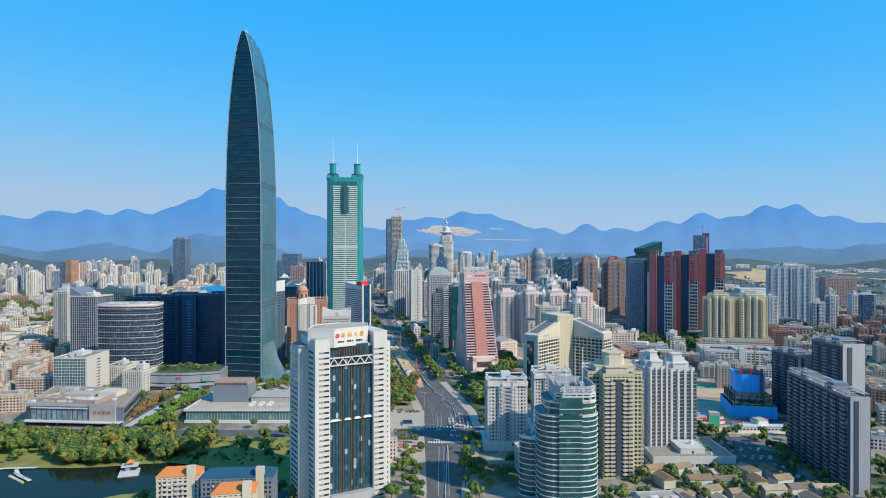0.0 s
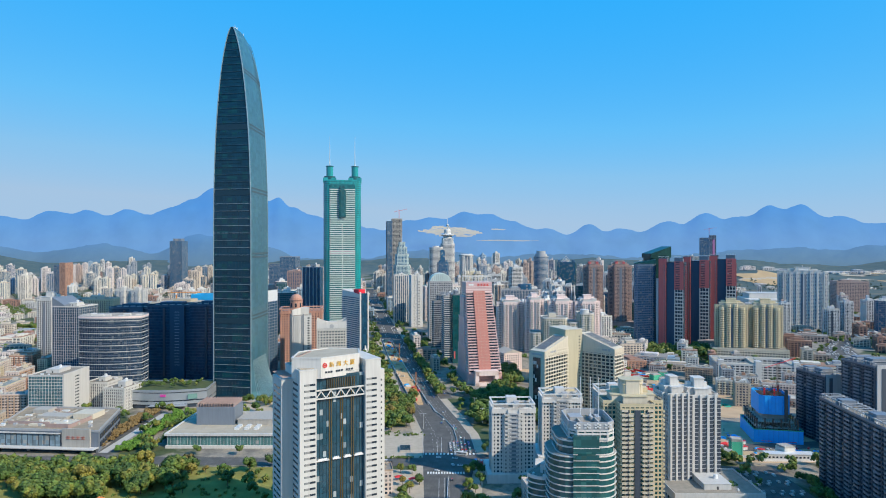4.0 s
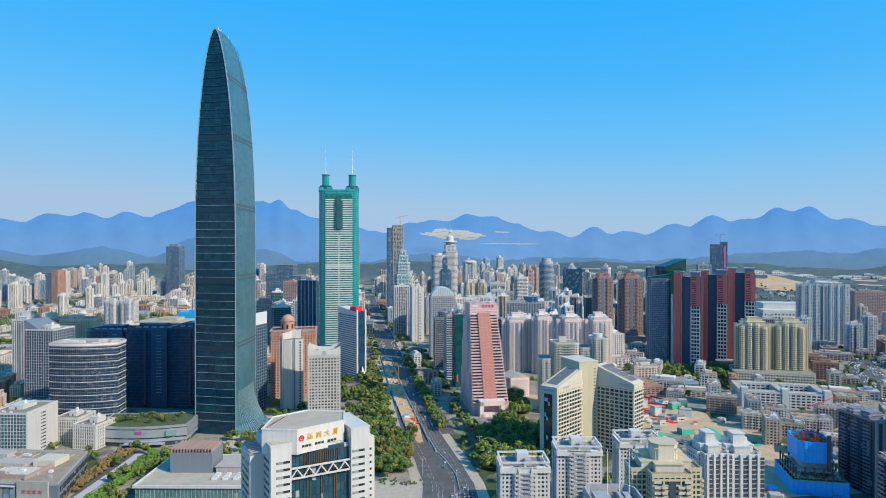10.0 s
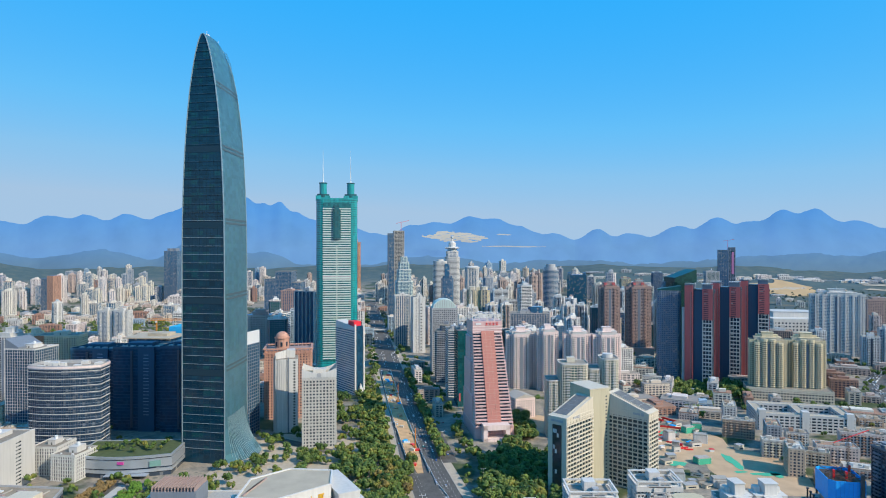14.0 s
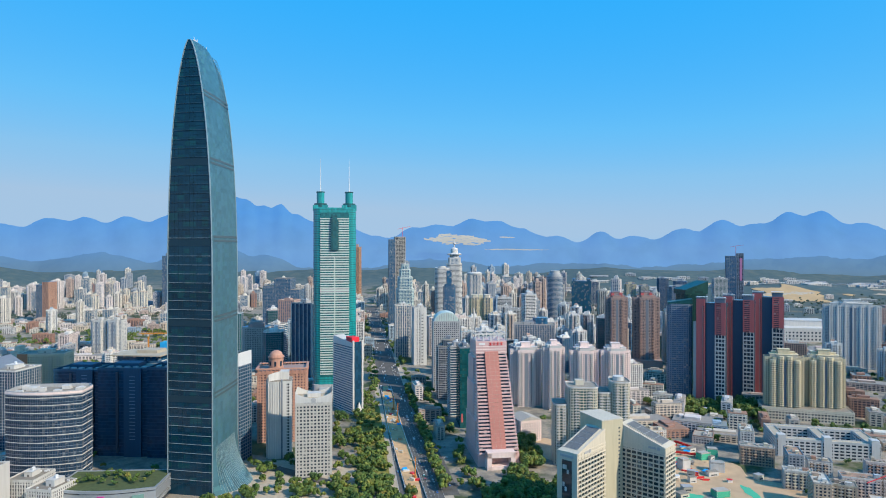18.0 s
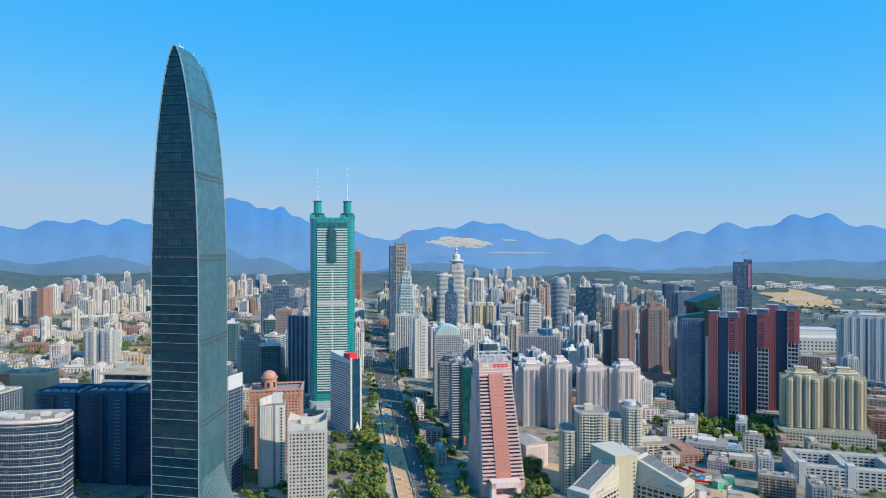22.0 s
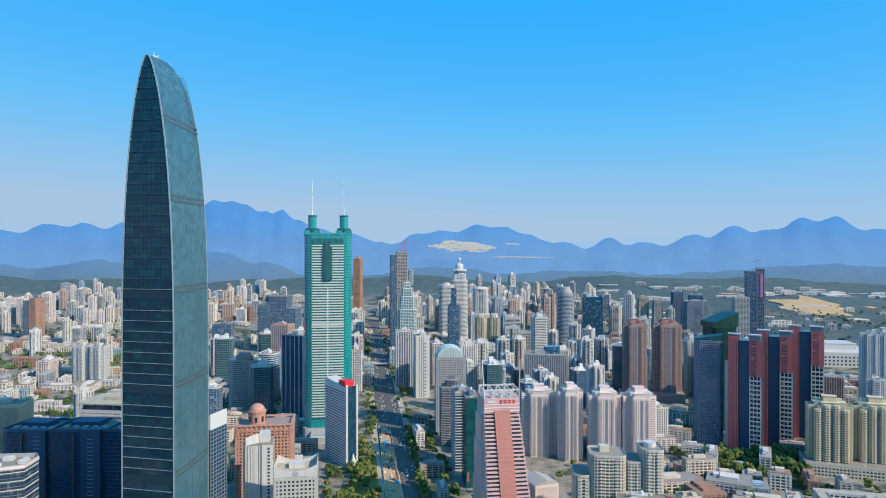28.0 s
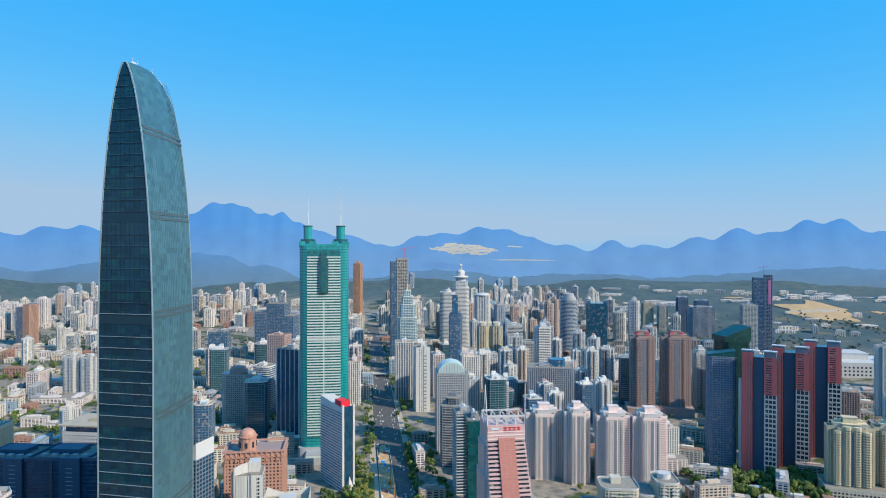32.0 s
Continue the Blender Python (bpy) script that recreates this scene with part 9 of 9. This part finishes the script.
for k in range(860):
    if k < 260:
        y = rnd.uniform(940, 2600)
        x = road_x(y) + rnd.choice((-18, -14, -10, -6, 10, 14, 18, 22))
        a = radians(8.7)
    else:
        j = rnd.choice((1, 2, 3, 4, 4, 5, 5))
        (xa, ya), (xb, yb) = HIGHWAY[j], HIGHWAY[j + 1]
        t, off = rnd.random(), rnd.choice((-19, -15, -11, -7, 7, 11, 15, 19))
        a = math.atan2(xa - xb, yb - ya)
        x, y = xa + (xb - xa) * t + math.cos(a) * off, ya + (yb - ya) * t + math.sin(a) * off
    far.box(x, y, 0.15, 1.9, 4.5, 1.4, a)
tagged(new("distant_traffic", far.mesh("distant_traffic", leaf_mat("far_car", [(0.0, (0.5, 0.5, 0.5)), (1.0, (0.5, 0.5, 0.5))]))), "far cars streaming along avenue and highway", "cars", kind="stuff")

# ---------- park things ----------
patch("pavement", [(-303, 605), (-295, 605), (-298, 740), (-306, 740)], 0.2, KERB, "pale paved promenade beside the shopping centre", "pavement")
for nm, x0, wd, n, cols, lab in (("bare_shrubs", -313, 6, 150, ((0.16, 0.095, 0.04), (0.22, 0.15, 0.06), (0.13, 0.11, 0.04)), "brown bare-twigged shrubs in a row"), ("green_hedge_trees", -281, 6, 130, ((0.07, 0.16, 0.02), (0.10, 0.21, 0.025), (0.05, 0.12, 0.02)), "bright green dense small trees in a row")):
    g = Geo()
    for k in range(n):
        y = rnd.uniform(606, 742)
        x, sc = x0 - (y - 606) * 0.03 + rnd.uniform(-wd, wd), rnd.uniform(0.35, 0.62)
        c = PARKC[k % 3]
        g.add([(x + vx * sc, y + vy * sc, vz * sc - 0.5) for vx, vy, vz in c.v], c.f)
    mt = plain_mat(nm + "_leaves", cols[1], 0.8, grain=0.25, amount=0.5)
    tagged(new(nm, g.mesh(nm, mt)), lab, "shrubs", kind="stuff")
# loose material round the building site
patch("ground", [(214, 462), (268, 462), (270, 572), (216, 572)], 0.14, ASPHALT, "asphalt car park behind the white slabs", "car park")
parked = Geo()
for k in range(70):
    x, y = 218 + (k % 14) * 3.6, 470 + (k // 14) * 20 + (k % 2) * 5.4
    if rnd.random() < 0.75:
        parked.box(x, y, 0.45, 1.8, 4.4, 0.75).box(x, y - 0.2, 1.2, 1.6, 2.3, 0.6)
tagged(new("parked_cars", parked.mesh("parked_cars", bpy.data.materials["far_car"])), "rows of pale parked cars in the car park", "cars", kind="stuff")
yard = thing("site_materials", 300, 606, 0, "sheets, pipes and timber strewn over the site yard", "building site")
for k in range(90):
    x, y = rnd.uniform(-58, 44), rnd.uniform(-10, 24) + (rnd.uniform(20, 60) if k % 3 == 0 else 0)
    if -22 < x < 42 and y > 14:
        x = -50 + rnd.uniform(0, 24)
    part("material_stack", Geo().box(x, y, 0.1, rnd.uniform(1.5, 7), rnd.uniform(0.5, 2.6), rnd.uniform(0.3, 1.4), rnd.uniform(0, 3)), (BLUEBOARD, RUST, STEEL, SIGNRED, OFFWHITE, BLUEBOARD, SOIL, GREYW)[k % 8], yard)
pav = thing("pavilion", -237, 484, 20, "white two-storey lake pavilion with orange roof", "pavilion")
part("terrace", Geo().box(0, -5, 0.1, 14, 16, 0.8), WHITE, pav)
part("hall", Geo().box(0, 2, 0.9, 9, 7, 3), GLASS, pav)
part("roof_edge", Geo().box(0, 2, 3.9, 12, 10, 0.5), WHITE, pav)
part("upper_roof", Geo().prism(rect(6, 6, 0, 2), 6.2, 8.4, scale=0.1), plain_mat("orange_roof_tile", (0.6, 0.2, 0.05), 0.7), pav)
for x in (-2.4, 2.4):
    for y in (-0.4, 4.4):
        part("post", Geo().tube(x, y, 4.4, 6.3, 0.18, n=8), WHITE, pav)
jetty = thing("boat_jetty", -322, 470, 10, "floating jetty with rows of pedal boats", "jetty")
part("deck", strip([(-34, 14), (-10, 20), (14, 18)], 1.6, 0.7), OFFWHITE, jetty)
part("deck", strip([(0, 16), (8, 2), (22, -12)], 1.4, 0.7), OFFWHITE, jetty)
for k in range(16):
    bt = thing("pedal_boat", -322 + 2 + (k % 8) * 2.5, 470 + 2 + (k // 8) * 6 - (k % 8) * 1.8, 40 + k, "small pale pedal boat moored at the jetty", "boat", "moored pedal boats")
    part("hull", Geo().prism(rounded(1.8, 4.4, 0.7, 3), 0.15, 0.8, bottom=True), (WHITE, SIGNGOLD, STEEL)[k % 3], bt)
    part("seat", Geo().box(0, 0.4, 0.8, 1.3, 0.6, 0.5), GREYW, bt)
ORANGE = bpy.data.materials["orange_roof_tile"]
for x0, x1, y, h, sd in ((-181, -156, 404, 24, 1), (-152, -108, 402, 24, 2), (-136, -112, 376, 24, 3)):
    own, w = between((x0, y), (x1, y + 4), 16, "house_block", "white apartment house with an orange tiled roof")
    # second house: shade painted in, cream walls turned blue-grey
    facade(own, rect(w, 16), 0, h, 3.1, 3, CREAM if sd != 2 else BLUEGREY, GLASS, 0.4, 0.36, 0.4)
    for bx in (-w * 0.3, 0, w * 0.16):
        balconies(own, (bx - 1.8, -8), (bx + 1.8, -8), 0, h, 3.1, 1.3, OFFWHITE, split=False)
    # the second house's orange tiles are painted navy as if in shade
    roofm = ORANGE if sd != 2 else NAVYWALL
    part("pitched_roof", Geo().add([(-w / 2 - 0.8, -8.8, h), (w / 2 + 0.8, -8.8, h), (w / 2 + 0.8, 8.8, h), (-w / 2 - 0.8, 8.8, h), (-w / 2 + 4, 0, h + 4), (w / 2 - 4, 0, h + 4)], [(0, 1, 5, 4), (2, 3, 4, 5), (1, 2, 5), (3, 0, 4)]), roofm, own, "tiled hip roof")
    part("gable_tower", Geo().box(w * 0.32, -7, 0, 5, 4, h + 6), CREAM, own)
for k in range(4):
    aw = thing("awning", -56 + k * 11, 548 - k * 4, 20, "red fabric awning on thin posts", "awning", "red awnings")
    part("canopy", Geo().prism(rect(7, 4), 2.8, 3.6, scale=0.5), SIGNRED, aw)
    for sx in (-3, 3):
        for sy in (-1.7, 1.7):
            part("post", Geo().bar((sx, sy, 0.1), (sx, sy, 2.9), 0.08), STEEL, aw)
kio = thing("plaza_kiosk", -34, 615, 4, "low slatted vent structure on the plaza", "kiosk")
part("base", Geo().box(0, 0, 0.1, 10, 14, 1.6), CONC, kio)
for k in range(5):
    part("slat", Geo().box(0, -5.6 + k * 2.8, 1.7, 9, 1.4, 0.4), LOUVRE, kio)
for x, y in ((44, 640), (40, 700), (-20, 680), (-62, 905), (34, 745)):
    lp = thing("street_lamp", x, y, 0, "tall white street lamp with twin arms", "lamp", "street lamps")
    part("pole", Geo().tube(0, 0, 0, 16, 0.22, 0.12, 8), STEEL, lp)
    part("arm", Geo().bar((-2.2, 0, 15.4), (2.2, 0, 15.4), 0.09), STEEL, lp)
    for s in (-1, 1):
        part("lantern", Geo().box(s * 2.3, 0, 15.2, 1.0, 0.4, 0.22), STEEL, lp)
